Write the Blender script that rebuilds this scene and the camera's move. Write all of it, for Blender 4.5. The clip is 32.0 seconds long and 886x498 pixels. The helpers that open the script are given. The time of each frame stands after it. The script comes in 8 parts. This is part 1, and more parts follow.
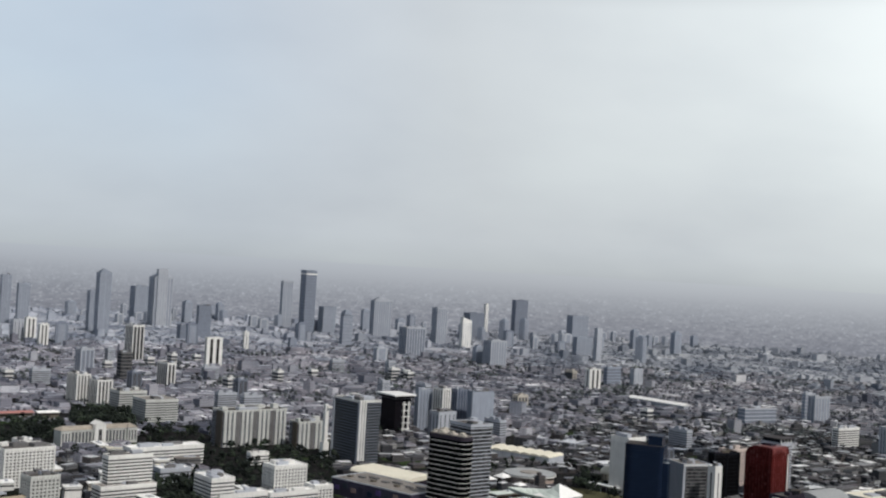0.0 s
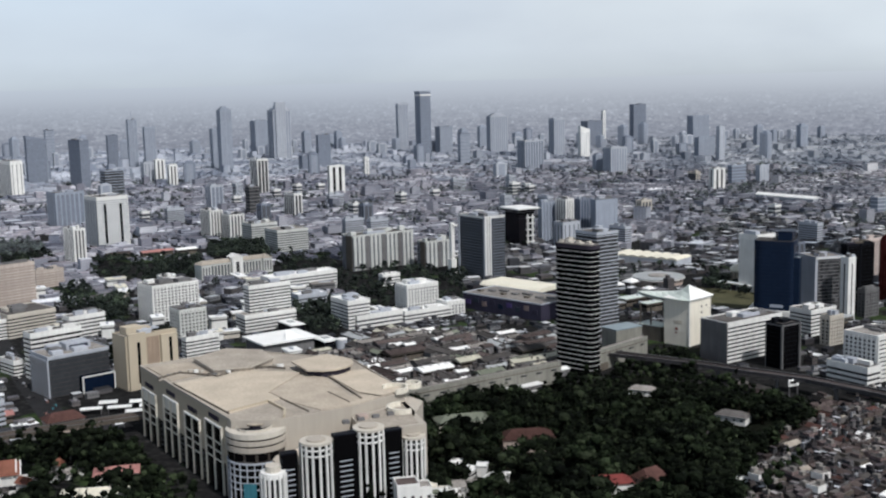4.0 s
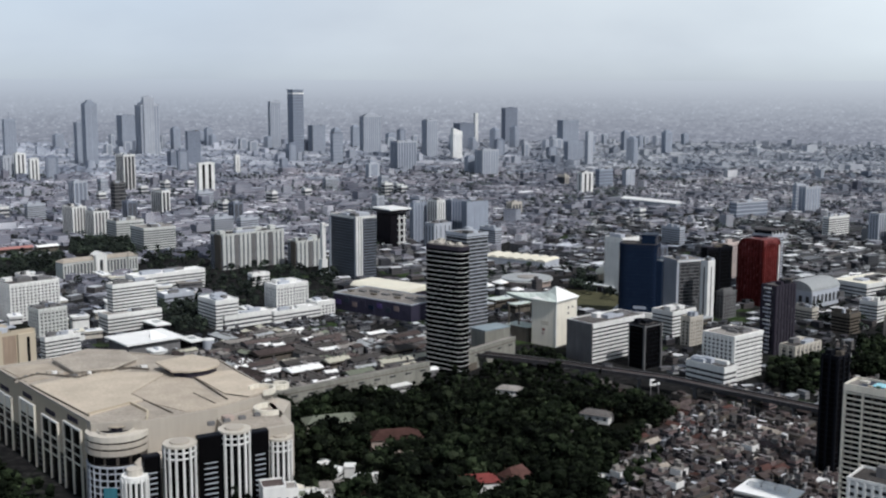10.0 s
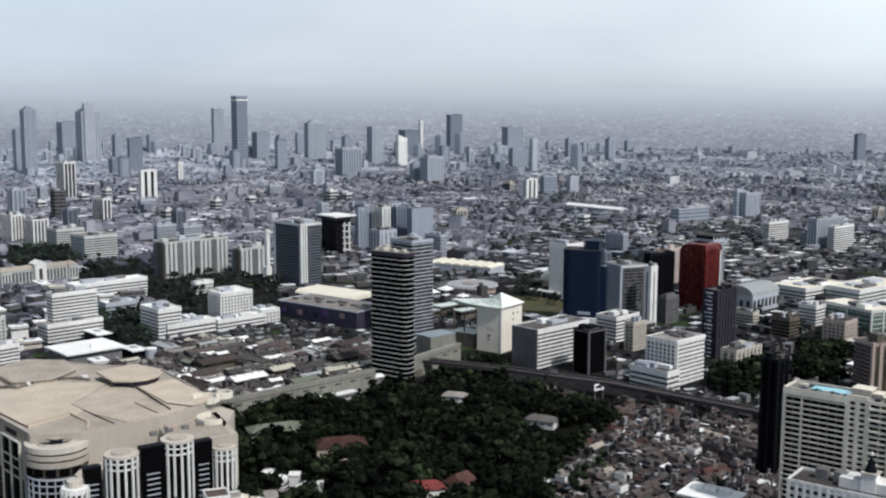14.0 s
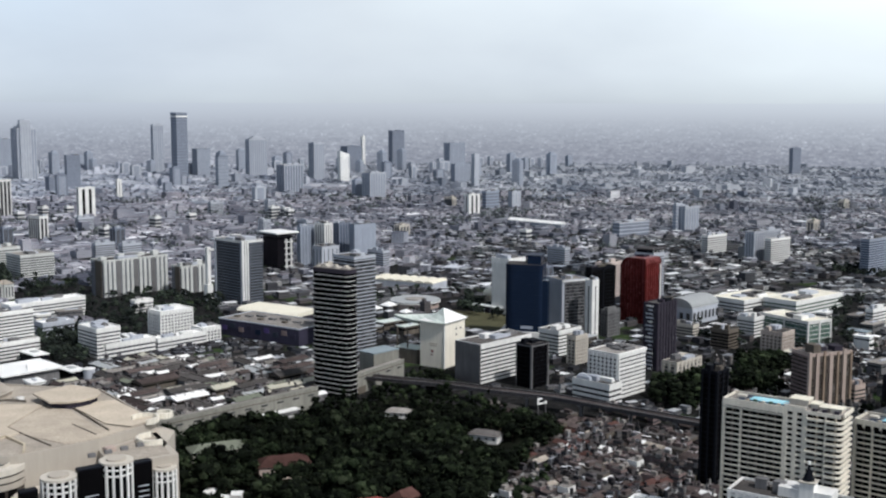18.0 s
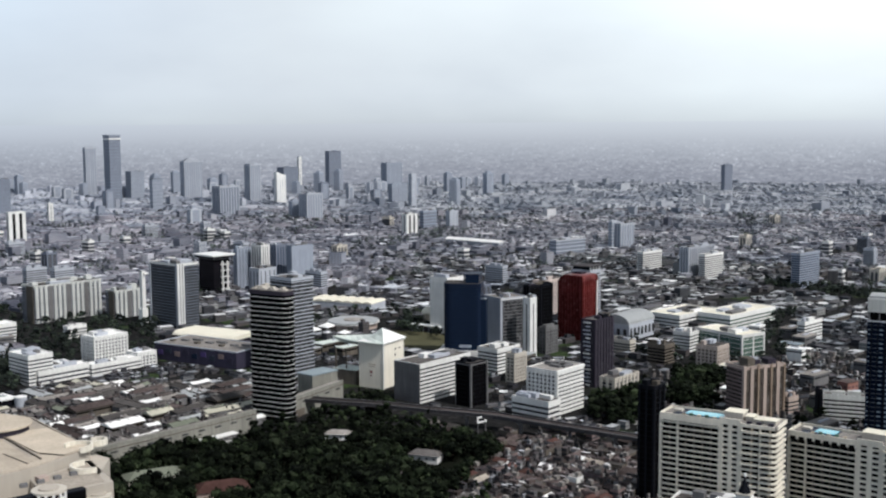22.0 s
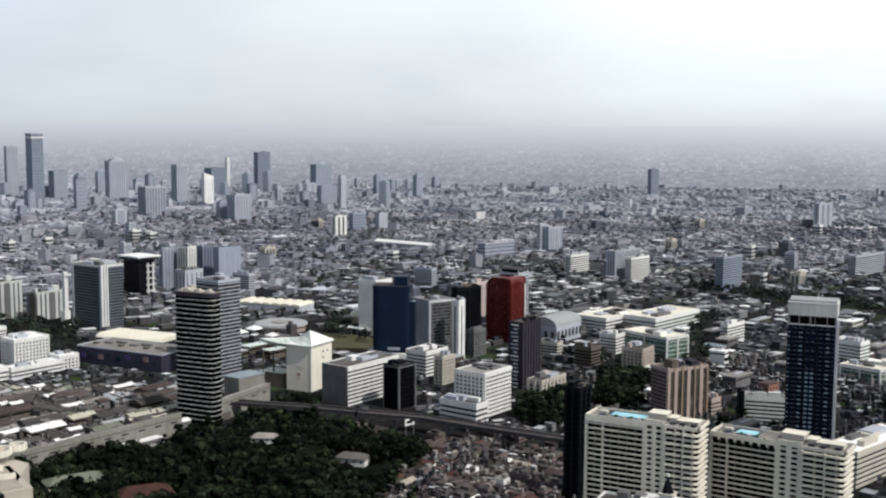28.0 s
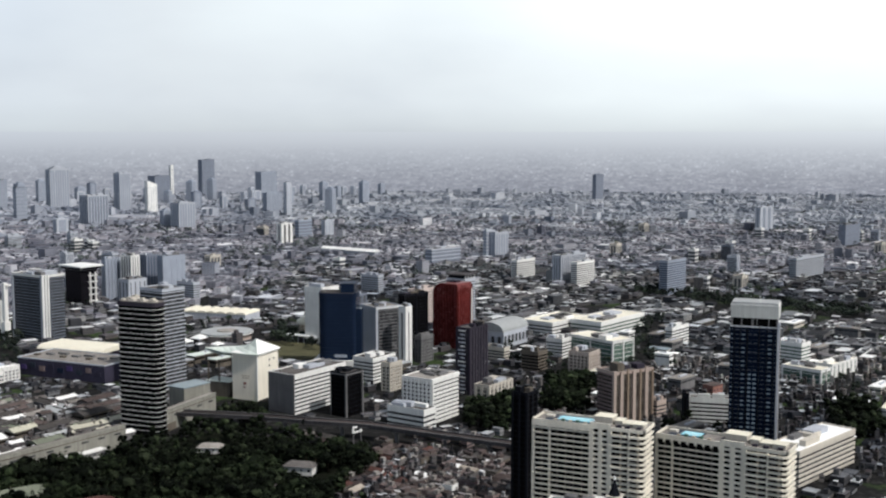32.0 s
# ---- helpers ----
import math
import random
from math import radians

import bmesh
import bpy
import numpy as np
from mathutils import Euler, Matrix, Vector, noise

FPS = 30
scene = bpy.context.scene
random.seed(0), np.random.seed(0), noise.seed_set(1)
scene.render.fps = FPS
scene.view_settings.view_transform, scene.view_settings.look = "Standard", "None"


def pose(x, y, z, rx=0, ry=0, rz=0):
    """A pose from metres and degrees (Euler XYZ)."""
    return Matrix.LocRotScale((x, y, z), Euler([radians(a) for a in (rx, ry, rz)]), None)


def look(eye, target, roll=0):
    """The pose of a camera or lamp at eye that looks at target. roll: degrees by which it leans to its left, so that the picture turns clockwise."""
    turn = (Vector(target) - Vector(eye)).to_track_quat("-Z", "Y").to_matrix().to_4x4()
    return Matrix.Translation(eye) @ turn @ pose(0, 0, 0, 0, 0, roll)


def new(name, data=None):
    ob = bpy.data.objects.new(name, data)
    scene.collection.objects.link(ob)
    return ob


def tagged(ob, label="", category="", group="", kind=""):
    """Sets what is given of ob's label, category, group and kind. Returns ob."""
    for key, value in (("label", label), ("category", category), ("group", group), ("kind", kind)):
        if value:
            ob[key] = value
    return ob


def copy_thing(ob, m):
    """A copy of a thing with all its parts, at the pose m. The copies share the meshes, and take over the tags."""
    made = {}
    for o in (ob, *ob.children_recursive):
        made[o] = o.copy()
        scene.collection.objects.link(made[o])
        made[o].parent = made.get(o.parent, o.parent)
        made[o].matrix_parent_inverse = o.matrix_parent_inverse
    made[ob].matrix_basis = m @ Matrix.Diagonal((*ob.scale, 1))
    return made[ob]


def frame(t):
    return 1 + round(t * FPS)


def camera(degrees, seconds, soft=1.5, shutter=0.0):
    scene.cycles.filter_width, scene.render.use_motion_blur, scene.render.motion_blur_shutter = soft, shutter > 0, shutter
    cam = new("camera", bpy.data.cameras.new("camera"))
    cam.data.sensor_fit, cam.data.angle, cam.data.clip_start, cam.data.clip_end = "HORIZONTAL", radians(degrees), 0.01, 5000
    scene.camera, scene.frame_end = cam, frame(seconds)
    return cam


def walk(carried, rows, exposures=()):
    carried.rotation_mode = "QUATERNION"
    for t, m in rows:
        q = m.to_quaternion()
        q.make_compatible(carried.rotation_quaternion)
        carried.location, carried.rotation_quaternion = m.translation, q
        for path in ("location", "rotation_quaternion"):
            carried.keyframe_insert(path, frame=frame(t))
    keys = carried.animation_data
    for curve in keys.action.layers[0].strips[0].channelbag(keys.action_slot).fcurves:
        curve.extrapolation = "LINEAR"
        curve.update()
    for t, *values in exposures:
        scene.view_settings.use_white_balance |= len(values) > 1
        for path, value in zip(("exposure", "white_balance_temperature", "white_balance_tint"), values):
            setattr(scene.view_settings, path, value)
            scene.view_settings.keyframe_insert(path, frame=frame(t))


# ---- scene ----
# seconds and stops: the automatic exposure dims and recovers as the view tips down, then opens slowly
EXPOSURES = [(t, e, k, 12) for t, e, k in ((0.0, -0.30, 6350), (0.5, -0.40, 6400), (1.0, -0.88, 6500), (1.5, -0.28, 6400), (2.0, -0.08, 6300), (3.0, -0.05, 6180), (4.0, -0.06, 6050), (8.0, -0.12, 6000), (13.0, -0.03, 6020), (19.0, 0.05, 6050), (25.0, 0.08, 6200), (32.0, 0.10, 6250))]
def eye_at(yaw, pitch, roll):
    """The camera rides a slowly turning roof deck of 15 m radius, 240 m above the street."""
    a = radians(yaw)
    return pose(15 * math.sin(a), 15 * (math.cos(a) - 1), 240, 90 - pitch, 0, -yaw) @ pose(0, 0, 0, 0, 0, roll)


cam = camera(42.8, 32.0, soft=2.25)
# seconds, heading to the right, tilt down and lean, in degrees
PATH = [
    (0, -0.26, -1.25, 3.36), (0.5, -1.15, 0.04, 2.73), (1, -3.19, 4.84, -0.13),
    (1.5, -5.51, 7.89, -2.16), (2, -7.59, 8.22, -2.38), (2.5, -9.02, 8.31, -2.45),
    (3, -8.34, 8.31, -2.16), (3.5, -7.18, 8.27, -1.78), (4, -6.06, 8.19, -1.37),
    (4.5, -5.01, 8.17, -0.94), (6.5, -1.82, 8.35, -0.23), (7, -1.36, 8.35, -0.14),
    (7.5, -0.96, 8.33, -0.13), (8, -0.61, 8.32, -0.06), (8.5, -0.29, 8.29, -0.03),
    (9, 0.00, 8.28, 0.00), (9.5, 0.25, 8.27, 0.07), (10, 0.46, 8.24, 0.12),
    (10.5, 0.68, 8.25, 0.11), (11, 0.97, 8.22, 0.15), (11.5, 1.35, 8.17, 0.17),
    (12, 1.74, 8.12, 0.22), (12.5, 2.13, 8.07, 0.21), (13, 2.51, 8.01, 0.24),
    (13.5, 2.88, 7.95, 0.25), (14, 3.23, 7.89, 0.23), (14.5, 3.61, 7.82, 0.24),
    (16.5, 4.99, 7.55, 0.26), (17, 5.36, 7.40, 0.26), (17.5, 5.74, 7.23, 0.17),
    (18, 6.13, 7.09, 0.10), (18.5, 6.51, 6.95, 0.00), (19, 6.91, 6.81, -0.10),
    (19.5, 7.30, 6.67, -0.20), (20, 7.68, 6.53, -0.31), (20.5, 8.07, 6.38, -0.39),
    (21, 8.46, 6.27, -0.41), (21.5, 8.87, 6.17, -0.38), (22, 9.27, 6.10, -0.37),
    (22.5, 9.70, 6.05, -0.33), (23, 10.05, 6.01, -0.27), (23.5, 10.39, 5.96, -0.20),
    (24, 10.72, 5.93, -0.16), (24.5, 11.03, 5.94, -0.09), (25, 11.33, 5.94, -0.07),
    (25.5, 11.62, 5.95, 0.01), (27.5, 12.64, 5.98, 0.19), (28, 12.85, 5.98, 0.26),
    (28.5, 13.10, 5.98, 0.28), (29, 13.37, 5.93, 0.27), (29.5, 13.68, 5.86, 0.20),
    (30, 14.02, 5.81, 0.20), (30.5, 14.41, 5.77, 0.16), (31, 14.77, 5.73, 0.07),
    (31.5, 15.16, 5.71, 0.04), (32, 15.55, 5.66, -0.02),
]
walk(cam, [(t, eye_at(a, b, c)) for t, a, b, c in PATH], EXPOSURES)

# ---- light ----
SUN_AZ, SUN_EL = radians(141), radians(52)  # over the right shoulder, clockwise from +y
BREAK_AZ = radians(78)  # thinnest cloud, low to the right
world = bpy.data.worlds.new("overcast_sky")
scene.world = world
world.use_nodes = True


def node(tree, kind, **values):
    n = tree.nodes.new(kind)
    for key, value in values.items():
        if key in n.inputs:
            n.inputs[key].default_value = value
    return n


def ramp(tree, fac, stops):
    n = tree.nodes.new("ShaderNodeValToRGB")
    e = n.color_ramp.elements
    while len(e) < len(stops):
        e.new(0.5)
    for k, (p, c) in enumerate(stops):
        e[k].position, e[k].color = p, (*c, 1)
    tree.links.new(fac, n.inputs[0])
    return n.outputs[0]


def mixed(tree, fac, a, b, blend="MIX"):
    n = tree.nodes.new("ShaderNodeMix")
    n.data_type, n.blend_type = "RGBA", blend
    for v, i in ((fac, 0), (a, 6), (b, 7)):
        if isinstance(v, (int, float)):
            n.inputs[i].default_value = v
        elif isinstance(v, tuple):
            n.inputs[i].default_value = (*v, 1)
        else:
            tree.links.new(v, n.inputs[i])
    return n.outputs[2]


def maths(tree, op, a, b=0.0, c=0.0):
    n = tree.nodes.new("ShaderNodeMath")
    n.operation = op
    for k, v in enumerate((a, b, c)):
        if isinstance(v, (int, float)):
            n.inputs[k].default_value = v
        else:
            tree.links.new(v, n.inputs[k])
    return n.outputs[0]


def build_sky():
    tree = world.node_tree
    tree.nodes.clear()
    out = tree.nodes.new("ShaderNodeOutputWorld")
    back = tree.nodes.new("ShaderNodeBackground")
    sky = tree.nodes.new("ShaderNodeTexSky")
    sky.sky_type, sky.sun_disc = "NISHITA", False
    sky.sun_elevation, sky.sun_rotation = SUN_EL, SUN_AZ
    sky.air_density, sky.dust_density = 1.5, 4.0
    where = tree.nodes.new("ShaderNodeTexCoord")
    split = tree.nodes.new("ShaderNodeSeparateXYZ")
    tree.links.new(where.outputs["Generated"], split.inputs[0])
    # cloud deck: flattened noise, paler with height in view, brightest towards a break in the cloud
    lift = maths(tree, "ADD", maths(tree, "ABSOLUTE", split.outputs[2]), 0.35)
    flat = tree.nodes.new("ShaderNodeCombineXYZ")
    tree.links.new(maths(tree, "DIVIDE", split.outputs[0], lift), flat.inputs[0])
    tree.links.new(maths(tree, "DIVIDE", split.outputs[1], lift), flat.inputs[1])
    clouds = node(tree, "ShaderNodeTexNoise", Scale=1.3, Detail=5.0, Roughness=0.5)
    tree.links.new(flat.outputs[0], clouds.inputs["Vector"])
    # the unseen sky above the view is darkened to cut the fill light
    deck = ramp(tree, split.outputs[2], [(0.0, (0.60, 0.64, 0.65)), (0.01, (0.665, 0.715, 0.72)), (0.03, (0.735, 0.79, 0.80)), (0.09, (0.785, 0.845, 0.855)), (0.235, (0.84, 0.90, 0.91)), (0.33, (0.34, 0.37, 0.40)), (1.0, (0.13, 0.145, 0.165))])
    puff = ramp(tree, clouds.outputs[0], [(0.3, (0.90, 0.90, 0.92)), (0.5, (1.0, 0.995, 1.0)), (0.7, (1.07, 1.07, 1.06))])
    deck = mixed(tree, 1.0, deck, puff, "MULTIPLY")
    # the bright break in the deck
    dot = tree.nodes.new("ShaderNodeVectorMath")
    dot.operation = "DOT_PRODUCT"
    tree.links.new(where.outputs["Generated"], dot.inputs[0])
    dot.inputs[1].default_value = (math.sin(BREAK_AZ), math.cos(BREAK_AZ), 0.25)
    glow = ramp(tree, dot.outputs["Value"], [(0.0, (0.88, 0.96, 1.06)), (0.12, (0.95, 0.98, 1.03)), (0.25, (1.0, 1.0, 1.0)), (0.5, (1.28, 1.28, 1.24)), (0.7, (1.7, 1.69, 1.6)), (1.0, (2.3, 2.25, 2.1))])
    rise = ramp(tree, split.outputs[2], [(0.0, (0.2, 0.2, 0.2)), (0.05, (0.4, 0.4, 0.4)), (0.15, (1.0, 1.0, 1.0))])
    deck = mixed(tree, 1.0, deck, mixed(tree, rise, (1.0, 1.0, 1.0), glow), "MULTIPLY")
    blue = mixed(tree, 1.0, sky.outputs[0], (0.06, 0.06, 0.06), "MULTIPLY")
    tree.links.new(mixed(tree, 0.9, blue, deck), back.inputs[0])
    back.inputs[1].default_value = 1.0
    tree.links.new(back.outputs[0], out.inputs[0])


build_sky()
sun = new("sun", bpy.data.lights.new("sun", "SUN"))
sun.data.energy, sun.data.angle, sun.data.color = 3.75, radians(4), (1.0, 0.95, 0.865)
sun.matrix_basis = look((900 * math.sin(SUN_AZ) * math.cos(SUN_EL), 900 * math.cos(SUN_AZ) * math.cos(SUN_EL), 900 * math.sin(SUN_EL)), (0, 0, 0))

# ---- materials ----


def material(name, rough=0.7, metal=0.0, sheen=0.03):
    m = bpy.data.materials.new(name)
    m.use_nodes = True
    b = m.node_tree.nodes["Principled BSDF"]
    b.inputs["Roughness"].default_value, b.inputs["Metallic"].default_value = rough, metal
    b.inputs["Specular IOR Level"].default_value = sheen
    return m, m.node_tree, b


def painted(name, colour, rough=0.75, dirt=0.18, spread=0.08, scale=0.06):
    """Weathered paint or concrete: streaks down the wall, blotches and a little change from piece to piece."""
    m, tree, b = material(name, rough)
    where = tree.nodes.new("ShaderNodeTexCoord")
    big = node(tree, "ShaderNodeTexNoise", Scale=scale, Detail=4.0)
    tree.links.new(where.outputs["Object"], big.inputs["Vector"])
    stretch = tree.nodes.new("ShaderNodeMapping")
    stretch.inputs["Scale"].default_value = (0.5, 0.5, 0.04)
    tree.links.new(where.outputs["Object"], stretch.inputs[0])
    streak = node(tree, "ShaderNodeTexNoise", Scale=1.0, Detail=3.0)
    tree.links.new(stretch.outputs[0], streak.inputs["Vector"])
    wear = maths(tree, "MULTIPLY", big.outputs[0], streak.outputs[0])
    c1 = tuple(v * (1 - dirt) for v in colour)
    col = ramp(tree, wear, [(0.12, c1), (0.4, colour)])
    info = tree.nodes.new("ShaderNodeObjectInfo")
    vary = ramp(tree, info.outputs["Random"], [(0.0, (1 - spread,) * 3), (1.0, (1 + spread,) * 3)])
    tree.links.new(mixed(tree, 1.0, col, vary, "MULTIPLY"), b.inputs["Base Color"])
    bump = node(tree, "ShaderNodeBump", Strength=0.25, Distance=0.3)
    tree.links.new(streak.outputs[0], bump.inputs["Height"])
    tree.links.new(bump.outputs[0], b.inputs["Normal"])
    return m


def glazed(name, colour, rough=0.18, pane=(3.0, 3.6), calm=False):
    """Dark window glass whose panes differ a little, with blinds here and there."""
    m, tree, b = material(name, rough, 0.0, 0.06)
    where = tree.nodes.new("ShaderNodeTexCoord")
    s = tree.nodes.new("ShaderNodeSeparateXYZ")
    tree.links.new(where.outputs["Object"], s.inputs[0])
    across = maths(tree, "FLOOR", maths(tree, "DIVIDE", maths(tree, "ADD", s.outputs[0], s.outputs[1]), pane[0]))
    up = maths(tree, "FLOOR", maths(tree, "DIVIDE", s.outputs[2], pane[1]))
    cell = tree.nodes.new("ShaderNodeCombineXYZ")
    tree.links.new(across, cell.inputs[0])
    tree.links.new(up, cell.inputs[1])
    grain = tree.nodes.new("ShaderNodeTexWhiteNoise")
    tree.links.new(cell.outputs[0], grain.inputs["Vector"])
    light = tuple(min(1, v * 1.6 + 0.025) for v in colour)
    blind = tuple(min(1, v * 2.2 + 0.09) for v in colour)
    if calm:
        light, blind = tuple(v * 1.05 for v in colour), tuple(v * 1.2 for v in colour)
    tree.links.new(ramp(tree, grain.outputs["Value"], [(0.0, tuple(v * (0.92 if calm else 0.7) for v in colour)), (0.75, light), (0.93, light), (1.0, blind)]), b.inputs["Base Color"])
    return m


WALL = {
    "white": painted("white_painted_concrete", (0.79, 0.785, 0.76), 0.75, 0.2),
    "cream": painted("cream_painted_concrete", (0.55, 0.51, 0.445), 0.75, 0.16),
    "tan": painted("tan_painted_concrete", (0.45, 0.39, 0.30), 0.75, 0.05),
    "pink": painted("pink_beige_paint", (0.44, 0.36, 0.315)),
    "grey": painted("grey_concrete", (0.178, 0.175, 0.178), 0.75, 0.35),
    "brown": painted("dark_brown_stone", (0.042, 0.037, 0.050)),
    "black": painted("black_cladding", (0.009, 0.010, 0.0135), 0.5),
    "red": painted("red_cladding", (0.135, 0.024, 0.022), 0.5, 0.6),
    "blue": painted("blue_metal_panel", (0.0130, 0.0205, 0.041), 0.4),
    "navy": painted("navy_panel", (0.038, 0.046, 0.064), 0.4),
    # bluegrey, hazegrey, darkhaze: the far towers' haze is mixed into these wall colours
    "bluegrey": painted("hazy_blue_grey_panel", (0.32, 0.355, 0.42), 0.6),
    "hazegrey": painted("pale_grey_haze_plaster", (0.44, 0.465, 0.515)),
    "darkhaze": painted("hazy_slate_panel", (0.205, 0.23, 0.285), 0.6),
    "ivory": painted("ivory_painted_concrete", (0.78, 0.735, 0.63), 0.75, 0.22),
    "rosebeige": painted("rose_beige_paint", (0.62, 0.53, 0.485)),
    "taupe": painted("taupe_plaster", (0.14, 0.122, 0.102), 0.75, 0.35),
    "green": painted("green_panel", (0.09, 0.17, 0.13)),
}
GLASS = {
    "dark": glazed("dark_window_glass", (0.026, 0.027, 0.030)),
    "black": glazed("black_window_glass", (0.0035, 0.0035, 0.004), calm=True),
    "blue": glazed("blue_window_glass", (0.0095, 0.0170, 0.036), calm=True),
    "night": glazed("night_blue_glass", (0.005, 0.010, 0.024), calm=True),
    "navy": glazed("navy_window_glass", (0.03, 0.045, 0.08), 0.3, calm=True),
    # bluegrey and darkhaze glass: lightened and blued in colour to imitate distance haze
    "bluegrey": glazed("hazy_blue_grey_window_glass", (0.265, 0.29, 0.34), 0.4, calm=True),
    "darkhaze": glazed("hazy_slate_window_glass", (0.18, 0.202, 0.248), 0.4, calm=True),
    "green": glazed("green_window_glass", (0.045, 0.078, 0.062), 0.3),
    "rose": glazed("rose_tinted_glass", (0.34, 0.285, 0.26), 0.4, calm=True),
    "smoke": glazed("smoky_window_glass", (0.075, 0.078, 0.088), 0.3, calm=True),
    "slate": glazed("slate_curtain_glass", (0.040, 0.043, 0.048), 0.3, calm=True),
    "bronze": glazed("bronze_window_glass", (0.030, 0.024, 0.020), 0.25),
    "red": glazed("red_window_glass", (0.075, 0.009, 0.008), 0.3),
}
ROOF = {
    "grey": painted("bitumen_roof", (0.11, 0.102, 0.098), 0.9, 0.4, 0.4),
    "pale": painted("pale_roof_screed", (0.29, 0.27, 0.25), 0.9, 0.45, 0.3),
    "white": painted("white_metal_roof", (0.84, 0.84, 0.82), 0.5, 0.12),
    "sand": painted("sand_roof_screed", (0.49, 0.425, 0.345), 0.9, 0.3),
    "straw": painted("straw_roof_screed", (0.56, 0.485, 0.39), 0.9, 0.25),
    "dun": painted("dun_roof_screed", (0.41, 0.365, 0.31), 0.9, 0.35),
    "metal": painted("pale_grey_metal_roof", (0.36, 0.375, 0.38), 0.65),
    "teal": painted("teal_metal_roof", (0.25, 0.30, 0.325), 0.5),
    "mint": painted("mint_metal_roof", (0.62, 0.68, 0.63), 0.5),
    "clay": painted("red_clay_tile", (0.085, 0.046, 0.040), 0.85, 0.4, 0.4),
    "brown": painted("rusty_metal_roof", (0.098, 0.078, 0.074), 0.85, 0.5, 0.5),
    "yellow": painted("yellow_metal_roof", (0.47, 0.455, 0.37), 0.6),
    "cream": painted("cream_metal_roof", (0.74, 0.70, 0.58), 0.5),
    "red": painted("red_metal_roof", (0.20, 0.055, 0.05), 0.6, 0.4),
    "rose": painted("faded_red_roof", (0.40, 0.20, 0.18), 0.7),
    "moss": painted("faded_green_roof", (0.17, 0.185, 0.145), 0.7),
    "orange": painted("orange_glazed_tile", (0.23, 0.10, 0.07), 0.6, 0.4),
}
WALL["beige"] = painted("smooth_beige_plaster", (0.44, 0.40, 0.345), 0.8, 0.1)
WALL["asphalt"] = painted("sooty_concrete", (0.085, 0.080, 0.083), 0.85, 0.4)
WALL["road"] = painted("worn_asphalt", (0.035, 0.035, 0.037), 0.9, 0.4)
WALL["caramel"] = painted("brown_stone_cladding", (0.33, 0.255, 0.195), 0.8, 0.3)
WALL["chalk"] = painted("cream_white_plaster", (0.80, 0.755, 0.65), 0.75, 0.15)
WALL["sandstone"] = painted("dull_sandstone_paint", (0.50, 0.435, 0.385), 0.8, 0.25)
WALL["putty"] = painted("putty_grey_plaster", (0.60, 0.61, 0.585), 0.8, 0.25)
WALL["steel"] = painted("steel_blue_balcony_paint", (0.19, 0.245, 0.31), 0.5, 0.2)
WALL["plum"] = painted("plum_cladding", (0.046, 0.043, 0.068), 0.6, 0.3)
WALL["violet"] = painted("violet_sign_panel", (0.085, 0.06, 0.17), 0.5, 0.3)
WALL["shop"] = painted("dark_pink_plaster", (0.23, 0.175, 0.17), 0.8, 0.4)
WALL["khaki"] = painted("grey_green_plaster", (0.30, 0.295, 0.26), 0.8, 0.35)
WALL["teal"] = painted("teal_cloth", (0.06, 0.20, 0.25), 0.7, 0.4)
WALL["coral"] = painted("coral_paint", (0.30, 0.155, 0.13))
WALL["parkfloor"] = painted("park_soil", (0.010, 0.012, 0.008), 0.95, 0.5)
WALL["lawn"] = painted("worn_grass", (0.10, 0.098, 0.058), 0.95, 0.4)


def water():
    m, tree, b = material("pool_water", 0.06, 0.0, 0.5)
    ripple = node(tree, "ShaderNodeTexNoise", Scale=1.5, Detail=2.0)
    tree.links.new(ramp(tree, ripple.outputs[0], [(0.3, (0.10, 0.40, 0.50)), (0.7, (0.22, 0.54, 0.62))]), b.inputs["Base Color"])
    bump = node(tree, "ShaderNodeBump", Strength=0.15, Distance=0.1)
    tree.links.new(ripple.outputs[0], bump.inputs["Height"])
    tree.links.new(bump.outputs[0], b.inputs["Normal"])
    return m


POOL = water()

# ---- building blocks ----
def part(name, mesh, parent, m=None, label=""):
    ob = new(name, mesh)
    ob.parent = parent
    if m is not None:
        ob.matrix_basis = m
    return tagged(ob, label)


def thing(name, label, category, m, group="", kind=""):
    ob = new(name)
    ob.matrix_basis = m
    ob.empty_display_size = 2
    return tagged(ob, label, category, group, kind)


def mesh_of(name, verts, faces, mat, smooth=False):
    me = bpy.data.meshes.new(name)
    me.from_pydata(verts, [], faces)
    me.materials.append(mat)
    if smooth:
        me.polygons.foreach_set("use_smooth", [True] * len(faces))
    me.update()
    return me


BOX_F = [(0, 3, 2, 1), (4, 5, 6, 7), (0, 1, 5, 4), (1, 2, 6, 5), (2, 3, 7, 6), (3, 0, 4, 7)]
cache = {}


def box_verts(x0, x1, y0, y1, z0, z1):
    return [(x0, y0, z0), (x1, y0, z0), (x1, y1, z0), (x0, y1, z0), (x0, y0, z1), (x1, y0, z1), (x1, y1, z1), (x0, y1, z1)]


def slab(w, d, h, mat):
    """A block standing on its base centre; alike blocks share one mesh."""
    key = (round(w, 2), round(d, 2), round(h, 2), mat.name)
    if key not in cache:
        cache[key] = mesh_of("block", box_verts(-w / 2, w / 2, -d / 2, d / 2, 0, h), BOX_F, mat)
    return cache[key]


def boxes(name, rows, mat):
    """Several blocks (x0, x1, y0, y1, z0, z1) as one mesh."""
    verts, faces = [], []
    for r in rows:
        faces += [tuple(i + len(verts) for i in f) for f in BOX_F]
        verts += box_verts(*r)
    return mesh_of(name, verts, faces, mat)


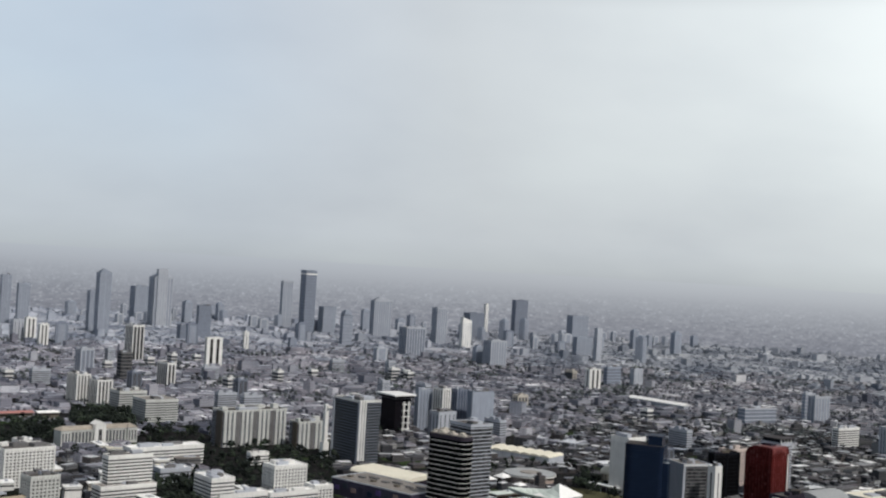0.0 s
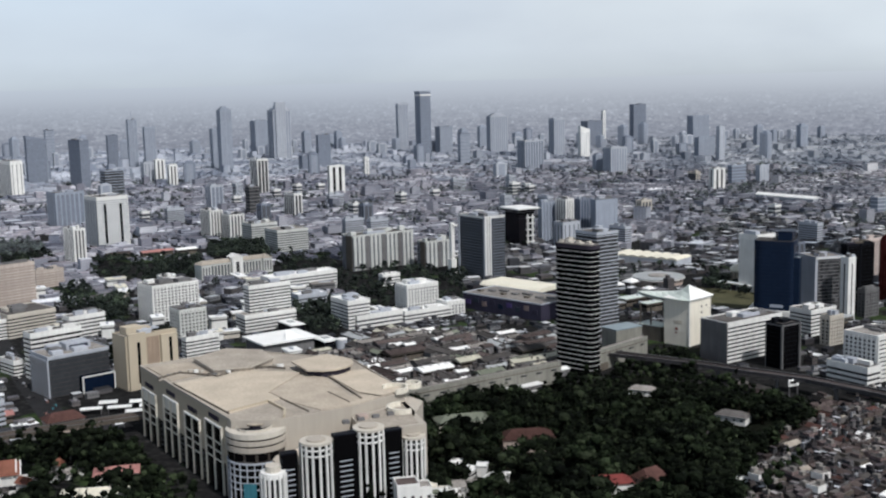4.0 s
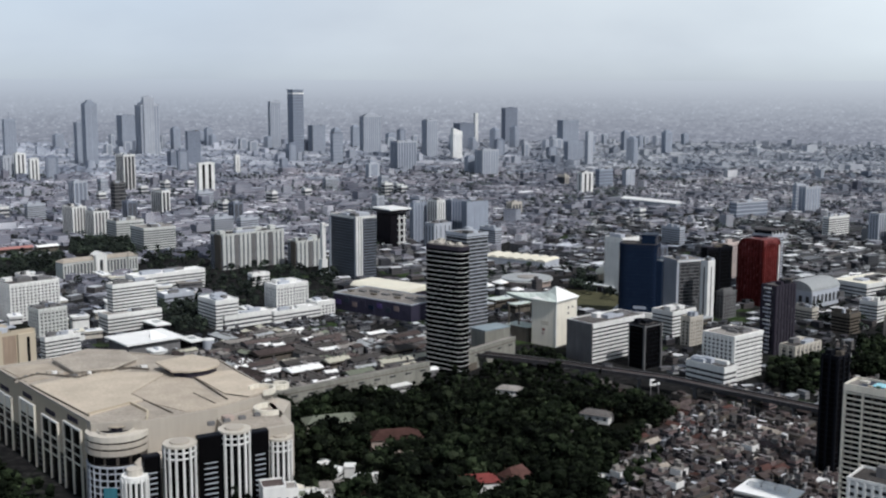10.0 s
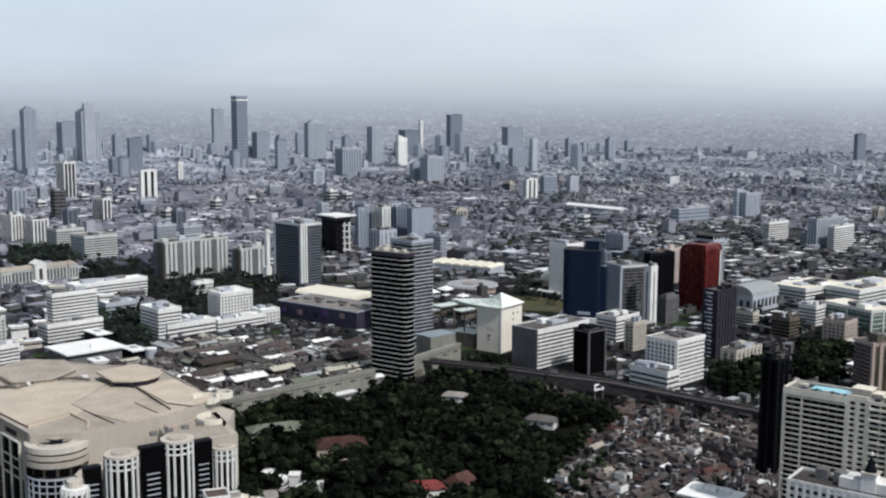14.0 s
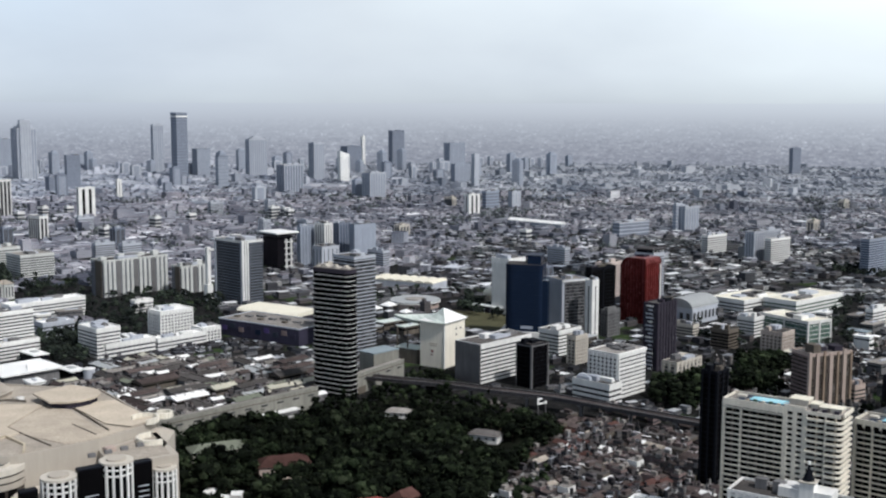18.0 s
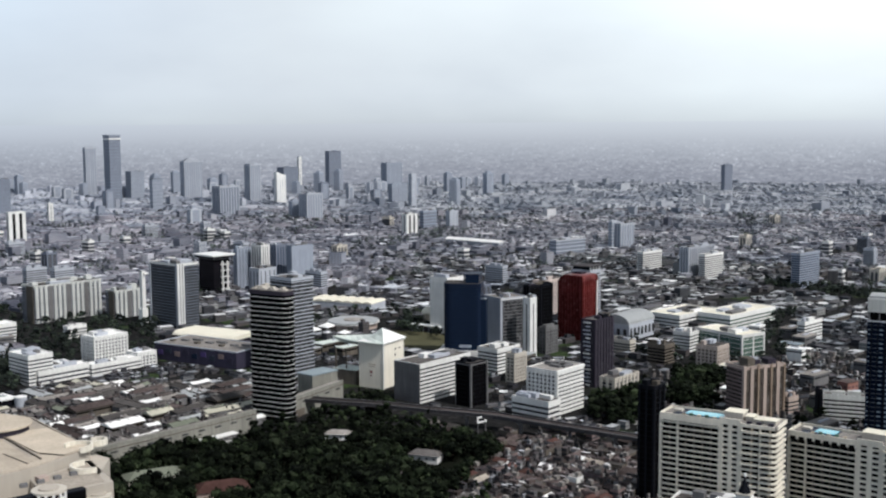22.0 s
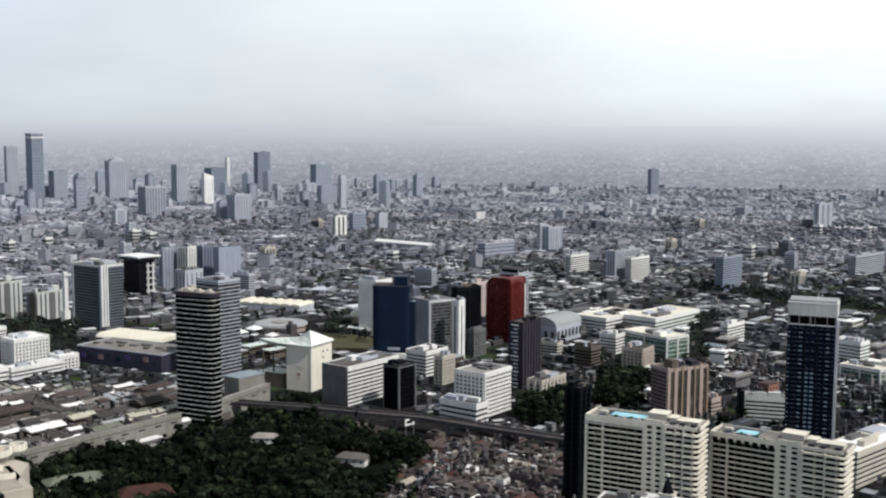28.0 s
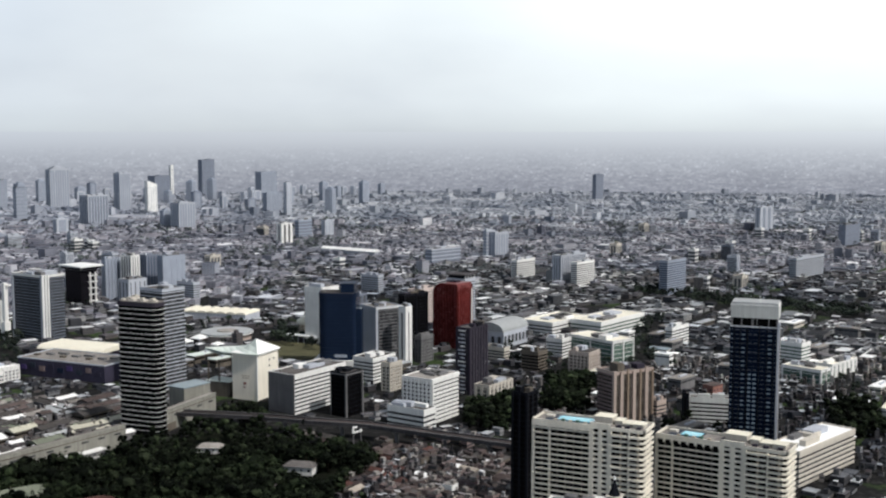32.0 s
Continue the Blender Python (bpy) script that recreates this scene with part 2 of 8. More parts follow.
def prism(name, outline, z0, z1, mat, smooth=False):
    """An upright prism over a plan outline, counter-clockwise."""
    n = len(outline)
    verts = [(x, y, z0) for x, y in outline] + [(x, y, z1) for x, y in outline]
    faces = [(i, (i + 1) % n, n + (i + 1) % n, n + i) for i in range(n)] + [tuple(range(n - 1, -1, -1)), tuple(range(n, 2 * n))]
    me = mesh_of(name, verts, faces, mat)
    return me


def ring_wall(w, d, h, thick, mat):
    key = ("ring", round(w, 2), round(d, 2), h, thick, mat.name)
    if key not in cache:
        a, b = w / 2, d / 2
        cache[key] = boxes("parapet", [(-a, a, -b, -b + thick, 0, h), (-a, a, b - thick, b, 0, h), (-a, -a + thick, -b + thick, b - thick, 0, h), (a - thick, a, -b + thick, b - thick, 0, h)], mat)
    return cache[key]


def at(x, y, z, rz=0.0):
    return pose(x, y, z, 0, 0, rz)


# ---- ground, distance ----
def ground_material():
    m, tree, b = material("city_ground", 0.95)
    where = tree.nodes.new("ShaderNodeTexCoord")
    big = node(tree, "ShaderNodeTexNoise", Scale=0.011, Detail=6.0, Roughness=0.6)
    fine = node(tree, "ShaderNodeTexNoise", Scale=0.16, Detail=4.0)
    for n in (big, fine):
        tree.links.new(where.outputs["Object"], n.inputs["Vector"])
    soil = ramp(tree, fine.outputs[0], [(0.3, (0.008, 0.008, 0.009)), (0.55, (0.017, 0.017, 0.017)), (0.75, (0.045, 0.043, 0.042))])
    green = ramp(tree, fine.outputs[0], [(0.3, (0.014, 0.024, 0.010)), (0.7, (0.05, 0.075, 0.03))])
    tree.links.new(mixed(tree, ramp(tree, big.outputs[0], [(0.56, (0, 0, 0)), (0.62, (1, 1, 1))]), soil, green), b.inputs["Base Color"])
    return m


def disc(name, r, mat):
    n, rings = 96, [0, 300, 700, 1200, 1800, 2600, 3500, r]
    verts, faces = [(0, 0, 0)], []
    for q in rings[1:]:
        verts += [(q * math.cos(2 * math.pi * k / n), q * math.sin(2 * math.pi * k / n), 0) for k in range(n)]
    faces += [(0, 1 + k, 1 + (k + 1) % n) for k in range(n)]
    for j in range(len(rings) - 2):
        a, c = 1 + j * n, 1 + (j + 1) * n
        faces += [(a + k, c + k, c + (k + 1) % n, a + (k + 1) % n) for k in range(n)]
    return mesh_of(name, verts, faces, mat)


tagged(new("ground", disc("ground", 4940, ground_material())), "grey-brown city ground with streets, yards and green patches", "ground", kind="structure")


def backdrop():
    """The city beyond five kilometres: a glowing ring with facets and haze up to the horizon painted in its colour."""
    m = bpy.data.materials.new("distance")
    m.use_nodes = True
    tree = m.node_tree
    tree.nodes.clear()
    out, glow = tree.nodes.new("ShaderNodeOutputMaterial"), tree.nodes.new("ShaderNodeEmission")
    where = tree.nodes.new("ShaderNodeTexCoord")
    s = tree.nodes.new("ShaderNodeSeparateXYZ")
    tree.links.new(where.outputs["Object"], s.inputs[0])
    up = maths(tree, "DIVIDE", s.outputs[2], 262.0)
    # far roofs and walls: lit and shaded facets in uneven rows, thinner towards the horizon
    turn = maths(tree, "MULTIPLY", maths(tree, "ARCTAN2", s.outputs[0], s.outputs[1]), 4930.0)
    waver = tree.nodes.new("ShaderNodeTexNoise")
    waver.noise_dimensions = "1D"
    waver.inputs["Scale"].default_value, waver.inputs["Detail"].default_value = 0.02, 4.0
    tree.links.new(turn, waver.inputs["W"])
    lifted = maths(tree, "POWER", maths(tree, "ADD", up, maths(tree, "MULTIPLY", waver.outputs[0], 0.05)), 0.8)

    def facets(height, narrow, spread, stops):
        row = maths(tree, "FLOOR", maths(tree, "DIVIDE", lifted, height))
        shift = tree.nodes.new("ShaderNodeTexWhiteNoise")
        shift.noise_dimensions = "1D"
        tree.links.new(row, shift.inputs["W"])
        width = maths(tree, "MULTIPLY_ADD", shift.outputs["Value"], spread, narrow)
        column = maths(tree, "FLOOR", maths(tree, "DIVIDE", turn, width))
        cell = tree.nodes.new("ShaderNodeCombineXYZ")
        tree.links.new(column, cell.inputs[0])
        tree.links.new(row, cell.inputs[1])
        roofs = tree.nodes.new("ShaderNodeTexWhiteNoise")
        tree.links.new(cell.outputs[0], roofs.inputs["Vector"])
        return ramp(tree, roofs.outputs["Value"], stops)

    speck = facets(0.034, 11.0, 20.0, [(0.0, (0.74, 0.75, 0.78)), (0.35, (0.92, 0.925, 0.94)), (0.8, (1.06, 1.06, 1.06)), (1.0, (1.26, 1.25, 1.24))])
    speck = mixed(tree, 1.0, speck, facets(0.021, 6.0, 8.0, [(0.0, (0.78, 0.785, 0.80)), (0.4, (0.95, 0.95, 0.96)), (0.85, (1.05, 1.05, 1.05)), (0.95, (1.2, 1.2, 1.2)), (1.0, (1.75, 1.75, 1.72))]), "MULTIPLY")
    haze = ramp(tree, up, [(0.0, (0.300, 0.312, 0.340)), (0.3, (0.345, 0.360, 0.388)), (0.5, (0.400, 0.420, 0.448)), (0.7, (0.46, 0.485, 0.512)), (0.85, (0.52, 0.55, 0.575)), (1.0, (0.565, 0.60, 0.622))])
    patch = node(tree, "ShaderNodeTexNoise", Scale=0.0035, Detail=3.0)
    tree.links.new(where.outputs["Object"], patch.inputs["Vector"])
    # long streaks of wooded and built-up quarters
    flat = tree.nodes.new("ShaderNodeCombineXYZ")
    tree.links.new(maths(tree, "MULTIPLY", turn, 0.0025), flat.inputs[0])
    tree.links.new(maths(tree, "MULTIPLY", up, 14.0), flat.inputs[1])
    streak = node(tree, "ShaderNodeTexNoise", Scale=1.0, Detail=4.0, Roughness=0.65)
    tree.links.new(flat.outputs[0], streak.inputs["Vector"])
    speck = mixed(tree, 1.0, speck, ramp(tree, streak.outputs[0], [(0.3, (0.86, 0.865, 0.885)), (0.5, (1.0, 1.0, 1.0)), (0.7, (1.1, 1.1, 1.09))]), "MULTIPLY")
    speck = mixed(tree, 1.0, speck, ramp(tree, patch.outputs[0], [(0.35, (0.86, 0.87, 0.89)), (0.65, (1.1, 1.1, 1.1))]), "MULTIPLY")
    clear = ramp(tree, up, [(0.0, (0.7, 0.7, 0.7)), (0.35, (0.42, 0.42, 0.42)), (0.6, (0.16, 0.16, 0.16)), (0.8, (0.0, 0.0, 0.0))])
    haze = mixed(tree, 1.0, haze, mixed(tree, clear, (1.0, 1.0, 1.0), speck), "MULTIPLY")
    # the glow of the bright break in the cloud is painted into the haze
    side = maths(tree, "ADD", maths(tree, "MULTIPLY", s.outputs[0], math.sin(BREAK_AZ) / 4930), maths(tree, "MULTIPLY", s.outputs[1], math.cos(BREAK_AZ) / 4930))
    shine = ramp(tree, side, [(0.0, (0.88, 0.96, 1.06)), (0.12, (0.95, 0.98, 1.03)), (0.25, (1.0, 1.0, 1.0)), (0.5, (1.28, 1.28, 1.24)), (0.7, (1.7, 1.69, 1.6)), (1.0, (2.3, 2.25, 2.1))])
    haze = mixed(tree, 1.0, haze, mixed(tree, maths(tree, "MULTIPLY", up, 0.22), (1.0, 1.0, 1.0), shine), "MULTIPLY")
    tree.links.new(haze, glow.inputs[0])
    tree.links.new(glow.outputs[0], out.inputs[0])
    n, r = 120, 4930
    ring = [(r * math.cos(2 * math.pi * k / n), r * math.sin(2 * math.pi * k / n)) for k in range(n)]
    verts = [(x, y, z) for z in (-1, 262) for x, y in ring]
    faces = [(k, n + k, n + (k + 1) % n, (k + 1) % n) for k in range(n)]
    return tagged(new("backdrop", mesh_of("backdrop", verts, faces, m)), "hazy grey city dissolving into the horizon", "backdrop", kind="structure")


backdrop()
taken = []  # footprints of placed things: centre, half sizes, turn


def claim(x, y, w, d, rot, margin=3.0):
    taken.append((x, y, w / 2 + margin, d / 2 + margin, math.cos(radians(rot)), math.sin(radians(rot))))


def is_free(px, py, r):
    """Mask of the points whose surroundings of radius r hold no placed thing."""
    ok = np.ones(len(px), bool)
    for x, y, a, b, c, s in taken:
        u, v = (px - x) * c + (py - y) * s, -(px - x) * s + (py - y) * c
        ok &= (np.abs(u) > a + r) | (np.abs(v) > b + r)
    return ok


def inside(px, py, outline):
    ok = np.zeros(len(px), bool)
    n = len(outline)
    for i in range(n):
        (x1, y1), (x2, y2) = outline[i], outline[(i + 1) % n]
        if y1 != y2:
            ok ^= ((y1 > py) != (y2 > py)) & (px < (x2 - x1) * (py - y1) / (y2 - y1) + x1)
    return ok

# ---- high-rise and mid-rise buildings ----
dice = random.Random(4)


def rooftop(root, w, d, h, wall, n=3, cover=""):
    top = part("roof", slab(w - 0.9, d - 0.9, 0.3, ROOF[cover or dice.choice(("grey", "grey", "pale"))]), root, at(0, 0, h - 0.05))
    part("parapet", ring_wall(w + 0.1, d + 0.1, 1.2, 0.4, WALL[wall]), root, at(0, 0, h + 0.0))
    for _ in range(n):
        a, b, c = w * dice.uniform(0.12, 0.3), d * dice.uniform(0.15, 0.35), dice.uniform(2.2, 4.5)
        x, y = dice.uniform(-0.3, 0.3) * w, dice.uniform(-0.3, 0.3) * d
        kind = dice.choice(("plant_room", "stair_head", "water_tank"))
        part(kind, slab(round(a, 0) + 1, round(b, 0) + 1, round(c, 0), WALL[dice.choice((wall, "grey", "hazegrey") if wall not in ("black", "brown") else ("black", "brown", "taupe"))]), top, at(x, y, 0.27))


def far_block(label, x, y, w, d, h, turn, wall, glass):
    """A high-rise seen from kilometres away: body, two glass strips, roof."""
    root = thing("high_rise", label, "building", at(x, y, 0, turn), "far high-rises")
    claim(x, y, w, d, turn)
    part("wall", slab(w, d, h, WALL[wall]), root)
    part("window_strip", slab(w * 0.6, 0.6, h * 0.94, GLASS[glass]), root, at(0, -d / 2, 0))
    part("window_strip", slab(0.6, d * 0.5, h * 0.94, GLASS[glass]), root, at(-w / 2, 0, 0))
    part("roof_storey", slab(w * 0.55, d * 0.55, h * 0.07, WALL[wall]), root, at(0, 0, h - 0.1))
    return root


def tower(name, label, x, y, w, d, h, rot, style, wall, glass, fh):
    root = thing(name, label, "building", at(x, y, 0, rot))
    claim(x, y, w, d, rot)
    far = math.hypot(x, y) > 2100
    W, G = WALL[wall], GLASS[glass]
    n = max(1, round(h / fh))
    f = h / n
    if style in ("plain", "twostripe", "slots", "shed"):
        part("wall", slab(w, d, h, W), root)
    else:
        part("window_glass", slab(w - 0.9, d - 0.9, h - 0.1, G), root)
    a, b = w / 2, d / 2

    def slabs(share, out=0.0, step=1, mat=W):
        for k in range(0, n, step):
            part("floor_band", slab(w + out, d + out, f * share, mat), root, at(0, 0, k * f))
        part("top_band", slab(w + out, d + out, f * 0.5, W), root, at(0, 0, h - f * 0.5))

    def piers(pitch, width, out=0.25, faces=(0, 90)):
        for length, other, turn in ((w, d, 0), (d, w, 90)):
            if turn not in faces:
                continue
            m = max(2, round(length / pitch))
            for k in range(m + 1):
                p = -length / 2 + width / 2 + k * (length - width) / m
                for side in (-1, 1):
                    q = side * (other / 2 - 0.2)
                    if (turn == 0 and side > 0) or (turn == 90 and side > 0):
                        continue
                    pos = (p, q) if turn == 0 else (q, p)
                    part("pier", slab(width, 0.9 + out, h, W), root, at(*pos, 0, turn))

    if style == "ledges":
        slabs(0.24, 0.3)
    elif style == "bands":
        slabs(0.5, 0.3, 2 if far else 1)
    elif style == "gable":
        slabs(0.5, 0.3)
        part("end_wall", slab(0.8, d + 0.4, h + 0.6, WALL["grey"]), root, at(-a - 0.1, 0, 0), "blank grey gable wall")
    elif style == "framed":
        slabs(0.1, -0.7)
        for p, q, e in ((-a + 0.3, -b + 0.3, 1.6), (a - 0.6, -b + 0.2, 1.8), (-a + 0.2, b - 0.3, 0.7)):
            part("corner_pier", slab(e, e, h + 0.6, WALL["grey"]), root, at(p, q, 0))
        part("top_frame", slab(w + 0.4, d + 0.4, 1.2, WALL["grey"]), root, at(0, 0, h - 1.2))
        part("side_pane", slab(0.4, d - 4, h - 2, WALL["asphalt"]), root, at(a - 0.3, 0, 0))
    elif style == "recess":
        part("side_wall", slab(2.4, d + 0.3, h, W), root, at(-a + 1.0, 0.3, 0))
        slabs(0.22, -0.5, 1, WALL["grey"])
        part("top_edge", slab(w + 0.8, 1.2, 1.2, WALL["white"]), root, at(0, -b, h - 1.0))
    elif style == "ribbed":
        slabs(0.42, 0.1)
        piers(4.2, 1.5, 0.25, (90,))
        part("end_fin", slab(1.6, 2.2, h, W), root, at(-a + 0.8, -b - 0.4, 0))
        for k in range(n):
            part("rib", slab(w * 0.96, 1.2, f * 0.55, WALL["white"]), root, at(0, -b - 0.5, k * f + 0.4))
        part("bright_cornice", slab(w, 1.6, f * 0.8, WALL["white"]), root, at(0, -b - 0.6, h - f * 0.5))
    elif style == "piers":
        piers(9.0 if far else 6.2, 2.4)
        if not far:
            slabs(0.26, -0.45, 1, WALL["grey"] if wall == "white" else W)
        else:
            part("top_band", slab(w, d, f, W), root, at(0, 0, h - f))
    elif style == "ribs":
        slabs(0.16, -0.5, 1, WALL["taupe"])
        for k in range(7):
            part("pier", slab(3.2 if k % 2 else 1.6, 1.4, h + (k % 3) * 1.2, WALL["pink" if k % 2 else "caramel"]), root, at(-a + 1 + k * (w - 2) / 6, -b, 0))
        for k in range(n):
            # the left face's shade is put into this darker balcony colour
            part("balcony", slab(1.4, d * 0.86, f * 0.36, WALL["shop"]), root, at(-a - 0.2, 0, k * f + f * 0.2))
        part("corner_pier", slab(2.4, 2.4, h + 2, WALL["pink"]), root, at(-a + 0.2, -b + 0.2, 0))
        for p, q, e, u in ((-0.3, -0.2, 7, 7.5), (-0.05, 0.1, 9, 3.5), (0.25, -0.1, 8, 4.5)):
            part("plant_room", slab(e, d * 0.45, u, WALL["brown" if u < 7 else "taupe"]), root, at(p * w, q * d, h - 0.1))
    elif style == "grid":
        slabs(0.42, 0.1)
        piers(4.2, 1.5)
    elif style == "curtain":
        if not far:
            slabs(0.12, -0.7, 1)
            piers(max(w, d), 1.4, 0.1)
        else:
            slabs(0.35, -0.6, 3)
    elif style == "plain":
        for k in range(max(1, int(d / 7))):
            part("window_strip", slab(0.4, 1.6, h * 0.86, G), root, at(-a, -b + (k + 0.5) * d / max(1, int(d / 7)), h * 0.05))
        for k in range(max(1, int(w / 8))):
            part("window_strip", slab(1.4, 0.4, h * 0.86, G), root, at(-a + (k + 0.5) * w / max(1, int(w / 8)), -b, h * 0.05))
    elif style == "twostripe":
        for p in (-0.2, 0.2):
            part("window_strip", slab(w * 0.17, 0.5, h * 0.94, G), root, at(p * w, -b, h * 0.02))
        part("window_strip", slab(0.5, d * 0.2, h * 0.94, G), root, at(-a, 0, h * 0.02))
    elif style == "slots":
        if name == "tan_block":
            for p, ww, up in ((-0.30, 0.34, 3.0), (0.32, 0.32, -1.5)):
                part("front_bay", slab(w * ww, 3.0, h + up, W), root, at(p * w, -b - 1.2, 0))
                part("slot_window", slab(w * 0.055, 0.5, h * 0.78, GLASS["black"]), root, at((p + 0.02) * w, -b - 2.6, h * 0.12))
            part("recess", slab(w * 0.26, 0.6, h - 2, WALL["caramel"]), root, at(0.01 * w, -b - 0.1, 0), "ochre recessed wall")
            part("roof_garden", slab(w * 0.36, d * 0.7, 2.2, WALL["parkfloor"]), root, at(w * 0.28, -d * 0.05, h + 0.2), "dark green roof garden")
            part("garden_rail", ring_wall(w * 0.38, d * 0.74, 1.4, 0.4, W), root, at(w * 0.28, -d * 0.05, h + 0.2))
            part("stair_head", slab(w * 0.3, d * 0.5, 7, W), root, at(-w * 0.26, 0, h - 0.1))
            part("stair_head", slab(w * 0.2, d * 0.4, 4.5, W), root, at(0, d * 0.1, h - 0.1))
            rooftop(root, w, d, h, wall, 2)
            for k in range(5):
                part("annex_ledge", slab(10, d * 0.7, 0.9, WALL["cream"]), root, at(a + 4, -b * 0.2 - 4, 2 + k * 3.4))
            part("annex", slab(9, d * 0.65, 17, WALL["grey"]), root, at(a + 4, -b * 0.2 - 4, 0))
            return root
        for k in range(1, n - 1):
            part("window_band", slab(w * 0.96, 0.45, f * 0.34, GLASS["darkhaze"]), root, at(0, -b + 0.08, k * f))
            part("window_band", slab(0.45, d * 0.94, f * 0.34, GLASS["darkhaze"]), root, at(-a + 0.08, 0, k * f))
        for p in (-0.25, 0.25):
            part("window_strip", slab(w * 0.08, 0.5, h * 0.8, GLASS["black"]), root, at(p * w, -b, h * 0.06))
        for k in range(max(1, int(d / 8))):
            part("window_strip", slab(0.5, 1.4, h * 0.85, G), root, at(-a, -b + (k + 0.5) * d / max(1, int(d / 8)), h * 0.05))
    elif style == "piersw":
        slabs(0.2, -0.6, 1, WALL["darkhaze"])
        for p in (0.8, 4.6, 8.2):
            part("pier", slab(2.3 if p < 8 else 1.7, 1.6, h + 1.5, W), root, at(-a + p, -b - 0.4, 0), "white pier")
        part("corner_pier", slab(1.4, 3.4, h + 0.8, WALL["hazegrey"]), root, at(-a, -b + 1.4, 0), "pale grey pier")
        part("edge_pier", slab(1.4, 3.2, h - 3, WALL["hazegrey"]), root, at(-a, b - 1.6, 0), "pale grey pier")
        part("upper_storey", slab(w * 0.6, d * 0.5, 4, WALL["hazegrey"]), root, at(w * 0.1, -d * 0.1, h))
        part("pylon", slab(5, 5, h * 0.86, W), root, at(-a - 6, b + 6, 0), "white pylon")
        part("pylon_foot", slab(8, 8, h * 0.26, W), root, at(-a - 6, b + 6, 0))
        part("link_deck", slab(9, 4, 2.5, W), root, at(-a - 2, b + 3, h * 0.8))
    elif style == "bays":
        m = max(3, round(w / 6.4))
        for k in range(m):
            p = -a + (k + 0.5) * w / m
            if k % 4 == 3:
                part("recess", slab(w / m, 0.5, h - 1, WALL["grey"]), root, at(p, -b + 0.3, 0), "grey recessed bay")
            else:
                part("pier", slab(w / m * 0.55, 1.4, h, W), root, at(p, -b, 0))
        slabs(0.2, -0.5, 1, WALL["hazegrey"])
        part("end_wall", slab(0.8, d * 0.5, h, WALL["taupe"]), root, at(-a - 0.2, -b * 0.3, 0), "dark end wall")
        for k in range(m // 4 + 1):
            part("lift_house", slab(8, 8, 4 + k % 2 * 2, W), root, at(-a + 8 + k * 4 * w / m, 0, h - 0.1))
    elif style == "slotted":
        part("side_wall", slab(w * 0.42, d + 0.4, h, W), root, at(-a * 0.58, 0, 0))
        slabs(0.2, -0.5, 1, WALL["coral"])
        part("end_fin", slab(2.4, d + 0.6, h, W), root, at(a - 1.2, 0, 0))
        part("top_frame", slab(w + 0.4, d + 0.5, 5.0, W), root, at(0, 0, h - 5.0))
    elif style == "slate":
        part("side_wall", slab(1.2, d + 0.4, h - 2, W), root, at(-a, 0, 0), "pale ribbed side wall")
        for k in range(9):
            part("side_rib", slab(0.6, 0.8, h - 3, WALL["grey"]), root, at(-a - 0.7, -b + 2 + k * (d - 4) / 8, 0))
        slabs(0.08, -0.5, 1, WALL["asphalt"])
        part("glass_annex", slab(w * 0.52, 8, h * 0.42, GLASS["night"]), root, at(w * 0.24, -b - 3.4, 0))
        part("annex_frame", boxes("frame", [(-w * 0.27, w * 0.27, -4.3, -3.6, h * 0.42 - 0.6, h * 0.42 + 0.4), (-w * 0.27, -w * 0.25, -4.3, -3.6, 0, h * 0.42), (w * 0.25, w * 0.27, -4.3, -3.6, 0, h * 0.42)], WALL["white"]), root, at(w * 0.24, -b - 3.4, 0), "white frame")
        part("roof_lounge", slab(w * 0.4, d * 0.4, 6, WALL["hazegrey"]), root, at(w * 0.12, d * 0.1, h))
        part("lounge_glass", slab(w * 0.3, 0.5, 3, GLASS["night"]), root, at(w * 0.12, -d * 0.1, h + 1.4))
    elif style == "darktop":
        slabs(0.5, 0.2)
        part("dark_storey", slab(w - 3, d - 3, 5, WALL["black"]), root, at(0, 0, h))
        for k in range(4):
            part("column", slab(1.4, 1.4, 5, WALL["white"]), root, at(-a + 2 + k * (w - 4) / 3, -b + 1, h))
        part("roof_canopy", slab(w + 3, d + 3, 1.2, WALL["asphalt"]), root, at(0, 0, h + 5))
    elif style == "darkroof":
        slabs(0.16, -0.6, 1, WALL["brown"])
        for k in range(5):
            part("balcony_frame", slab(w * 0.55, 1.2, 1.6, WALL["white"]), root, at(a * 0.4, -b - 0.4, h * (0.12 + 0.17 * k)))
        for p in (0.1, 0.72):
            part("pier", slab(2.2, 1.6, h * 0.9, WALL["white"]), root, at(a * p, -b - 0.2, 0))
        part("roof_canopy", slab(w + 12, d + 12, 2.0, ROOF["white"]), root, at(0, 0, h + 3))
        part("roof_soffit", slab(w + 7, d + 7, 3.2, WALL["black"]), root, at(0, 0, h - 0.2))
    elif style == "crown":
        slabs(0.3, -0.5, 3)
        part("crown_band", slab(w + 1, d + 1, 5, WALL["white"]), root, at(0, 0, h - 12))
        part("crown_top", slab(w + 2, d + 2, 3, WALL["bluegrey"]), root, at(0, 0, h + 1.4))
    elif style == "brownt":
        piers(5.0, 2.6)
        slabs(0.2, -0.3)
        for k in range(n):
            part("balcony", slab(1.2, d * (0.5 if k % 3 else 0.3), f * 0.34, WALL["hazegrey" if k % 4 else "white"]), root, at(-a - 0.3, d * 0.04 * (k % 3), k * f + f * 0.3))
    elif style == "shed":
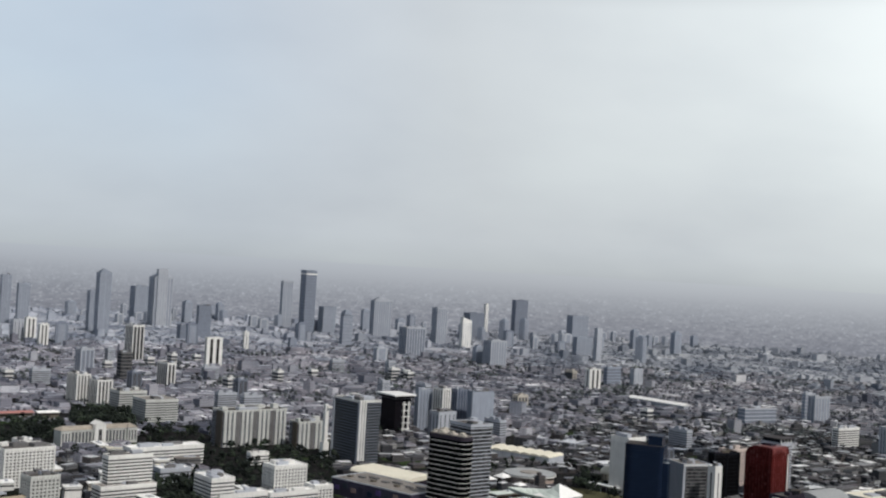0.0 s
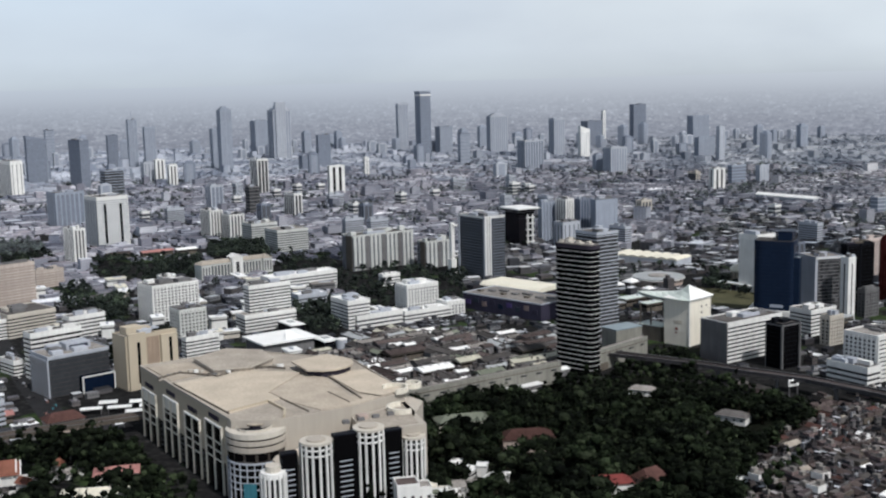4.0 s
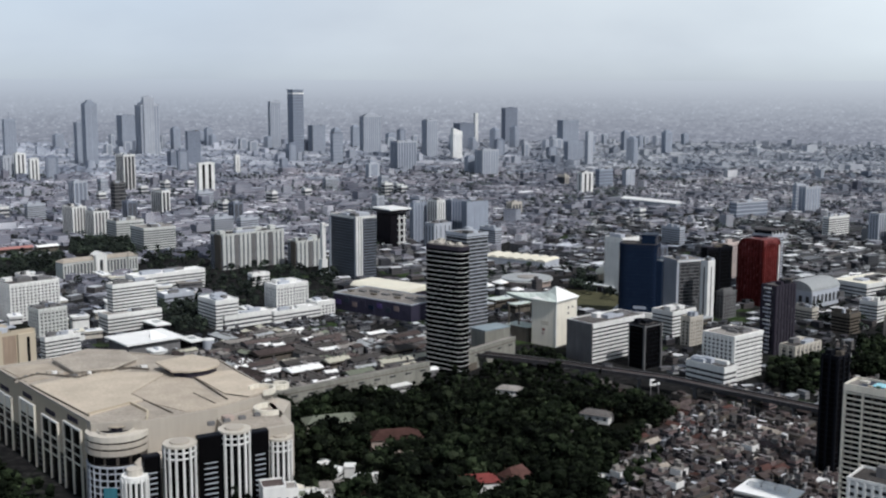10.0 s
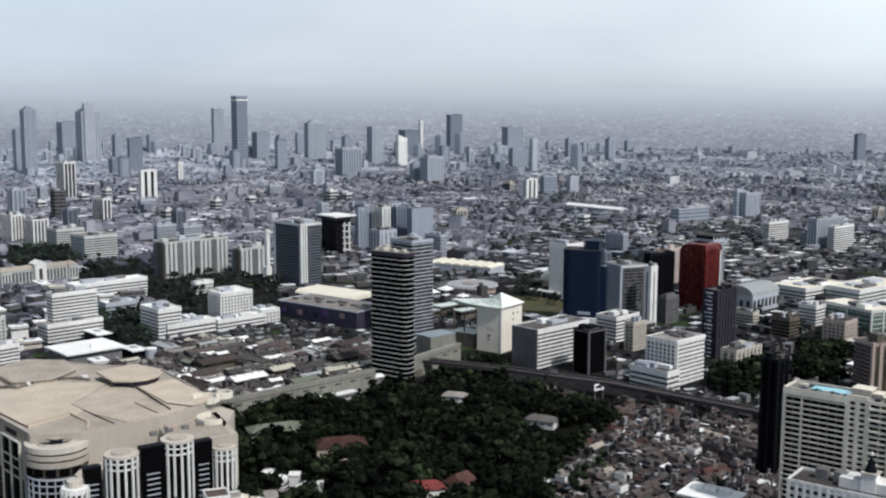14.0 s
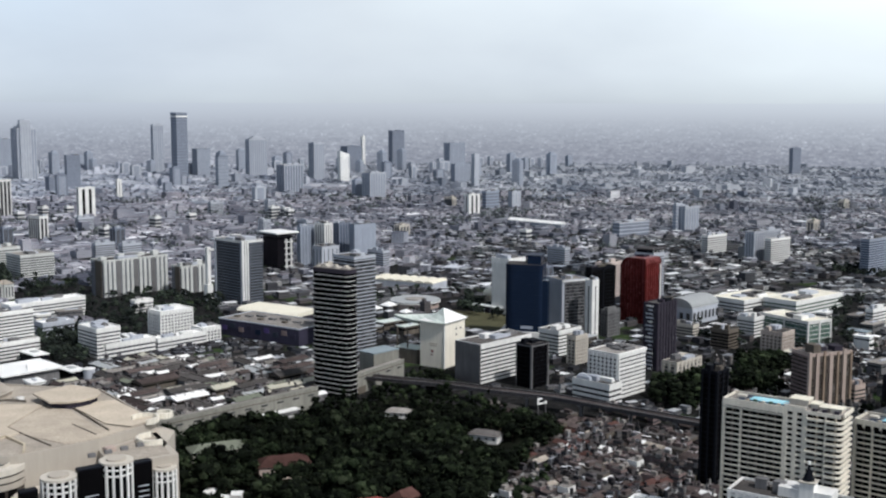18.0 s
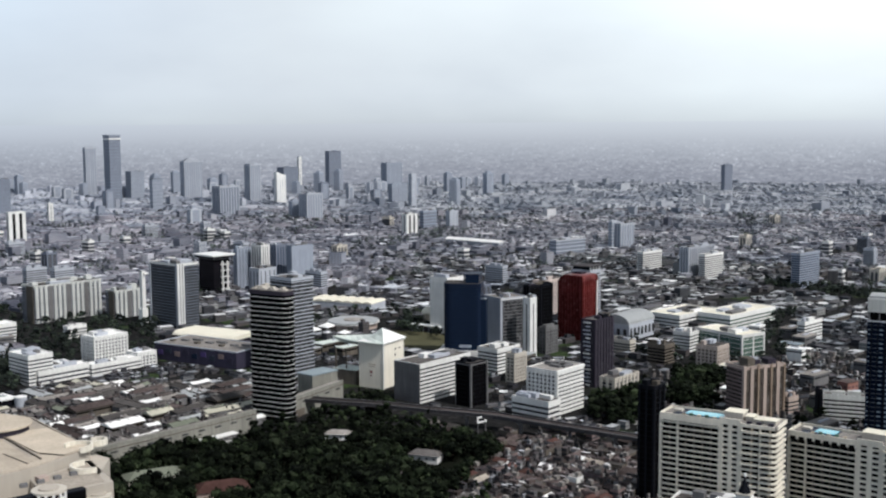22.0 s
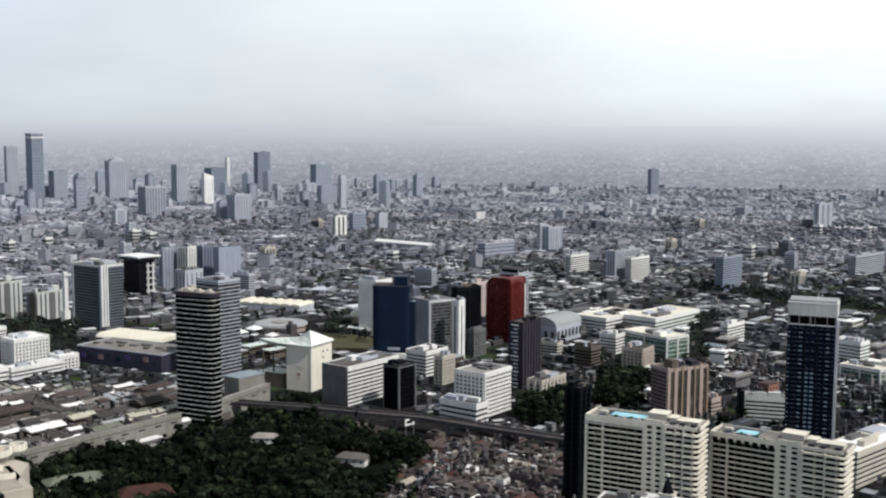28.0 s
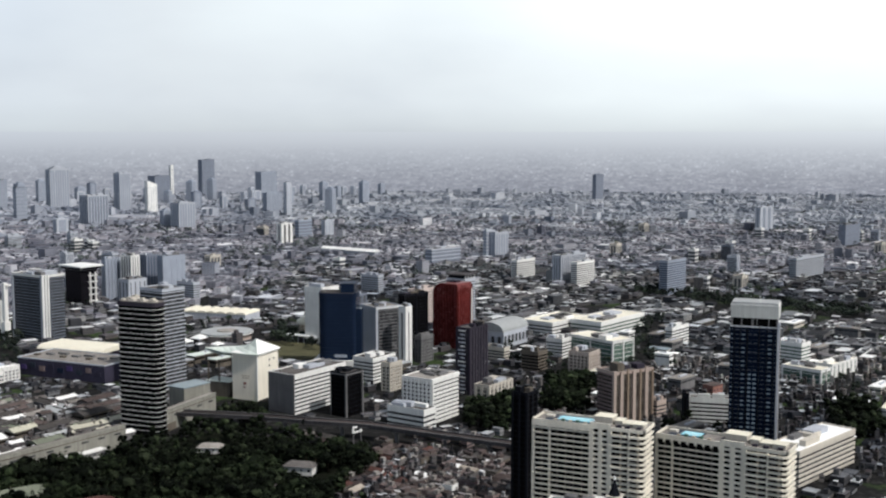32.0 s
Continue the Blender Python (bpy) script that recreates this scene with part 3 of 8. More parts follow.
        part("metal_roof", mesh_of("metal_roof", [(-a - 1, -b - 1, h), (a + 1, -b - 1, h), (a + 1, b + 1, h), (-a - 1, b + 1, h), (-a - 1, 0, h + 5), (a + 1, 0, h + 5)], [(0, 1, 5, 4), (2, 3, 4, 5), (0, 4, 3), (1, 2, 5), (0, 3, 2, 1)], ROOF["white"]), root)
        return root
    if style not in ("darkroof",):
        rooftop(root, w, d, h, wall, 2 if far else 4, "cream" if name.startswith(("campus", "school")) else "white" if name.startswith(("hospital", "ministry", "terrace")) else "")
    top = []
    if "domed crown" in label:
        top = [("crown_step", 0.75, 0.0, 8.0), ("crown_step", 0.5, 8.0, 7.0), ("dome", 0.3, 15.0, 6.0)]
    elif "stepped" in label and far:
        top = [("crown_step", 0.7, 0.0, 6.0), ("crown_step", 0.4, 6.0, 5.0)]
    for kind, share, z0, z1 in top:
        part(kind, slab(w * share, d * share, z1, W if kind != "dome" else WALL["white"]), root, at(0, 0, h + z0))
    if "mast" in label or "sloping" in label:
        part("mast", slab(0.9, 0.9, h * 0.16, W), root, at(0, 0, h))
    if "sloping" in label or "pointed" in label:
        part("sloping_top", mesh_of("sloping_top", [(-a, -b, h), (a, -b, h), (a, b, h), (-a, b, h), (-a, -b, h + 12), (-a, b, h + 12)], [(0, 1, 4), (1, 2, 5, 4), (2, 3, 5), (3, 0, 4, 5), (3, 2, 1, 0)], W), root)
    if "stepped hospital" in label:
        for k in range(1, 4):
            part("terrace", slab(w * (0.96 - 0.1 * k), 3.4, h * (1 - 0.24 * k), W), root, at(w * 0.04 * k, -b - 1.6 - 3.2 * (k - 1), 0))
            part("terrace_window", slab(w * (0.9 - 0.1 * k), 0.4, 1.5, GLASS["dark"]), root, at(w * 0.04 * k, -b - 3.3 - 3.2 * (k - 1), h * (1 - 0.24 * k) - 2.9))
    return root


tower("office_tower", "pale grey office tower with window bands behind a darker tower", 32.7, 1109.9, 28.2, 31.7, 95.9, 40, "ledges", "hazegrey", "dark", 3.6)
tower("grey_wing", "grey concrete slab office block with a dark recessed glass front", 262.1, 1176.4, 32.6, 33, 59.9, 20, "recess", "hazegrey", "dark", 3.6)
tower("stair_tower", "bright white concrete stair tower beside a grey office block", 280.7, 1141.2, 11.5, 9, 62.6, 40, "plain", "white", "dark", 3.6)
tower("office_tower", "black glass office tower with a flat roof", 307.6, 1213.4, 36.9, 9, 66.1, 30, "curtain", "black", "black", 3.8)
tower("apartment_block", "grey apartment block with small windows below a black tower", 305.5, 1159.9, 22, 9, 27.9, 40, "grid", "grey", "dark", 3.3)
tower("office_tower", "dark brown slender tower with a pale window column on one side", 312.8, 1007.3, 31.2, 15.6, 62.3, 40, "brownt", "brown", "dark", 3.6)
tower("office_block", "black glass office block with a thin grey corner pier", 182.3, 952.7, 22, 18, 37.7, 38, "framed", "black", "black", 3.8)
tower("hotel_tower", "white hotel with gridded windows and a ribbed bright side", 249.2, 920.8, 40.8, 30.2, 37.4, 40, "ribbed", "white", "dark", 3.3)
tower("hotel_podium", "white hotel podium beside the elevated railway", 226.2, 895.7, 17.1, 37.5, 16.9, 40, "bands", "white", "dark", 4.0)
tower("office_block", "long white office block with window strips and a blank grey gable", 155, 994.2, 69.9, 29.9, 34.3, 40, "gable", "white", "dark", 3.6)
tower("office_block", "low white office block beside a blue tower", 235.2, 1085, 36.2, 25, 24.1, 40, "bands", "white", "dark", 3.6)
tower("apartment_block", "small beige apartment block among larger towers", 241.6, 1035.7, 19.1, 10.4, 26.6, 40, "grid", "cream", "dark", 3.3)
tower("campus_hall", "large low white campus hall with a flat pale roof", 512, 1304, 80, 46, 16, 35, "bands", "white", "dark", 4)
tower("campus_hall", "long low white campus hall with a pale metal roof", 578, 1292, 104, 44, 17, 35, "bands", "white", "green", 4)
tower("campus_block", "low campus block with green glass and a white flat roof edge", 497.6, 1128.7, 35.1, 63.9, 23, 25, "curtain", "white", "green", 5)
tower("tan_tower", "pink-beige apartment tower with vertical piers and an uneven rooftop", 404.2, 863.7, 42.1, 23.5, 45.2, 15, "ribs", "pink", "bronze", 3.3)
tower("apartment_block", "pale pink apartment block beside a taller pink tower", 434.7, 863.9, 12.4, 9, 16.1, 25, "bands", "pink", "dark", 3.3)
tower("office_tower", "near-black glass tower in the shade of a cream hotel", 248.6, 680.7, 14.5, 11.5, 75.4, 43, "curtain", "black", "black", 3.6)
tower("apartment_block", "yellow-beige apartment block with vertical piers and a flat roof", 312, 938.1, 39.7, 15.3, 23.7, 40, "piers", "cream", "dark", 3.3)
tower("terrace_block", "long cream apartment block with stepped balconies and a white roof", 472.9, 695.6, 86.5, 26, 24.5, 30, "bands", "cream", "dark", 3.4)
tower("apartment_block", "pale grey striped apartment block beside a dark blue tower", 468, 834, 33, 12, 23, -29, "bands", "putty", "black", 3.3)
tower("stair_tower", "narrow black stair block beside a striped apartment block", 448.5, 840, 6, 9, 27, -29, "plain", "black", "black", 3.3)
tower("office_block", "white office block with a green glazed end", 676, 1031, 19.5, 24.2, 25.5, 30, "bands", "white", "green", 3.6)
tower("school_block", "long low school block with a green front and white roof", 645.7, 963.9, 22.2, 41.9, 13.8, 29, "curtain", "white", "green", 4)
tower("school_block", "low white roofed shed beside a green court", 694.6, 985.4, 54.6, 18.3, 13.1, 29, "plain", "white", "green", 4)
tower("twin_tower", "dark glass office tower framed by white piers with a white pylon", -102.3, 1414.9, 31.6, 57.5, 78.3, 40, "piersw", "white", "slate", 3.6)
tower("office_tower", "dark office tower with an overhanging bright white flat roof", -64.3, 1690.5, 28.5, 37.4, 53.4, 38, "darkroof", "grey", "black", 3.6)
tower("slab_block", "grey apartment slab with rounded corner", -23.9, 1740.4, 27.3, 9, 59.6, 40, "piers", "bluegrey", "darkhaze", 3.3)
tower("slab_block", "pale apartment slab with vertical stripes", 3.4, 1730.1, 15.8, 24.3, 65.2, 40, "piers", "white", "dark", 3.3)
tower("slab_block", "dark grey apartment slab with piers", 32, 1794.9, 24.9, 16.7, 58.6, 40, "piers", "darkhaze", "navy", 3.3)
tower("slab_block", "plain grey apartment slab beside darker slabs", 64.3, 1764.1, 39.3, 15.6, 60.2, 30, "plain", "bluegrey", "bluegrey", 3.3)
tower("office_block", "grey plant building in front of apartment slabs", 6.3, 1674.5, 33.1, 22.3, 37.1, 40, "plain", "hazegrey", "dark", 3.3)
tower("apartment_block", "long putty-grey apartment slab in three ribbed bays with a dark end", -249.5, 1502.3, 95.4, 31.4, 46.2, 40, "bays", "putty", "smoke", 3.3)
tower("apartment_block", "putty-grey apartment block with shallow balconies", -171.4, 1501.9, 45.2, 22, 35, 40, "bays", "putty", "smoke", 3.3)
tower("hospital_block", "white hospital block with a square window grid", -160, 1210, 40.2, 24, 27.6, 40, "grid", "white", "smoke", 3.4)
tower("hospital_block", "tall white hospital wing with a blank gable wall", -217, 1119.6, 25.5, 35.8, 27.9, 40, "bands", "white", "smoke", 3.6)
tower("hospital_wing", "low white hospital wing with three window rows", -191, 1123, 54, 15, 12.5, 40, "bands", "white", "smoke", 4.1)
tower("hospital_wing", "low white hospital wing behind the market", -145.5, 1155, 56.6, 14, 10.5, 40, "bands", "white", "smoke", 3.5)
tower("hospital_block", "small white clinic block with three storeys", -120.5, 1182.5, 22.4, 21.2, 13.5, 40, "grid", "white", "smoke", 3.4)
tower("hospital_block", "long white institute block with rows of windows", -316.6, 1319, 91.4, 22, 21.5, 40, "bands", "white", "smoke", 3.6)
tower("hospital_block", "low pale institute wing among trees", -283.3, 1221.7, 35.2, 18.7, 14.9, 40, "bands", "hazegrey", "smoke", 3.6)
tower("office_tower", "white office tower with a dark recessed front behind a blue tower", 219, 1301.5, 29.3, 26.4, 66, 40, "slotted", "white", "bronze", 3.6)
tower("apartment_block", "pale pink apartment block behind a black tower", 364.2, 1385, 44.8, 16, 48, 40, "grid", "rosebeige", "smoke", 3.4)
tower("apartment_block", "pale block with a dark roof storey behind a red tower", 411.7, 1378, 23.9, 27.7, 60, 40, "darktop", "hazegrey", "smoke", 3.4)
tower("office_block", "white stepped office tower with horizontal ribs", -302.3, 1115.0, 46.4, 13.8, 44.6, 41, "bands", "white", "dark", 3.3)
tower("office_block", "white ribbed podium below a stepped office tower", -302.6, 1108.9, 57.5, 21.8, 16.8, 41, "bands", "white", "dark", 3.6)
tower("office_block", "white office block with a square window grid", -422.9, 1160.4, 53.3, 36, 38.8, 45, "grid", "white", "dark", 3.3)
tower("office_block", "grey-white office block with a square window grid", -373.3, 1075.7, 28.8, 22.8, 27.3, 44, "grid", "putty", "dark", 3.3)
tower("tan_block", "tan office block with two dark window slots and a roof garden", -347, 889, 46, 24, 44, 47, "slots", "tan", "dark", 3.5)
tower("office_block", "white apartment block with balcony rows beside a tan block", -328.1, 975.1, 32.8, 9, 21.8, 44, "bands", "white", "dark", 3.3)
tower("court_block", "long low grey building with a pale roof", -480.1, 1748.3, 44.7, 36.5, 32.2, 40, "bands", "putty", "smoke", 3.6)
tower("court_block", "square grey-beige low building with window rows", -412.8, 1650.2, 49.9, 45.8, 34.5, 39, "bands", "putty", "smoke", 3.6)
tower("apartment_block", "white apartment slab with vertical stripes", -581.0, 1821.0, 23, 38.1, 45.4, 42, "piers", "white", "dark", 3.3)
tower("apartment_block", "white apartment slab with vertical stripes", -542.5, 1808.3, 25.4, 39, 39.7, 41, "piers", "white", "dark", 3.3)
tower("apartment_tower", "dark grey apartment tower among houses", -605.2, 2164.1, 22.8, 20.4, 54, 40, "bands", "grey", "dark", 3.3)
tower("apartment_tower", "grey apartment tower among low houses", -705.2, 2238.7, 28.1, 25.8, 51.2, 42, "piers", "hazegrey", "darkhaze", 3.3)
tower("apartment_tower", "grey-white apartment tower among low houses", -513.3, 2118.5, 16.6, 43.3, 44.4, 40, "piers", "white", "dark", 3.3)
tower("apartment_tower", "bright white apartment tower with a cream side", -712.5, 2617.5, 28.2, 41.4, 80.2, 40, "piers", "white", "dark", 3.3)
tower("apartment_tower", "white apartment tower with two tall black window stripes", -498.5, 2469.1, 36.8, 12.5, 71.3, 36, "twostripe", "white", "black", 3.3)
tower("apartment_tower", "thin white apartment tower far off", -534.4, 3074.7, 13, 9, 50.6, 34, "plain", "white", "dark", 3.3)
tower("apartment_tower", "white tower with a dark central stripe", -1002.1, 2836.5, 23.3, 12.9, 54.9, 44, "twostripe", "white", "dark", 3.3)
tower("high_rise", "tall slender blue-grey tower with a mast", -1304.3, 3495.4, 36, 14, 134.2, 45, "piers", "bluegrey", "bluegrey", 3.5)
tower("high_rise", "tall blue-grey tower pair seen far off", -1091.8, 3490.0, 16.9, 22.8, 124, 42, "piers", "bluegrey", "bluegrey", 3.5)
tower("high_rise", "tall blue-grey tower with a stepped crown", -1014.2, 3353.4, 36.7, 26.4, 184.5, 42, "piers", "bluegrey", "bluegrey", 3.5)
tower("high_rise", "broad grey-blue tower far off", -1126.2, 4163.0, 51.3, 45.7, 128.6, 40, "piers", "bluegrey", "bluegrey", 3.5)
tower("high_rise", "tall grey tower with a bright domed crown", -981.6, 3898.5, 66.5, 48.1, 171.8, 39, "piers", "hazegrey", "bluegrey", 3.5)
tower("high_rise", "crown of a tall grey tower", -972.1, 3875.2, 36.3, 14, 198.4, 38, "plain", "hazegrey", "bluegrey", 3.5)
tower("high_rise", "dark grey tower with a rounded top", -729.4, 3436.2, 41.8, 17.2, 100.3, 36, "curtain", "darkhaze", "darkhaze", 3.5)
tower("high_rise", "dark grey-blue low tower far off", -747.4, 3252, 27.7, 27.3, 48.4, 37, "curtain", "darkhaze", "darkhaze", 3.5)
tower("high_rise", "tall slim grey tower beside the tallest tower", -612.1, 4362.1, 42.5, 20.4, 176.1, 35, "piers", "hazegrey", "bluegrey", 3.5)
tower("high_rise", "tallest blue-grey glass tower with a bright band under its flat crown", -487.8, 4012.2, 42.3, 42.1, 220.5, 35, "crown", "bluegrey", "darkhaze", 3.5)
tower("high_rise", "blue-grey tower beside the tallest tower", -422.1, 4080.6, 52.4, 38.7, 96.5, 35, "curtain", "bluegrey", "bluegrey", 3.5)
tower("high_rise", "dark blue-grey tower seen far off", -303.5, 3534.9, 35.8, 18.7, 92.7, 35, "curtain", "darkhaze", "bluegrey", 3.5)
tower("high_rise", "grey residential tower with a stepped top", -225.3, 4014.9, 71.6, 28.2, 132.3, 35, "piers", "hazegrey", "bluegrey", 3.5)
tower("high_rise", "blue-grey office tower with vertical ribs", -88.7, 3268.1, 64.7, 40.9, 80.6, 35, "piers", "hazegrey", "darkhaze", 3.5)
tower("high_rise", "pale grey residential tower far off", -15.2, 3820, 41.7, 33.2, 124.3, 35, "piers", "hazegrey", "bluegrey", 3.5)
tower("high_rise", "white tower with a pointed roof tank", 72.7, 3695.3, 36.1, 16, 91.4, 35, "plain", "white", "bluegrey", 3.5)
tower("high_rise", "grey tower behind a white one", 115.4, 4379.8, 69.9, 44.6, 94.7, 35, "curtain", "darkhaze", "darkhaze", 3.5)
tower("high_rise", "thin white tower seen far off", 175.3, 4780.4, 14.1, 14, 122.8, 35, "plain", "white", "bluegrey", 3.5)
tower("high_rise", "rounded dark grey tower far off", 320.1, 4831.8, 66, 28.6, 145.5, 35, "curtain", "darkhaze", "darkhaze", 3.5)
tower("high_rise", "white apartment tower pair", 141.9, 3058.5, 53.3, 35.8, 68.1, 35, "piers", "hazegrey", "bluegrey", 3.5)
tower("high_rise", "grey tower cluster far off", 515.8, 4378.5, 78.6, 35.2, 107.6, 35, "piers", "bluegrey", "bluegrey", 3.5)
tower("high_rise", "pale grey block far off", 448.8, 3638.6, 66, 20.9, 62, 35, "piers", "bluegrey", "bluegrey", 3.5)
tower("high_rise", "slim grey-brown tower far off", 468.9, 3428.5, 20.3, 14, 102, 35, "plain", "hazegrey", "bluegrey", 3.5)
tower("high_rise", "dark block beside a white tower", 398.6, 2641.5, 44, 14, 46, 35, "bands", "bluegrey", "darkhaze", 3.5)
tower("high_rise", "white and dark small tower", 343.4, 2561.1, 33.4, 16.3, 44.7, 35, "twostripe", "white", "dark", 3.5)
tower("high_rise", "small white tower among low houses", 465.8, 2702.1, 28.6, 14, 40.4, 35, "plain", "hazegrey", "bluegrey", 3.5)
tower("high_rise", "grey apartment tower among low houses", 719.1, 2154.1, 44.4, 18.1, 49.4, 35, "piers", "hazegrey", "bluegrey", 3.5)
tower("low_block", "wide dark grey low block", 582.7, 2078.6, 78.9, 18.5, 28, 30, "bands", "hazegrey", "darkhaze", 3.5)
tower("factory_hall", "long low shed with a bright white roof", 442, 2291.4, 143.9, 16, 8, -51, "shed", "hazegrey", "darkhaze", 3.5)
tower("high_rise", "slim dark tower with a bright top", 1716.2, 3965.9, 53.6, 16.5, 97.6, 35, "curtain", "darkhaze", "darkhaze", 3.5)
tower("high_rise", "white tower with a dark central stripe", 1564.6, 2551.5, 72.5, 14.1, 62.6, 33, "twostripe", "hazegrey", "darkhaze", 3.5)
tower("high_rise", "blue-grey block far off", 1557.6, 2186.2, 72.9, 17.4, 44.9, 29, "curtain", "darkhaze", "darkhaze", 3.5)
tower("apartment_tower", "pale blue-grey apartment slab with piers", 706.4, 1741.5, 74.2, 17.2, 46.4, 35, "piers", "hazegrey", "smoke", 3.3)
tower("apartment_tower", "white apartment slab with window bands", 719.4, 1713.6, 54, 11.4, 36.8, 35, "bands", "white", "dark", 3.3)
tower("apartment_tower", "grey apartment tower with window bands", 700, 2154.4, 29.6, 9, 53.3, 35, "bands", "hazegrey", "bluegrey", 3.3)
tower("low_block", "white and grey office block with a bright roof", 648.9, 1807.1, 52.6, 12, 32.5, 35, "bands", "white", "dark", 3.5)
tower("apartment_tower", "slate blue-grey office tower in hazy light", 809.7, 1572.7, 60, 13.8, 52, 35, "bands", "bluegrey", "navy", 3.5)
tower("low_block", "pale stepped apartment block", 1137, 1711.9, 105.4, 13.4, 33.7, 31, "bands", "hazegrey", "dark", 3.3)
tower("low_block", "white office block beside trees", 616.2, 1181.3, 40.7, 9, 21, 35, "bands", "white", "dark", 3.5)
tower("low_block", "sandstone block with a gridded front among brown trees", 446.6, 1053.5, 24.8, 22.9, 23.5, 40, "grid", "sandstone", "bronze", 3.3)
tower("low_block", "sooty brown block beside white blocks", 405.4, 1088.1, 20.0, 20.1, 19.4, 40, "bands", "taupe", "black", 3.5)
tower("low_block", "small white office block with a bright roof", 456.3, 1147.2, 23.3, 19.5, 20.5, 40, "bands", "white", "dark", 3.5)
tower("low_block", "low white shed in front of the vault hall", 386.2, 1154.2, 11.8, 25.9, 12.4, 40, "bands", "cream", "dark", 3.5)
tower("hospital_block", "small white pavilion at the edge of the hospital trees", -212.6, 1355.7, 24.2, 10.4, 13.7, 40, "bands", "white", "smoke", 3.5)
tower("blue_office", "wide dark blue glass office block", -1241.1, 2216.8, 137.5, 70, 116.1, 54, "curtain", "navy", "navy", 3.8)
tower("apartment_tower", "white apartment tower with a shaded side", -1336.7, 2632.4, 30.9, 70, 85.4, 51, "plain", "white", "dark", 3.3)
tower("high_rise", "dark slate tower with a sloping top", -1440.2, 2987.3, 57, 14, 121.7, 50, "curtain", "darkhaze", "darkhaze", 3.5)
tower("high_rise", "dark glass tower with a white edge pier", -1258.1, 2854.8, 26, 70, 122.7, 48, "curtain", "darkhaze", "darkhaze", 3.5)
tower("high_rise", "slim dark tower seen far off", -1717.6, 3671.0, 31.1, 14, 124.5, 49, "curtain", "darkhaze", "bluegrey", 3.5)
tower("high_rise", "tall slender grey tower with a mast", -1386.7, 3563.6, 30.1, 14, 156.1, 46, "piers", "bluegrey", "bluegrey", 3.5)
tower("high_rise", "dark grey tower pair seen far off", -1465.5, 3587.9, 36.5, 14, 105.9, 47, "curtain", "darkhaze", "darkhaze", 3.5)
tower("apartment_block", "dark blue-grey apartment block", -1065.7, 2595.3, 48.3, 27.4, 60.6, 47, "bands", "bluegrey", "dark", 3.3)
tower("apartment_tower", "white tower with a dark central stripe", -1083.3, 2967.7, 27.8, 11.5, 61.3, 45, "twostripe", "white", "dark", 3.3)
tower("apartment_tower", "plain grey apartment tower among low houses", -1122.7, 2982.3, 30.6, 20.5, 54, 45, "plain", "hazegrey", "dark", 3.3)
tower("apartment_slab", "grey ribbed apartment slab", -916.0, 2004.9, 55.5, 37.5, 62.9, 49, "piers", "bluegrey", "darkhaze", 3.3)
tower("apartment_tower", "white apartment tower with a dark slot between two blocks", -730.8, 1747.6, 53, 46.9, 78.1, 47, "slots", "white", "dark", 3.3)
tower("apartment_tower", "white and grey slim apartment tower", -702.2, 1557.2, 18, 34.1, 49.4, 48, "piers", "white", "dark", 3.3)
tower("parking_block", "pale parking building with open floors", -1031.9, 1867.5, 53.6, 24.6, 41.7, 54, "bands", "cream", "dark", 3.3)
tower("office_block", "beige office block with a rounded edge", -950.7, 1749.9, 32.1, 35.9, 32.6, 53, "bands", "cream", "dark", 3.3)
tower("apartment_block", "pink-beige apartment block with balcony rows", -680.9, 1220.1, 47.5, 9, 40.8, 54, "bands", "sandstone", "rose", 3.3)
tower("apartment_block", "pink-beige office block with a plain front", -627.5, 1218.5, 51.1, 9, 50.2, 52, "bands", "sandstone", "rose", 3.3)
tower("apartment_block", "pink low apartment block with balconies", -649.6, 1355.8, 36.9, 9, 21.8, 50, "bands", "sandstone", "rose", 3.3)
tower("office_block", "white office block with black horizontal window bands", -441, 919, 46, 14, 39.8, 50, "bands", "white", "black", 3.8)
tower("mirror_block", "slate glass block with a pale ribbed side beside a road", -405, 872, 52.5, 34.4, 32.8, 48, "slate", "hazegrey", "slate", 3.8)
tower("office_block", "white roofed block with a wide flat roof", -480.6, 1072.7, 38.3, 15.9, 21.9, 49, "bands", "white", "dark", 3.5)
tower("low_block", "white block with rows of windows", -580.6, 1067.8, 27.3, 54.2, 19.5, 53, "bands", "white", "dark", 3.5)
tower("low_block", "cream low block beside a road", -555.2, 1090.3, 51, 49, 23.2, 52, "bands", "cream", "dark", 3.5)
tower("low_block", "low white building with a dark window band", -481.3, 921.3, 9, 26.1, 12.6, 52, "bands", "white", "black", 3.5)
tower("low_block", "long low building with rows of white balconies", -435.1, 760.8, 44.7, 25.7, 18.5, 55, "bands", "hazegrey", "dark", 3.4)


# ---- landmark buildings ----
def circle(cx, cy, r, a0, a1, n):
    return [(cx + r * math.cos(radians(a0 + (a1 - a0) * k / n)), cy + r * math.sin(radians(a0 + (a1 - a0) * k / n))) for k in range(n + 1)]


def beam(root, p, q, z, h, depth, mat, name="ledge", out=0.0):
    turn = math.atan2(q[1] - p[1], q[0] - p[0])
    x, y = (p[0] + q[0]) / 2 + out * math.sin(turn), (p[1] + q[1]) / 2 - out * math.cos(turn)
    return part(name, slab(math.hypot(q[0] - p[0], q[1] - p[1]), depth, h, mat), root, at(x, y, z, math.degrees(turn)))


def between(p, q, f):
    return (p[0] + (q[0] - p[0]) * f, p[1] + (q[1] - p[1]) * f)


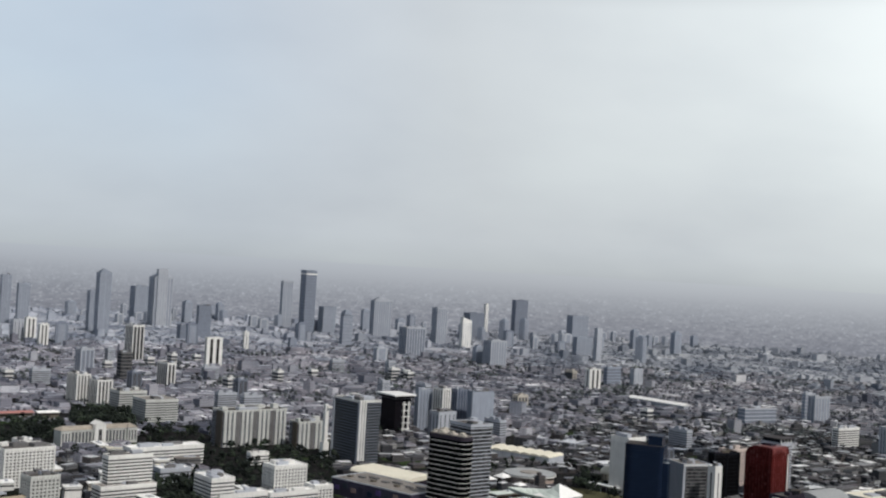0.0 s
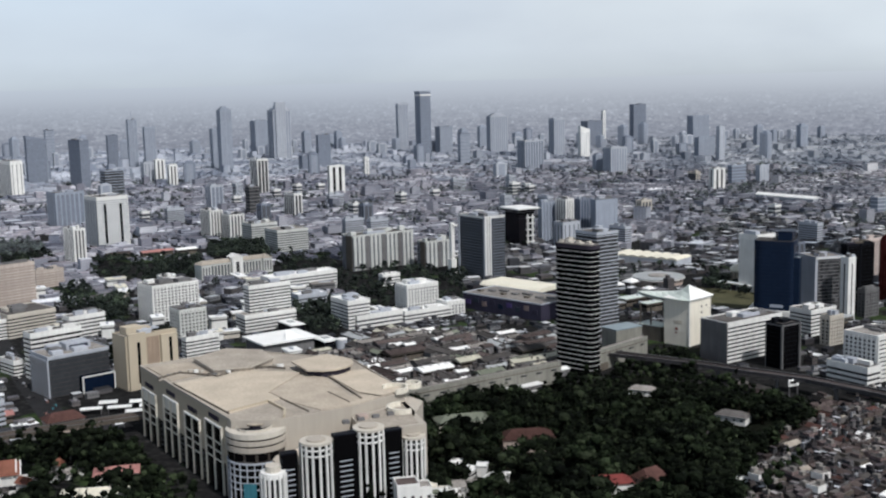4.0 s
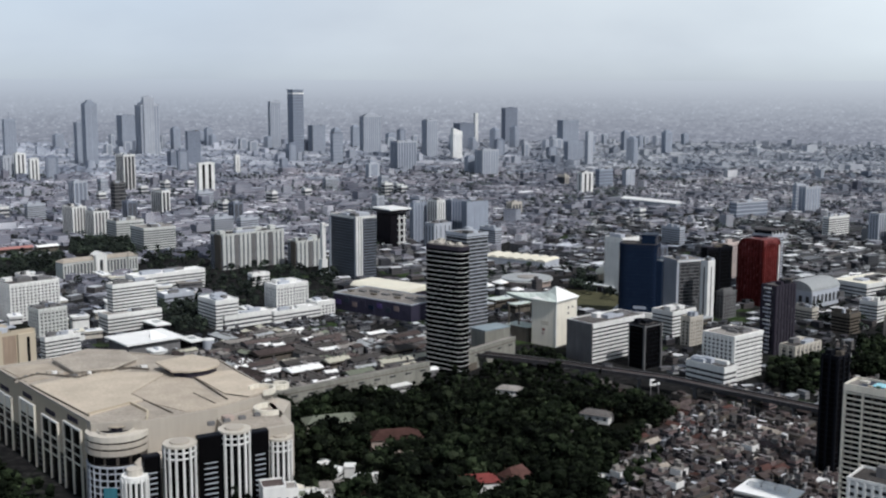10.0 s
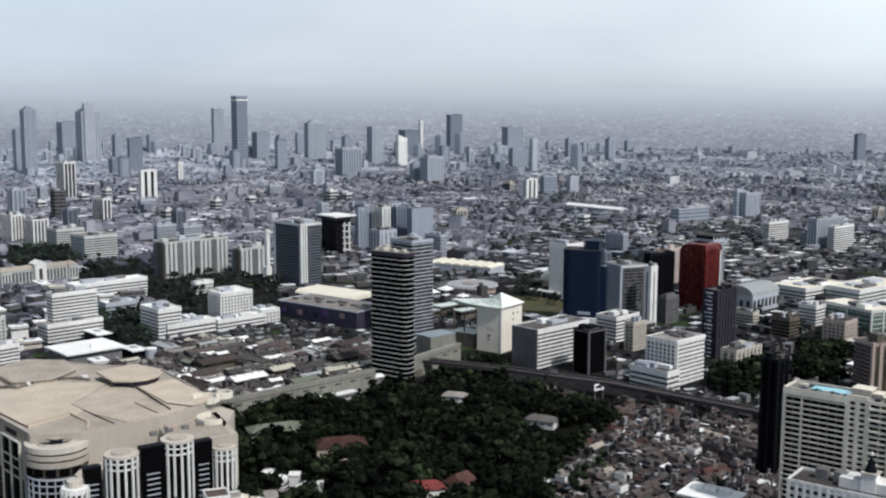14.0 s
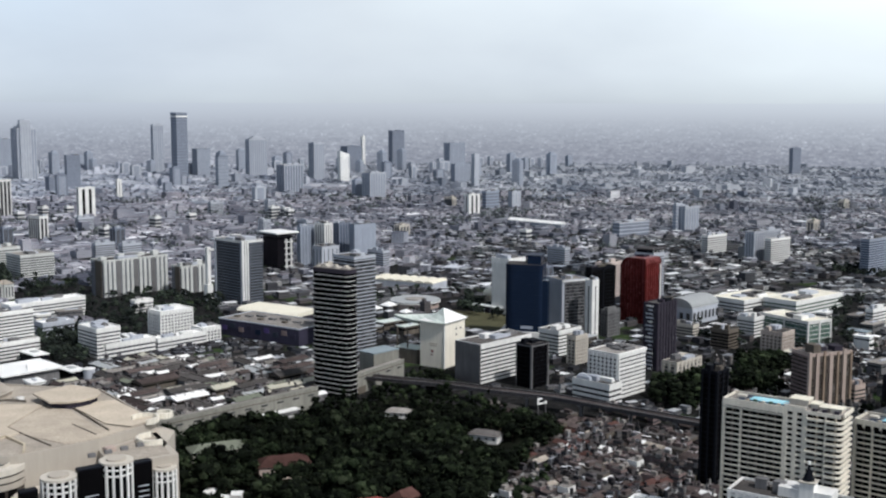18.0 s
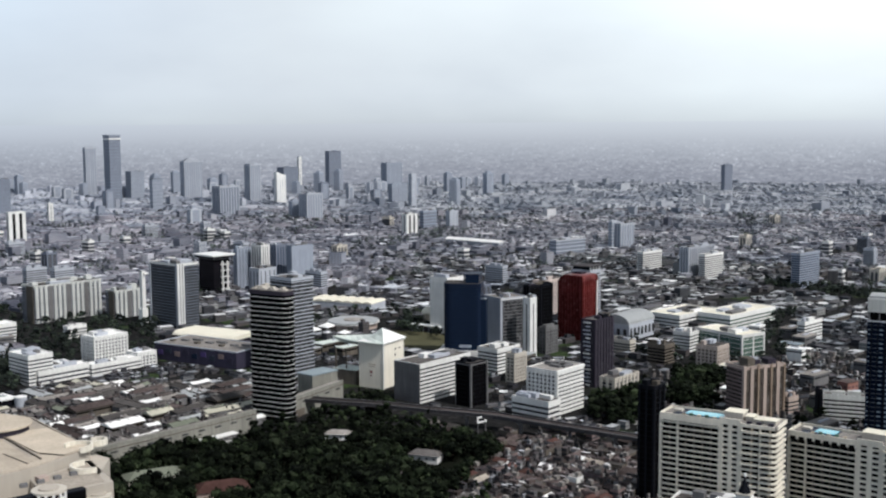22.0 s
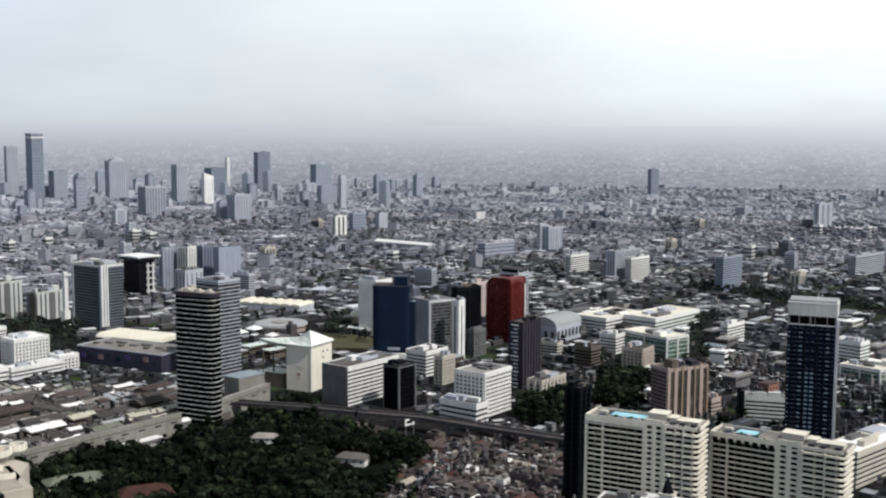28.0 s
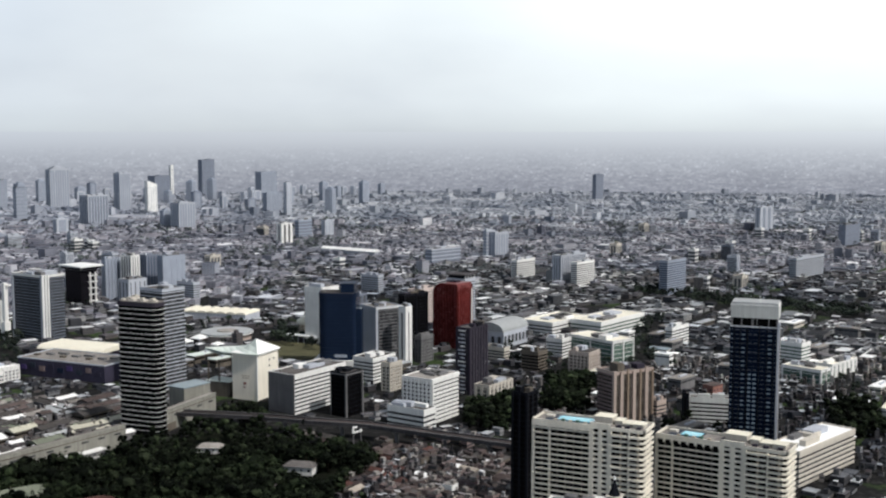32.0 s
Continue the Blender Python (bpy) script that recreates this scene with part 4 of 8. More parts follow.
def striped_tower():
    """Dark office tower with rounded plan and a pale ledge at every floor."""
    root = thing("office_tower", "dark office tower with thin white ledge at every floor", "building", at(11.5, 934, 0, 52))
    claim(11.5, 934, 24, 44, 52)
    a, b, r = 7.5, 19.5, 5.0
    def plan(o):
        o *= 0.7
        return circle(a - r, -b + r, r + o, -90, 0, 4) + circle(a - r, b - r, r + o, 0, 90, 4) + circle(-a + r, b - r, r + o, 90, 180, 4) + circle(-a + r, -b + r, r + o, 180, 270, 4)
    part("window_glass", prism("glass", plan(0), 0, 106, GLASS["black"]), root)
    ledge = prism("ledge", plan(0.28), 0, 0.33, WALL["white"])
    under = prism("spandrel", plan(0.2), 0, 0.7, WALL["black"])
    for k in range(26):
        part("ledge", ledge, root, at(0, 0, 4.1 + k * 3.95))
        part("spandrel", under, root, at(0, 0, 3.2 + k * 3.95))
    part("crown_wall", prism("crown", plan(0.3), 105.2, 108.5, WALL["brown"]), root)
    part("roof", prism("roof", plan(-0.8), 108.4, 108.9, ROOF["pale"]), root)
    for k in range(7):
        part("plant_room", slab(3 + k % 3 * 1.2, 3, 1.2 + k % 2 * 0.9, WALL["cream"]), root, at(-2 + (k % 2) * 4, -b + 4 + k * 5.2, 108.85))
    part("lift_shaft", slab(4, 9, 86, WALL["grey"]), root, at(a + 1.6, -9, 0))
    part("podium", slab(20, 42, 6, WALL["taupe"]), root, at(12, 6, 0))


def blue_tower():
    root = thing("office_tower", "blue glass office tower with a rounded corner and stepped top", "building", at(214, 1163, 0, 70))
    claim(214, 1163, 30, 42, 70)
    a, b = 13.6, 20.0
    plan = [(a, -b), (a, b), (-a + 9, b)] + circle(-a + 9, b - 9, 9, 90, 180, 6) + circle(-a + 4, -b + 4, 4, 180, 270, 4)
    part("window_glass", prism("glass", plan, 0, 76, GLASS["blue"]), root)
    band = prism("band", [(x * 1.008, y * 1.008) for x, y in plan], 0, 0.5, WALL["blue"])
    for k in range(20):
        part("floor_band", band, root, at(0, 0, 2 + k * 3.7))
    part("crown_wall", prism("crown", [(x * 1.012, y * 1.012) for x, y in plan], 74.4, 78.4, WALL["blue"]), root)
    part("top_storey", slab(22, 14, 9, GLASS["blue"]), root, at(0, -11, 78.4))
    part("top_cornice", slab(22.8, 14.8, 1.0, WALL["blue"]), root, at(0, -11, 87.4))
    part("lower_step", slab(12, 6, 62, GLASS["blue"]), root, at(-4, -22.5, 0))
    part("roof", prism("roof", [(x * 0.94, y * 0.94) for x, y in plan], 78.3, 78.8, ROOF["grey"]), root)
    part("sign_panel", slab(0.5, 13, 3.0, WALL["bluegrey"]), root, at(-a - 0.15, -4, 11), "faded pale sign panel")
    part("podium", slab(38, 50, 8, WALL["white"]), root, at(2, 0, 0))


def red_tower():
    root = thing("apartment_tower", "dark red tower with rounded shoulders and vertical ribs", "building", at(361, 1240, 0, 40))
    claim(361, 1240, 34, 34, 40)
    a, b, h = 15.5, 17.0, 66.0
    arch = [(-b, 0), (b, 0), (b, h - 4)] + circle(b - 12, h - 4, 12, 0, 90, 8)[1:] + circle(-b + 5, h + 3, 5, 90, 180, 5)
    n = len(arch)
    for name, ox, mat, s in (("body", a, GLASS["red"], 1.0),):
        verts = [(-ox, y, z) for y, z in arch] + [(ox, y, z) for y, z in arch]
        faces = [tuple(range(n - 1, -1, -1)), tuple(range(n, 2 * n))] + [(i, (i + 1) % n, n + (i + 1) % n, n + i) for i in range(n)]
        part(name, mesh_of(name, verts, faces, mat), root)
    for k in range(9):
        p = -b + 1.2 + k * (2 * b - 2.4) / 8
        z = h - 4.6 + math.sqrt(max(0, 144 - max(0, p - (b - 12)) ** 2))
        part("rib", slab(1.0, 1.5, z, WALL["red"]), root, at(-a - 0.2, p, 0))
    for k in range(8):
        part("rib", slab(1.6, 1.0, h + (1 if k in (0, 7) else 2), WALL["red"]), root, at(-a + 1.5 + k * 4, -b - 0.25, 0))
    for k in range(19):
        part("floor_band", slab(2 * a + 0.3, 2 * b + 0.3, 0.7, WALL["red"]), root, at(0, 0, 2 + k * 3.4))
    part("white_pier", slab(1.6, 1.8, h, WALL["white"]), root, at(a - 3, -b - 0.3, 0), "pale vertical pier")
    part("roof_box", slab(10, 12, 2.0, WALL["brown"]), root, at(2, 0, h + 7.8))


def pyramid_hall():
    """Square cream hall; its sail roof rises to a peak and sweeps down to a long mint wing."""
    root = thing("hall", "cream-white square hall with a mint sail roof and peak", "building", at(113.5, 1043.5, 0, 50))
    claim(108, 1050, 60, 48, 50)
    a, b, h = 17.5, 13.6, 43.0
    part("wall", slab(2 * a, 2 * b, h, WALL["chalk"]), root)
    for k in range(6):
        part("window", slab(1.8, 0.4, 1.8, GLASS["dark"]), root, at(2.5, -b, 6 + k * 5.6))
        if k % 2:
            part("window", slab(1.6, 0.4, 1.6, GLASS["dark"]), root, at(10, -b, 6 + k * 5.6))
    part("entrance", slab(7, 0.6, 6, GLASS["black"]), root, at(8, -b, 0))
    for k, (q, z, w, hh) in enumerate(((2, 20, 7, 0.8), (2, 22, 9, 0.8), (3, 14, 3, 2.4), (3.5, 11, 2, 1.4))):
        part("wall_mark", slab(0.3, w, hh, WALL["tan" if k < 2 else "coral"]), root, at(-a - 0.02, q - 3, z), "faded tan wall marks" if k < 2 else "faded wall emblem")
    part("corner_strip", slab(1.0, 1.0, h, WALL["white"]), root, at(-a, -b, 0))
    part("cornice", slab(2 * a + 2.4, 2 * b + 2.4, 1.4, WALL["white"]), root, at(0, 0, h - 1.0))
    z = h + 0.45
    near, right, back, left = (-a - 2, -b - 2, z), (a + 2, -b - 2, z), (a + 2, b + 2, z), (-a - 2, b + 2, z)
    apex, tip = (-9.0, -7.0, z + 12.5), (-6.0, 52.0, z - 0.5)
    part("peak_panel", mesh_of("peak", [near, right, apex, back], [(0, 1, 2), (1, 3, 2), (0, 2, 3), (0, 3, 1)], ROOF["white"]), root, None, "white roof panel")
    # the sagging sail, lengthwise from the peak to the wing tip, across from eave to eave
    rows, n = [], 9
    for i in range(n):
        f = i / (n - 1)
        ridge = [apex[k] + (tip[k] - apex[k]) * f for k in range(3)]
        ridge[2] -= 9.0 * math.sin(math.pi * f) ** 0.8
        e1 = [near[k] + (tip[k] - near[k]) * f for k in range(3)]
        e1[0] -= 7.0 * math.sin(math.pi * f)
        e2 = [back[k] + (tip[k] - back[k]) * f for k in range(3)]
        rows += [tuple(e1), tuple((e1[k] + ridge[k]) / 2 - (1.4 if k == 2 else 0) for k in range(3)), tuple(ridge), tuple(e2)]
    v = rows + [(x, y, zz - 0.9) for x, y, zz in rows]
    m = len(rows)
    f = []
    for i in range(n - 1):
        for j in range(3):
            q = 4 * i + j
            f += [(q, q + 1, q + 5, q + 4), (m + q, m + q + 4, m + q + 5, m + q + 1)]
        f += [(4 * i, 4 * i + 4, m + 4 * i + 4, m + 4 * i), (4 * i + 3, m + 4 * i + 3, m + 4 * i + 7, 4 * i + 7)]
    part("sail_roof", mesh_of("sail", v, f, ROOF["mint"]), root, None, "pale mint sail roof")
    for i, q in ((6, 34), (8, 46)):
        part("mast", slab(1.2, 1.2, 34, WALL["taupe"]), root, at(-15, q - 4, 0))
    part("wing_wall", slab(16, 26, 14, WALL["taupe"]), root, at(-8, 31, 0))
    part("wing_roof", slab(17, 27, 0.8, ROOF["mint"]), root, at(-8, 31, 13.9))


def vault_hall():
    root = thing("hall", "pale grey hall with a barrel-vaulted metal roof", "building", at(420, 1236, 0, 40))
    claim(420, 1236, 60, 42, 40)
    part("wall", slab(54, 36, 19, WALL["hazegrey"]), root)
    arc = circle(0, 19, 18.4, 0, 180, 14)
    n = len(arc)
    for x0, x1, s, name, mat in ((-28.6, 28.6, 0.55, "vault_roof", ROOF["metal"]),):
        v = [(x0, y, 19 + (z - 19) * s) for y, z in arc] + [(x1, y, 19 + (z - 19) * s) for y, z in arc]
        part(name, mesh_of(name, v, [(i + 1, i, n + i, n + i + 1) for i in range(n - 1)] + [tuple(range(n)), tuple(range(2 * n - 1, n - 1, -1))], mat), root)
    for k in range(7):
        part("rib", slab(1.0, 37, 0.6, WALL["white"]), root, at(-25 + k * 8.3, 0, 18.8))
        part("window", slab(3, 0.4, 9, GLASS["dark"]), root, at(-24 + k * 8, -19, 5))
    for k in range(4):
        part("window", slab(0.4, 4, 7, GLASS["dark"]), root, at(-28, -13 + k * 8.6, 6))


def hotel(label, x, y, w, d, h, rot, wing, pool, arches):
    """Cream hotel slab: balconied bays, a solid lift core with small windows, a stepped wing. Its front looks along local -y."""
    root = thing("hotel", label, "hotel", at(x, y, 0, rot))
    claim(x, y, w + 4, d + 10, rot)
    fh = 2.85
    n = int(h / fh)
    a, b = w / 2, d / 2
    cut = -a + w * wing
    mid = cut + (a - cut) * 0.36
    lw, cw, rw = cut + a, mid - cut, a - mid
    C, G = WALL["ivory"], GLASS["black"]
    for x0, x1, y0 in ((-a + 0.6, cut, -b + 1.3), (cut, mid, -b + 0.3), (mid, a - 1.6, -b + 0.6)):
        part("window_glass", boxes("glass", [(x0, x1, y0, b - 0.6, 0, h - 1)], G), root)
    # left bays: a floor slab with a solid rail, thin fins between the rooms
    rail = boxes("rail", [(-lw / 2, lw / 2, -b - 0.5, b, 0, 0.32), (-lw / 2, lw / 2, -b - 0.5, -b - 0.25, 0.3, 0.68), (-lw / 2, lw / 2, -b - 0.6, -b - 0.15, 0.66, 0.8)], C)
    # wing: chamfered corner, alternate floors step forward
    def tier(o):
        return prism("tier", [(mid, -b - 0.6 - o), (mid + rw * 0.46, -b - 0.6 - o), (mid + rw * 0.5, -b + 0.2), (mid + rw * 0.55, -b - 1.2 - o), (a - 2.6, -b - 1.2 - o), (a - 0.4 + o * 0.6, -b + 1.2), (a - 0.2, b - 0.4), (mid, b - 0.4)], 0, 1.0, C)
    tiers = (tier(0.0), tier(0.55))
    for k in range(n):
        z = k * fh
        part("balcony", rail, root, at((cut - a) / 2, 0, z))
        part("core_band", slab(cw, d + 0.5, 1.25, C), root, at((cut + mid) / 2, 0, z))
        part("wing_tier", tiers[k % 2], root, at(0, 0, z))
    m_ = int(lw / 4.4)
    for k in range(m_ + 1):
        wide = k in (0, m_ // 3, m_)
        part("party_wall" if wide else "fin", slab(0.8 if wide else 0.3, d + (0.7 if wide else 0.2), h, C if wide else WALL["taupe"]), root, at(-a + 0.4 + k * (lw - 0.8) / m_, 0, 0))
    for f, ww in ((0.07, 0.16), (0.5, 0.20), (0.93, 0.16)):
        part("core_pier", slab(cw * ww, d + 0.9, h, C), root, at(cut + cw * f, 0, 0))
    for f in (0.02, 0.30, 0.52, 0.78):
        part("wing_pier", slab(0.8, d + 1.0, h - 1, C if f in (0.02, 0.52) else WALL["tan"]), root, at(mid + rw * f, 0.1, 0))
    part("end_wall", slab(1.0, d + 0.8, h, C), root, at(-a, 0, 0))
    part("top_band", boxes("top", [(-a, cut, -b - 0.65, -b + 1.9, h - 2.6, h - 0.8)], C), root)
    if arches:
        for k in range(m_):
            part("arch_opening", slab(2.8, 0.5, 1.9, GLASS["black"]), root, at(-a + 0.4 + (k + 0.5) * (lw - 0.8) / m_, -b - 0.6, h - 3.4))
    part("roof", boxes("roof", [(-a + 0.5, cut, -b + 0.5, b - 0.5, h - 0.6, h), (cut, mid, -b + 0.2, b - 0.5, h - 0.6, h + 1.2), (mid, a - 1.0, -b + 0.4, b - 0.5, h - 0.6, h + 0.4)], ROOF["pale"]), root)
    part("parapet", boxes("parapet", [(-a, cut, -b - 0.6, -b - 0.1, h - 0.8, h + 1.2), (-a - 0.3, -a + 0.3, -b - 0.3, b, h - 0.8, h + 1.2), (-a, a, b - 0.3, b + 0.3, h - 0.8, h + 1.4), (cut, mid, -b - 0.5, -b + 0.1, h - 0.8, h + 2.4), (mid, a - 1.6, -b - 1.2, -b - 0.7, h - 0.8, h + 1.0), (a - 0.9, a - 0.3, -b + 1.2, b - 0.3, h - 0.8, h + 1.2)], C), root)
    p0, p1 = pool
    part("pool_deck", boxes("deck", [(-a + p0 * lw - 6, -a + p1 * lw + 0.6, -b + 0.8, b - 0.8, h + 0.02, h + 0.4)], WALL["navy"]), root, None, "dark blue tiled pool deck")
    part("pool_water", boxes("water", [(-a + p0 * lw, -a + p1 * lw, -b + 6.0, b - 2.8, h + 0.3, h + 0.62)], POOL), root, None, "turquoise pool water")
    part("sun_shade", slab(4.5, 3.5, 1.6, WALL["cream"]), root, at(-a + p0 * lw - 5, 1.5, h))
    for k in range(5):
        part("planter", slab(1.8, 1.2, 0.8 + k % 2 * 0.5, WALL["green" if k % 2 else "tan"]), root, at(-a + p0 * lw + k * 4.2, -b + 3.4, h + 0.38))
    part("lift_house", slab(cw * 0.9, d * 0.5, 3.2, WALL["cream"]), root, at(cut + cw * 0.5, 1.5, h + 1.15))
    part("lift_house_roof", slab(cw * 0.95, d * 0.55, 0.4, ROOF["cream"]), root, at(cut + cw * 0.5, 1.5, h + 4.3))
    for k, (f, ww, hh) in enumerate(((0.14, 0.2, 2.6), (0.40, 0.22, 1.8), (0.72, 0.3, 2.2))):
        part("roof_house", slab(rw * ww, d * 0.42, hh, WALL["cream"]), root, at(mid + rw * f, 1.0 - k, h + 0.38))
        part("roof_cover", slab(rw * ww + 1, d * 0.46, 0.35, ROOF["cream"]), root, at(mid + rw * f, 1.0 - k, h + 0.36 + hh))
        part("dark_recess", slab(rw * 0.12, 2.2, 1.2, WALL["brown"]), root, at(mid + rw * (f + 0.05), -b + 2.6, h + 0.38))
    for k in range(4):
        part("roof_tank", slab(2.0, 1.8, 1.5, WALL["white" if k % 2 else "grey"]), root, at(mid + 3 + k * 4, b - 2.4, h + 0.38))


def dark_tower():
    root = thing("apartment_tower", "dark blue glass tower with a pale concrete crown", "building", at(463, 758, 0, -36))
    claim(463, 758, 38, 24, -36)
    w, d, h = 35.0, 22.0, 97.0
    y = -d / 2
    part("window_glass", slab(w, d, h, GLASS["night"]), root)
    for k in range(28):
        z = 2 + k * 3.4
        part("floor_band", slab(w + 0.3, d + 0.3, 0.3, WALL["navy"]), root, at(0, 0, z))
        for q, s, lit in ((-16.2, 1.2, 1), (-12.0, 2.6, 0), (-7.8, 2.4, 1), (-2.8, 2.2, 2), (1.0, 2.4, 2), (6.4, 2.0, 0), (11.6, 2.6, 1), (15.6, 1.2, 0)):
            if lit == 2 and k > 17 and k % 2:
                continue
            part("balcony", slab(s, 1.3, (0.6, 0.8, 1.2)[lit], WALL["steel" if lit == 2 and k < 18 or lit == 1 and k % 3 else "navy"]), root, at(q, y - 0.5, z + 0.2))
    for q, s in ((-14.6, 0.7), (-10.2, 0.5), (-4.8, 1.0), (3.8, 0.8), (9.6, 0.5), (14.2, 0.7)):
        part("mullion", slab(s, 0.9, h, WALL["black"]), root, at(q, y - 0.3, 0))
    part("corner_pier", slab(1.5, 1.8, h + 4, WALL["hazegrey"]), root, at(w / 2 + 0.2, y + 0.2, 0), "pale grey corner pier")
    part("side_wall", slab(0.6, d - 1, h, WALL["grey"]), root, at(w / 2 + 0.2, 1, 0))
    part("crown_ledge", slab(w + 0.5, d + 0.5, 0.8, WALL["hazegrey"]), root, at(0, 0, h - 0.4))
    part("crown_recess", slab(w - 3, d - 3, 7, GLASS["black"]), root, at(0, 0, h + 0.3))
    for q, s in ((-16.6, 1.2), (-9.5, 0.8), (-1.4, 1.6), (1.8, 0.6), (10.5, 0.8), (16.6, 1.2)):
        part("crown_column", slab(s, 1.2, 7, WALL["grey"]), root, at(q, y + 1.0, h + 0.3))
    part("crown_wall", slab(w, d, 9.5, WALL["putty"]), root, at(0, 0, h + 6.8))
    for k in range(12):
        part("crown_slat", slab(0.5, 0.3, 9.5, WALL["putty"]), root, at(-16.4 + k * 3, y + 0.02, h + 6.8))
    part("crown_slab", slab(w + 0.4, d + 0.4, 1.0, WALL["white"]), root, at(0, 0, h + 16.2))
    part("roof", slab(w - 1, d - 1, 1.6, ROOF["metal"]), root, at(0, 0, h + 17.1))
    part("roof_mast", slab(0.4, 0.4, 4, WALL["white"]), root, at(3, 0, h + 18.6))


LEFT_LINE = [(-640, 480), (-520, 590), (-410, 686), (-365, 719), (-305, 757), (-262, 790)]  # elevated railway behind the temple
MA, MB = (-298, 751), (-195, 624)  # mall: far and near end of the long side
MF = [(-167, 628), (-129, 655), (-101, 690), (-150, 772), (-238, 800)]


def mall():
    root = thing("shopping_mall", "large cream shopping mall with sand-coloured roof and white columned front", "building", pose(0, 0, 0))
    claim(-195, 700, 130, 190, 40, 8)
    z = 49.0
    part("main_block", prism("main", [MA, MB] + MF, 0, z, WALL["beige"]), root)
    cx, cy = -195, 702
    shrink = lambda pts, s: [(cx + (x - cx) * s, cy + (y - cy) * s) for x, y in pts]
    part("roof", prism("roof", shrink([MA, MB] + MF, 0.985), z - 0.2, z + 0.3, ROOF["dun"]), root)
    # raised roof fields, gutters and ducts
    for name, pts, h, m in (
        ("roof_field", [(-257, 704), (-200, 638), (-177, 670), (-188, 685), (-178, 735), (-222, 740)], 0.7, "straw"),
        ("roof_field", [(-187.4, 685), (-176.6, 670.6), (-174.6, 667), (-146, 646), (-129, 669), (-166, 733), (-177.4, 735)], 0.45, "sand"),
        ("roof_field", [(-162, 733), (-131, 686), (-114, 678), (-102, 692), (-135, 743)], 0.7, "straw"),
        ("roof_field", [(-144, 646), (-129, 656), (-104, 690), (-114, 676), (-131, 684)], 0.3, "sand"),
        ("roof_field", [(-292, 748), (-262, 712), (-244, 734), (-266, 762)], 0.6, "sand")):
        part(name, prism(name, pts, z + 0.2, z + 0.3 + h, ROOF[m]), root)
    for p, q, hh in (((-166, 738), (-126, 671), 1.2), ((-150, 686), (-132, 663), 0.9), ((-188, 684), (-153, 643), 0.8), ((-258, 705), (-200, 637), 0.9)):
        beam(root, p, q, z + 0.25, hh, 0.7, WALL["taupe"], "roof_gutter")
    for p, q in zip([(-201, 639), (-183, 663), (-168, 645)], [(-183, 663), (-168, 645), (-165, 631)]):
        beam(root, p, q, z + 0.25, 1.7, 1.2, WALL["tan"], "roof_ridge")
    part("raised_roof", prism("raised", [(-238, 730), (-215, 738), (-206, 765), (-221, 789), (-248, 792), (-263, 764)], z + 0.2, z + 4.0, ROOF["dun"]), root)
    part("raised_roof_edge", prism("edge", [(-238, 729), (-214, 737.4), (-205, 765), (-220.6, 790), (-248.4, 793), (-264, 764)], z + 3.0, z + 3.7, WALL["beige"]), root)
    # a winding run of ducts and plant between the roof fields
    run = [(-272, 716), (-262, 731), (-245, 727), (-233, 722), (-222, 741), (-205, 748), (-192, 744)]
    for p, q in zip(run, run[1:]):
        beam(root, p, q, z + 0.25, 1.5, 1.3, WALL["taupe"], "duct")
        beam(root, (p[0] + 1.5, p[1] - 4), (q[0] + 1, q[1] - 4), z + 0.25, 0.9, 0.8, WALL["beige"], "duct")
    for k in range(14):
        g = between(run[k % 6], run[k % 6 + 1], 0.25 + 0.5 * (k // 6) / 2)
        part("air_unit", slab(2.2 + k % 3, 2.4, 1.6 + k % 2, WALL[("grey", "beige", "taupe", "white")[k % 4]]), root, at(g[0] + 2, g[1] + 4.5 - k % 3, z + 0.25, 40))
    # crescent penthouse: dark recessed front under a wide pale roof
    arc_ = circle(-164, 741, 20, -80, 60, 8)
    part("penthouse", prism("penthouse", [(x_ * 0.9 - 16.6, y_ * 0.9 + 73.8) for x_, y_ in arc_] + [(-168, 762), (-182, 746), (-172, 728)], z + 0.25, z + 4.6, WALL["brown"]), root)
    part("penthouse_roof", prism("pentroof", arc_ + [(-168, 768), (-188, 746), (-172, 722)], z + 4.6, z + 5.8, ROOF["straw"]), root)
    for p, q in ((MA, MB), (MF[2], MF[3]), (MF[3], MF[4]), (MF[4], MA)):
        beam(root, p, q, z, 1.2, 0.8, WALL["beige"], "parapet")
    beam(root, between(MA, MB, 0.005), between(MA, MB, 0.96), 19, 29.6, 0.5, WALL["tan"], "side_cladding", 0.06)
    # long side: thin white frames round dark glass, pale panels above, ledges below
    beam(root, between(MA, MB, 0.02), between(MA, MB, 0.93), 0, 20, 1.0, GLASS["black"], "lower_glass", 0.1)
    for k in range(5):
        beam(root, between(MA, MB, 0.24), between(MA, MB, 0.93), 3 + k * 3.6, 0.5, 1.0, WALL["grey"], "ledge", 0.3)
    for f0, f1, zt in ((0.03, 0.20, 36), (0.30, 0.46, 40), (0.54, 0.70, 38), (0.76, 0.92, 42)):
        p, q = between(MA, MB, f0), between(MA, MB, f1)
        beam(root, p, q, 0, zt - 9, 1.0, GLASS["black"], "bay_window", 0.35)
        beam(root, p, q, zt - 9, 8.5, 1.0, WALL["ivory"] if f0 < 0.5 else GLASS["black"], "bay_panel", 0.35)
        for k in range(3):
            beam(root, p, q, zt - 11.5 - k * 5.5, 0.8, 1.2, WALL["ivory"], "bay_ledge", 0.6)
        beam(root, p, q, zt - 1.0, 1.0, 1.8, WALL["white"], "bay_lintel", 0.8)
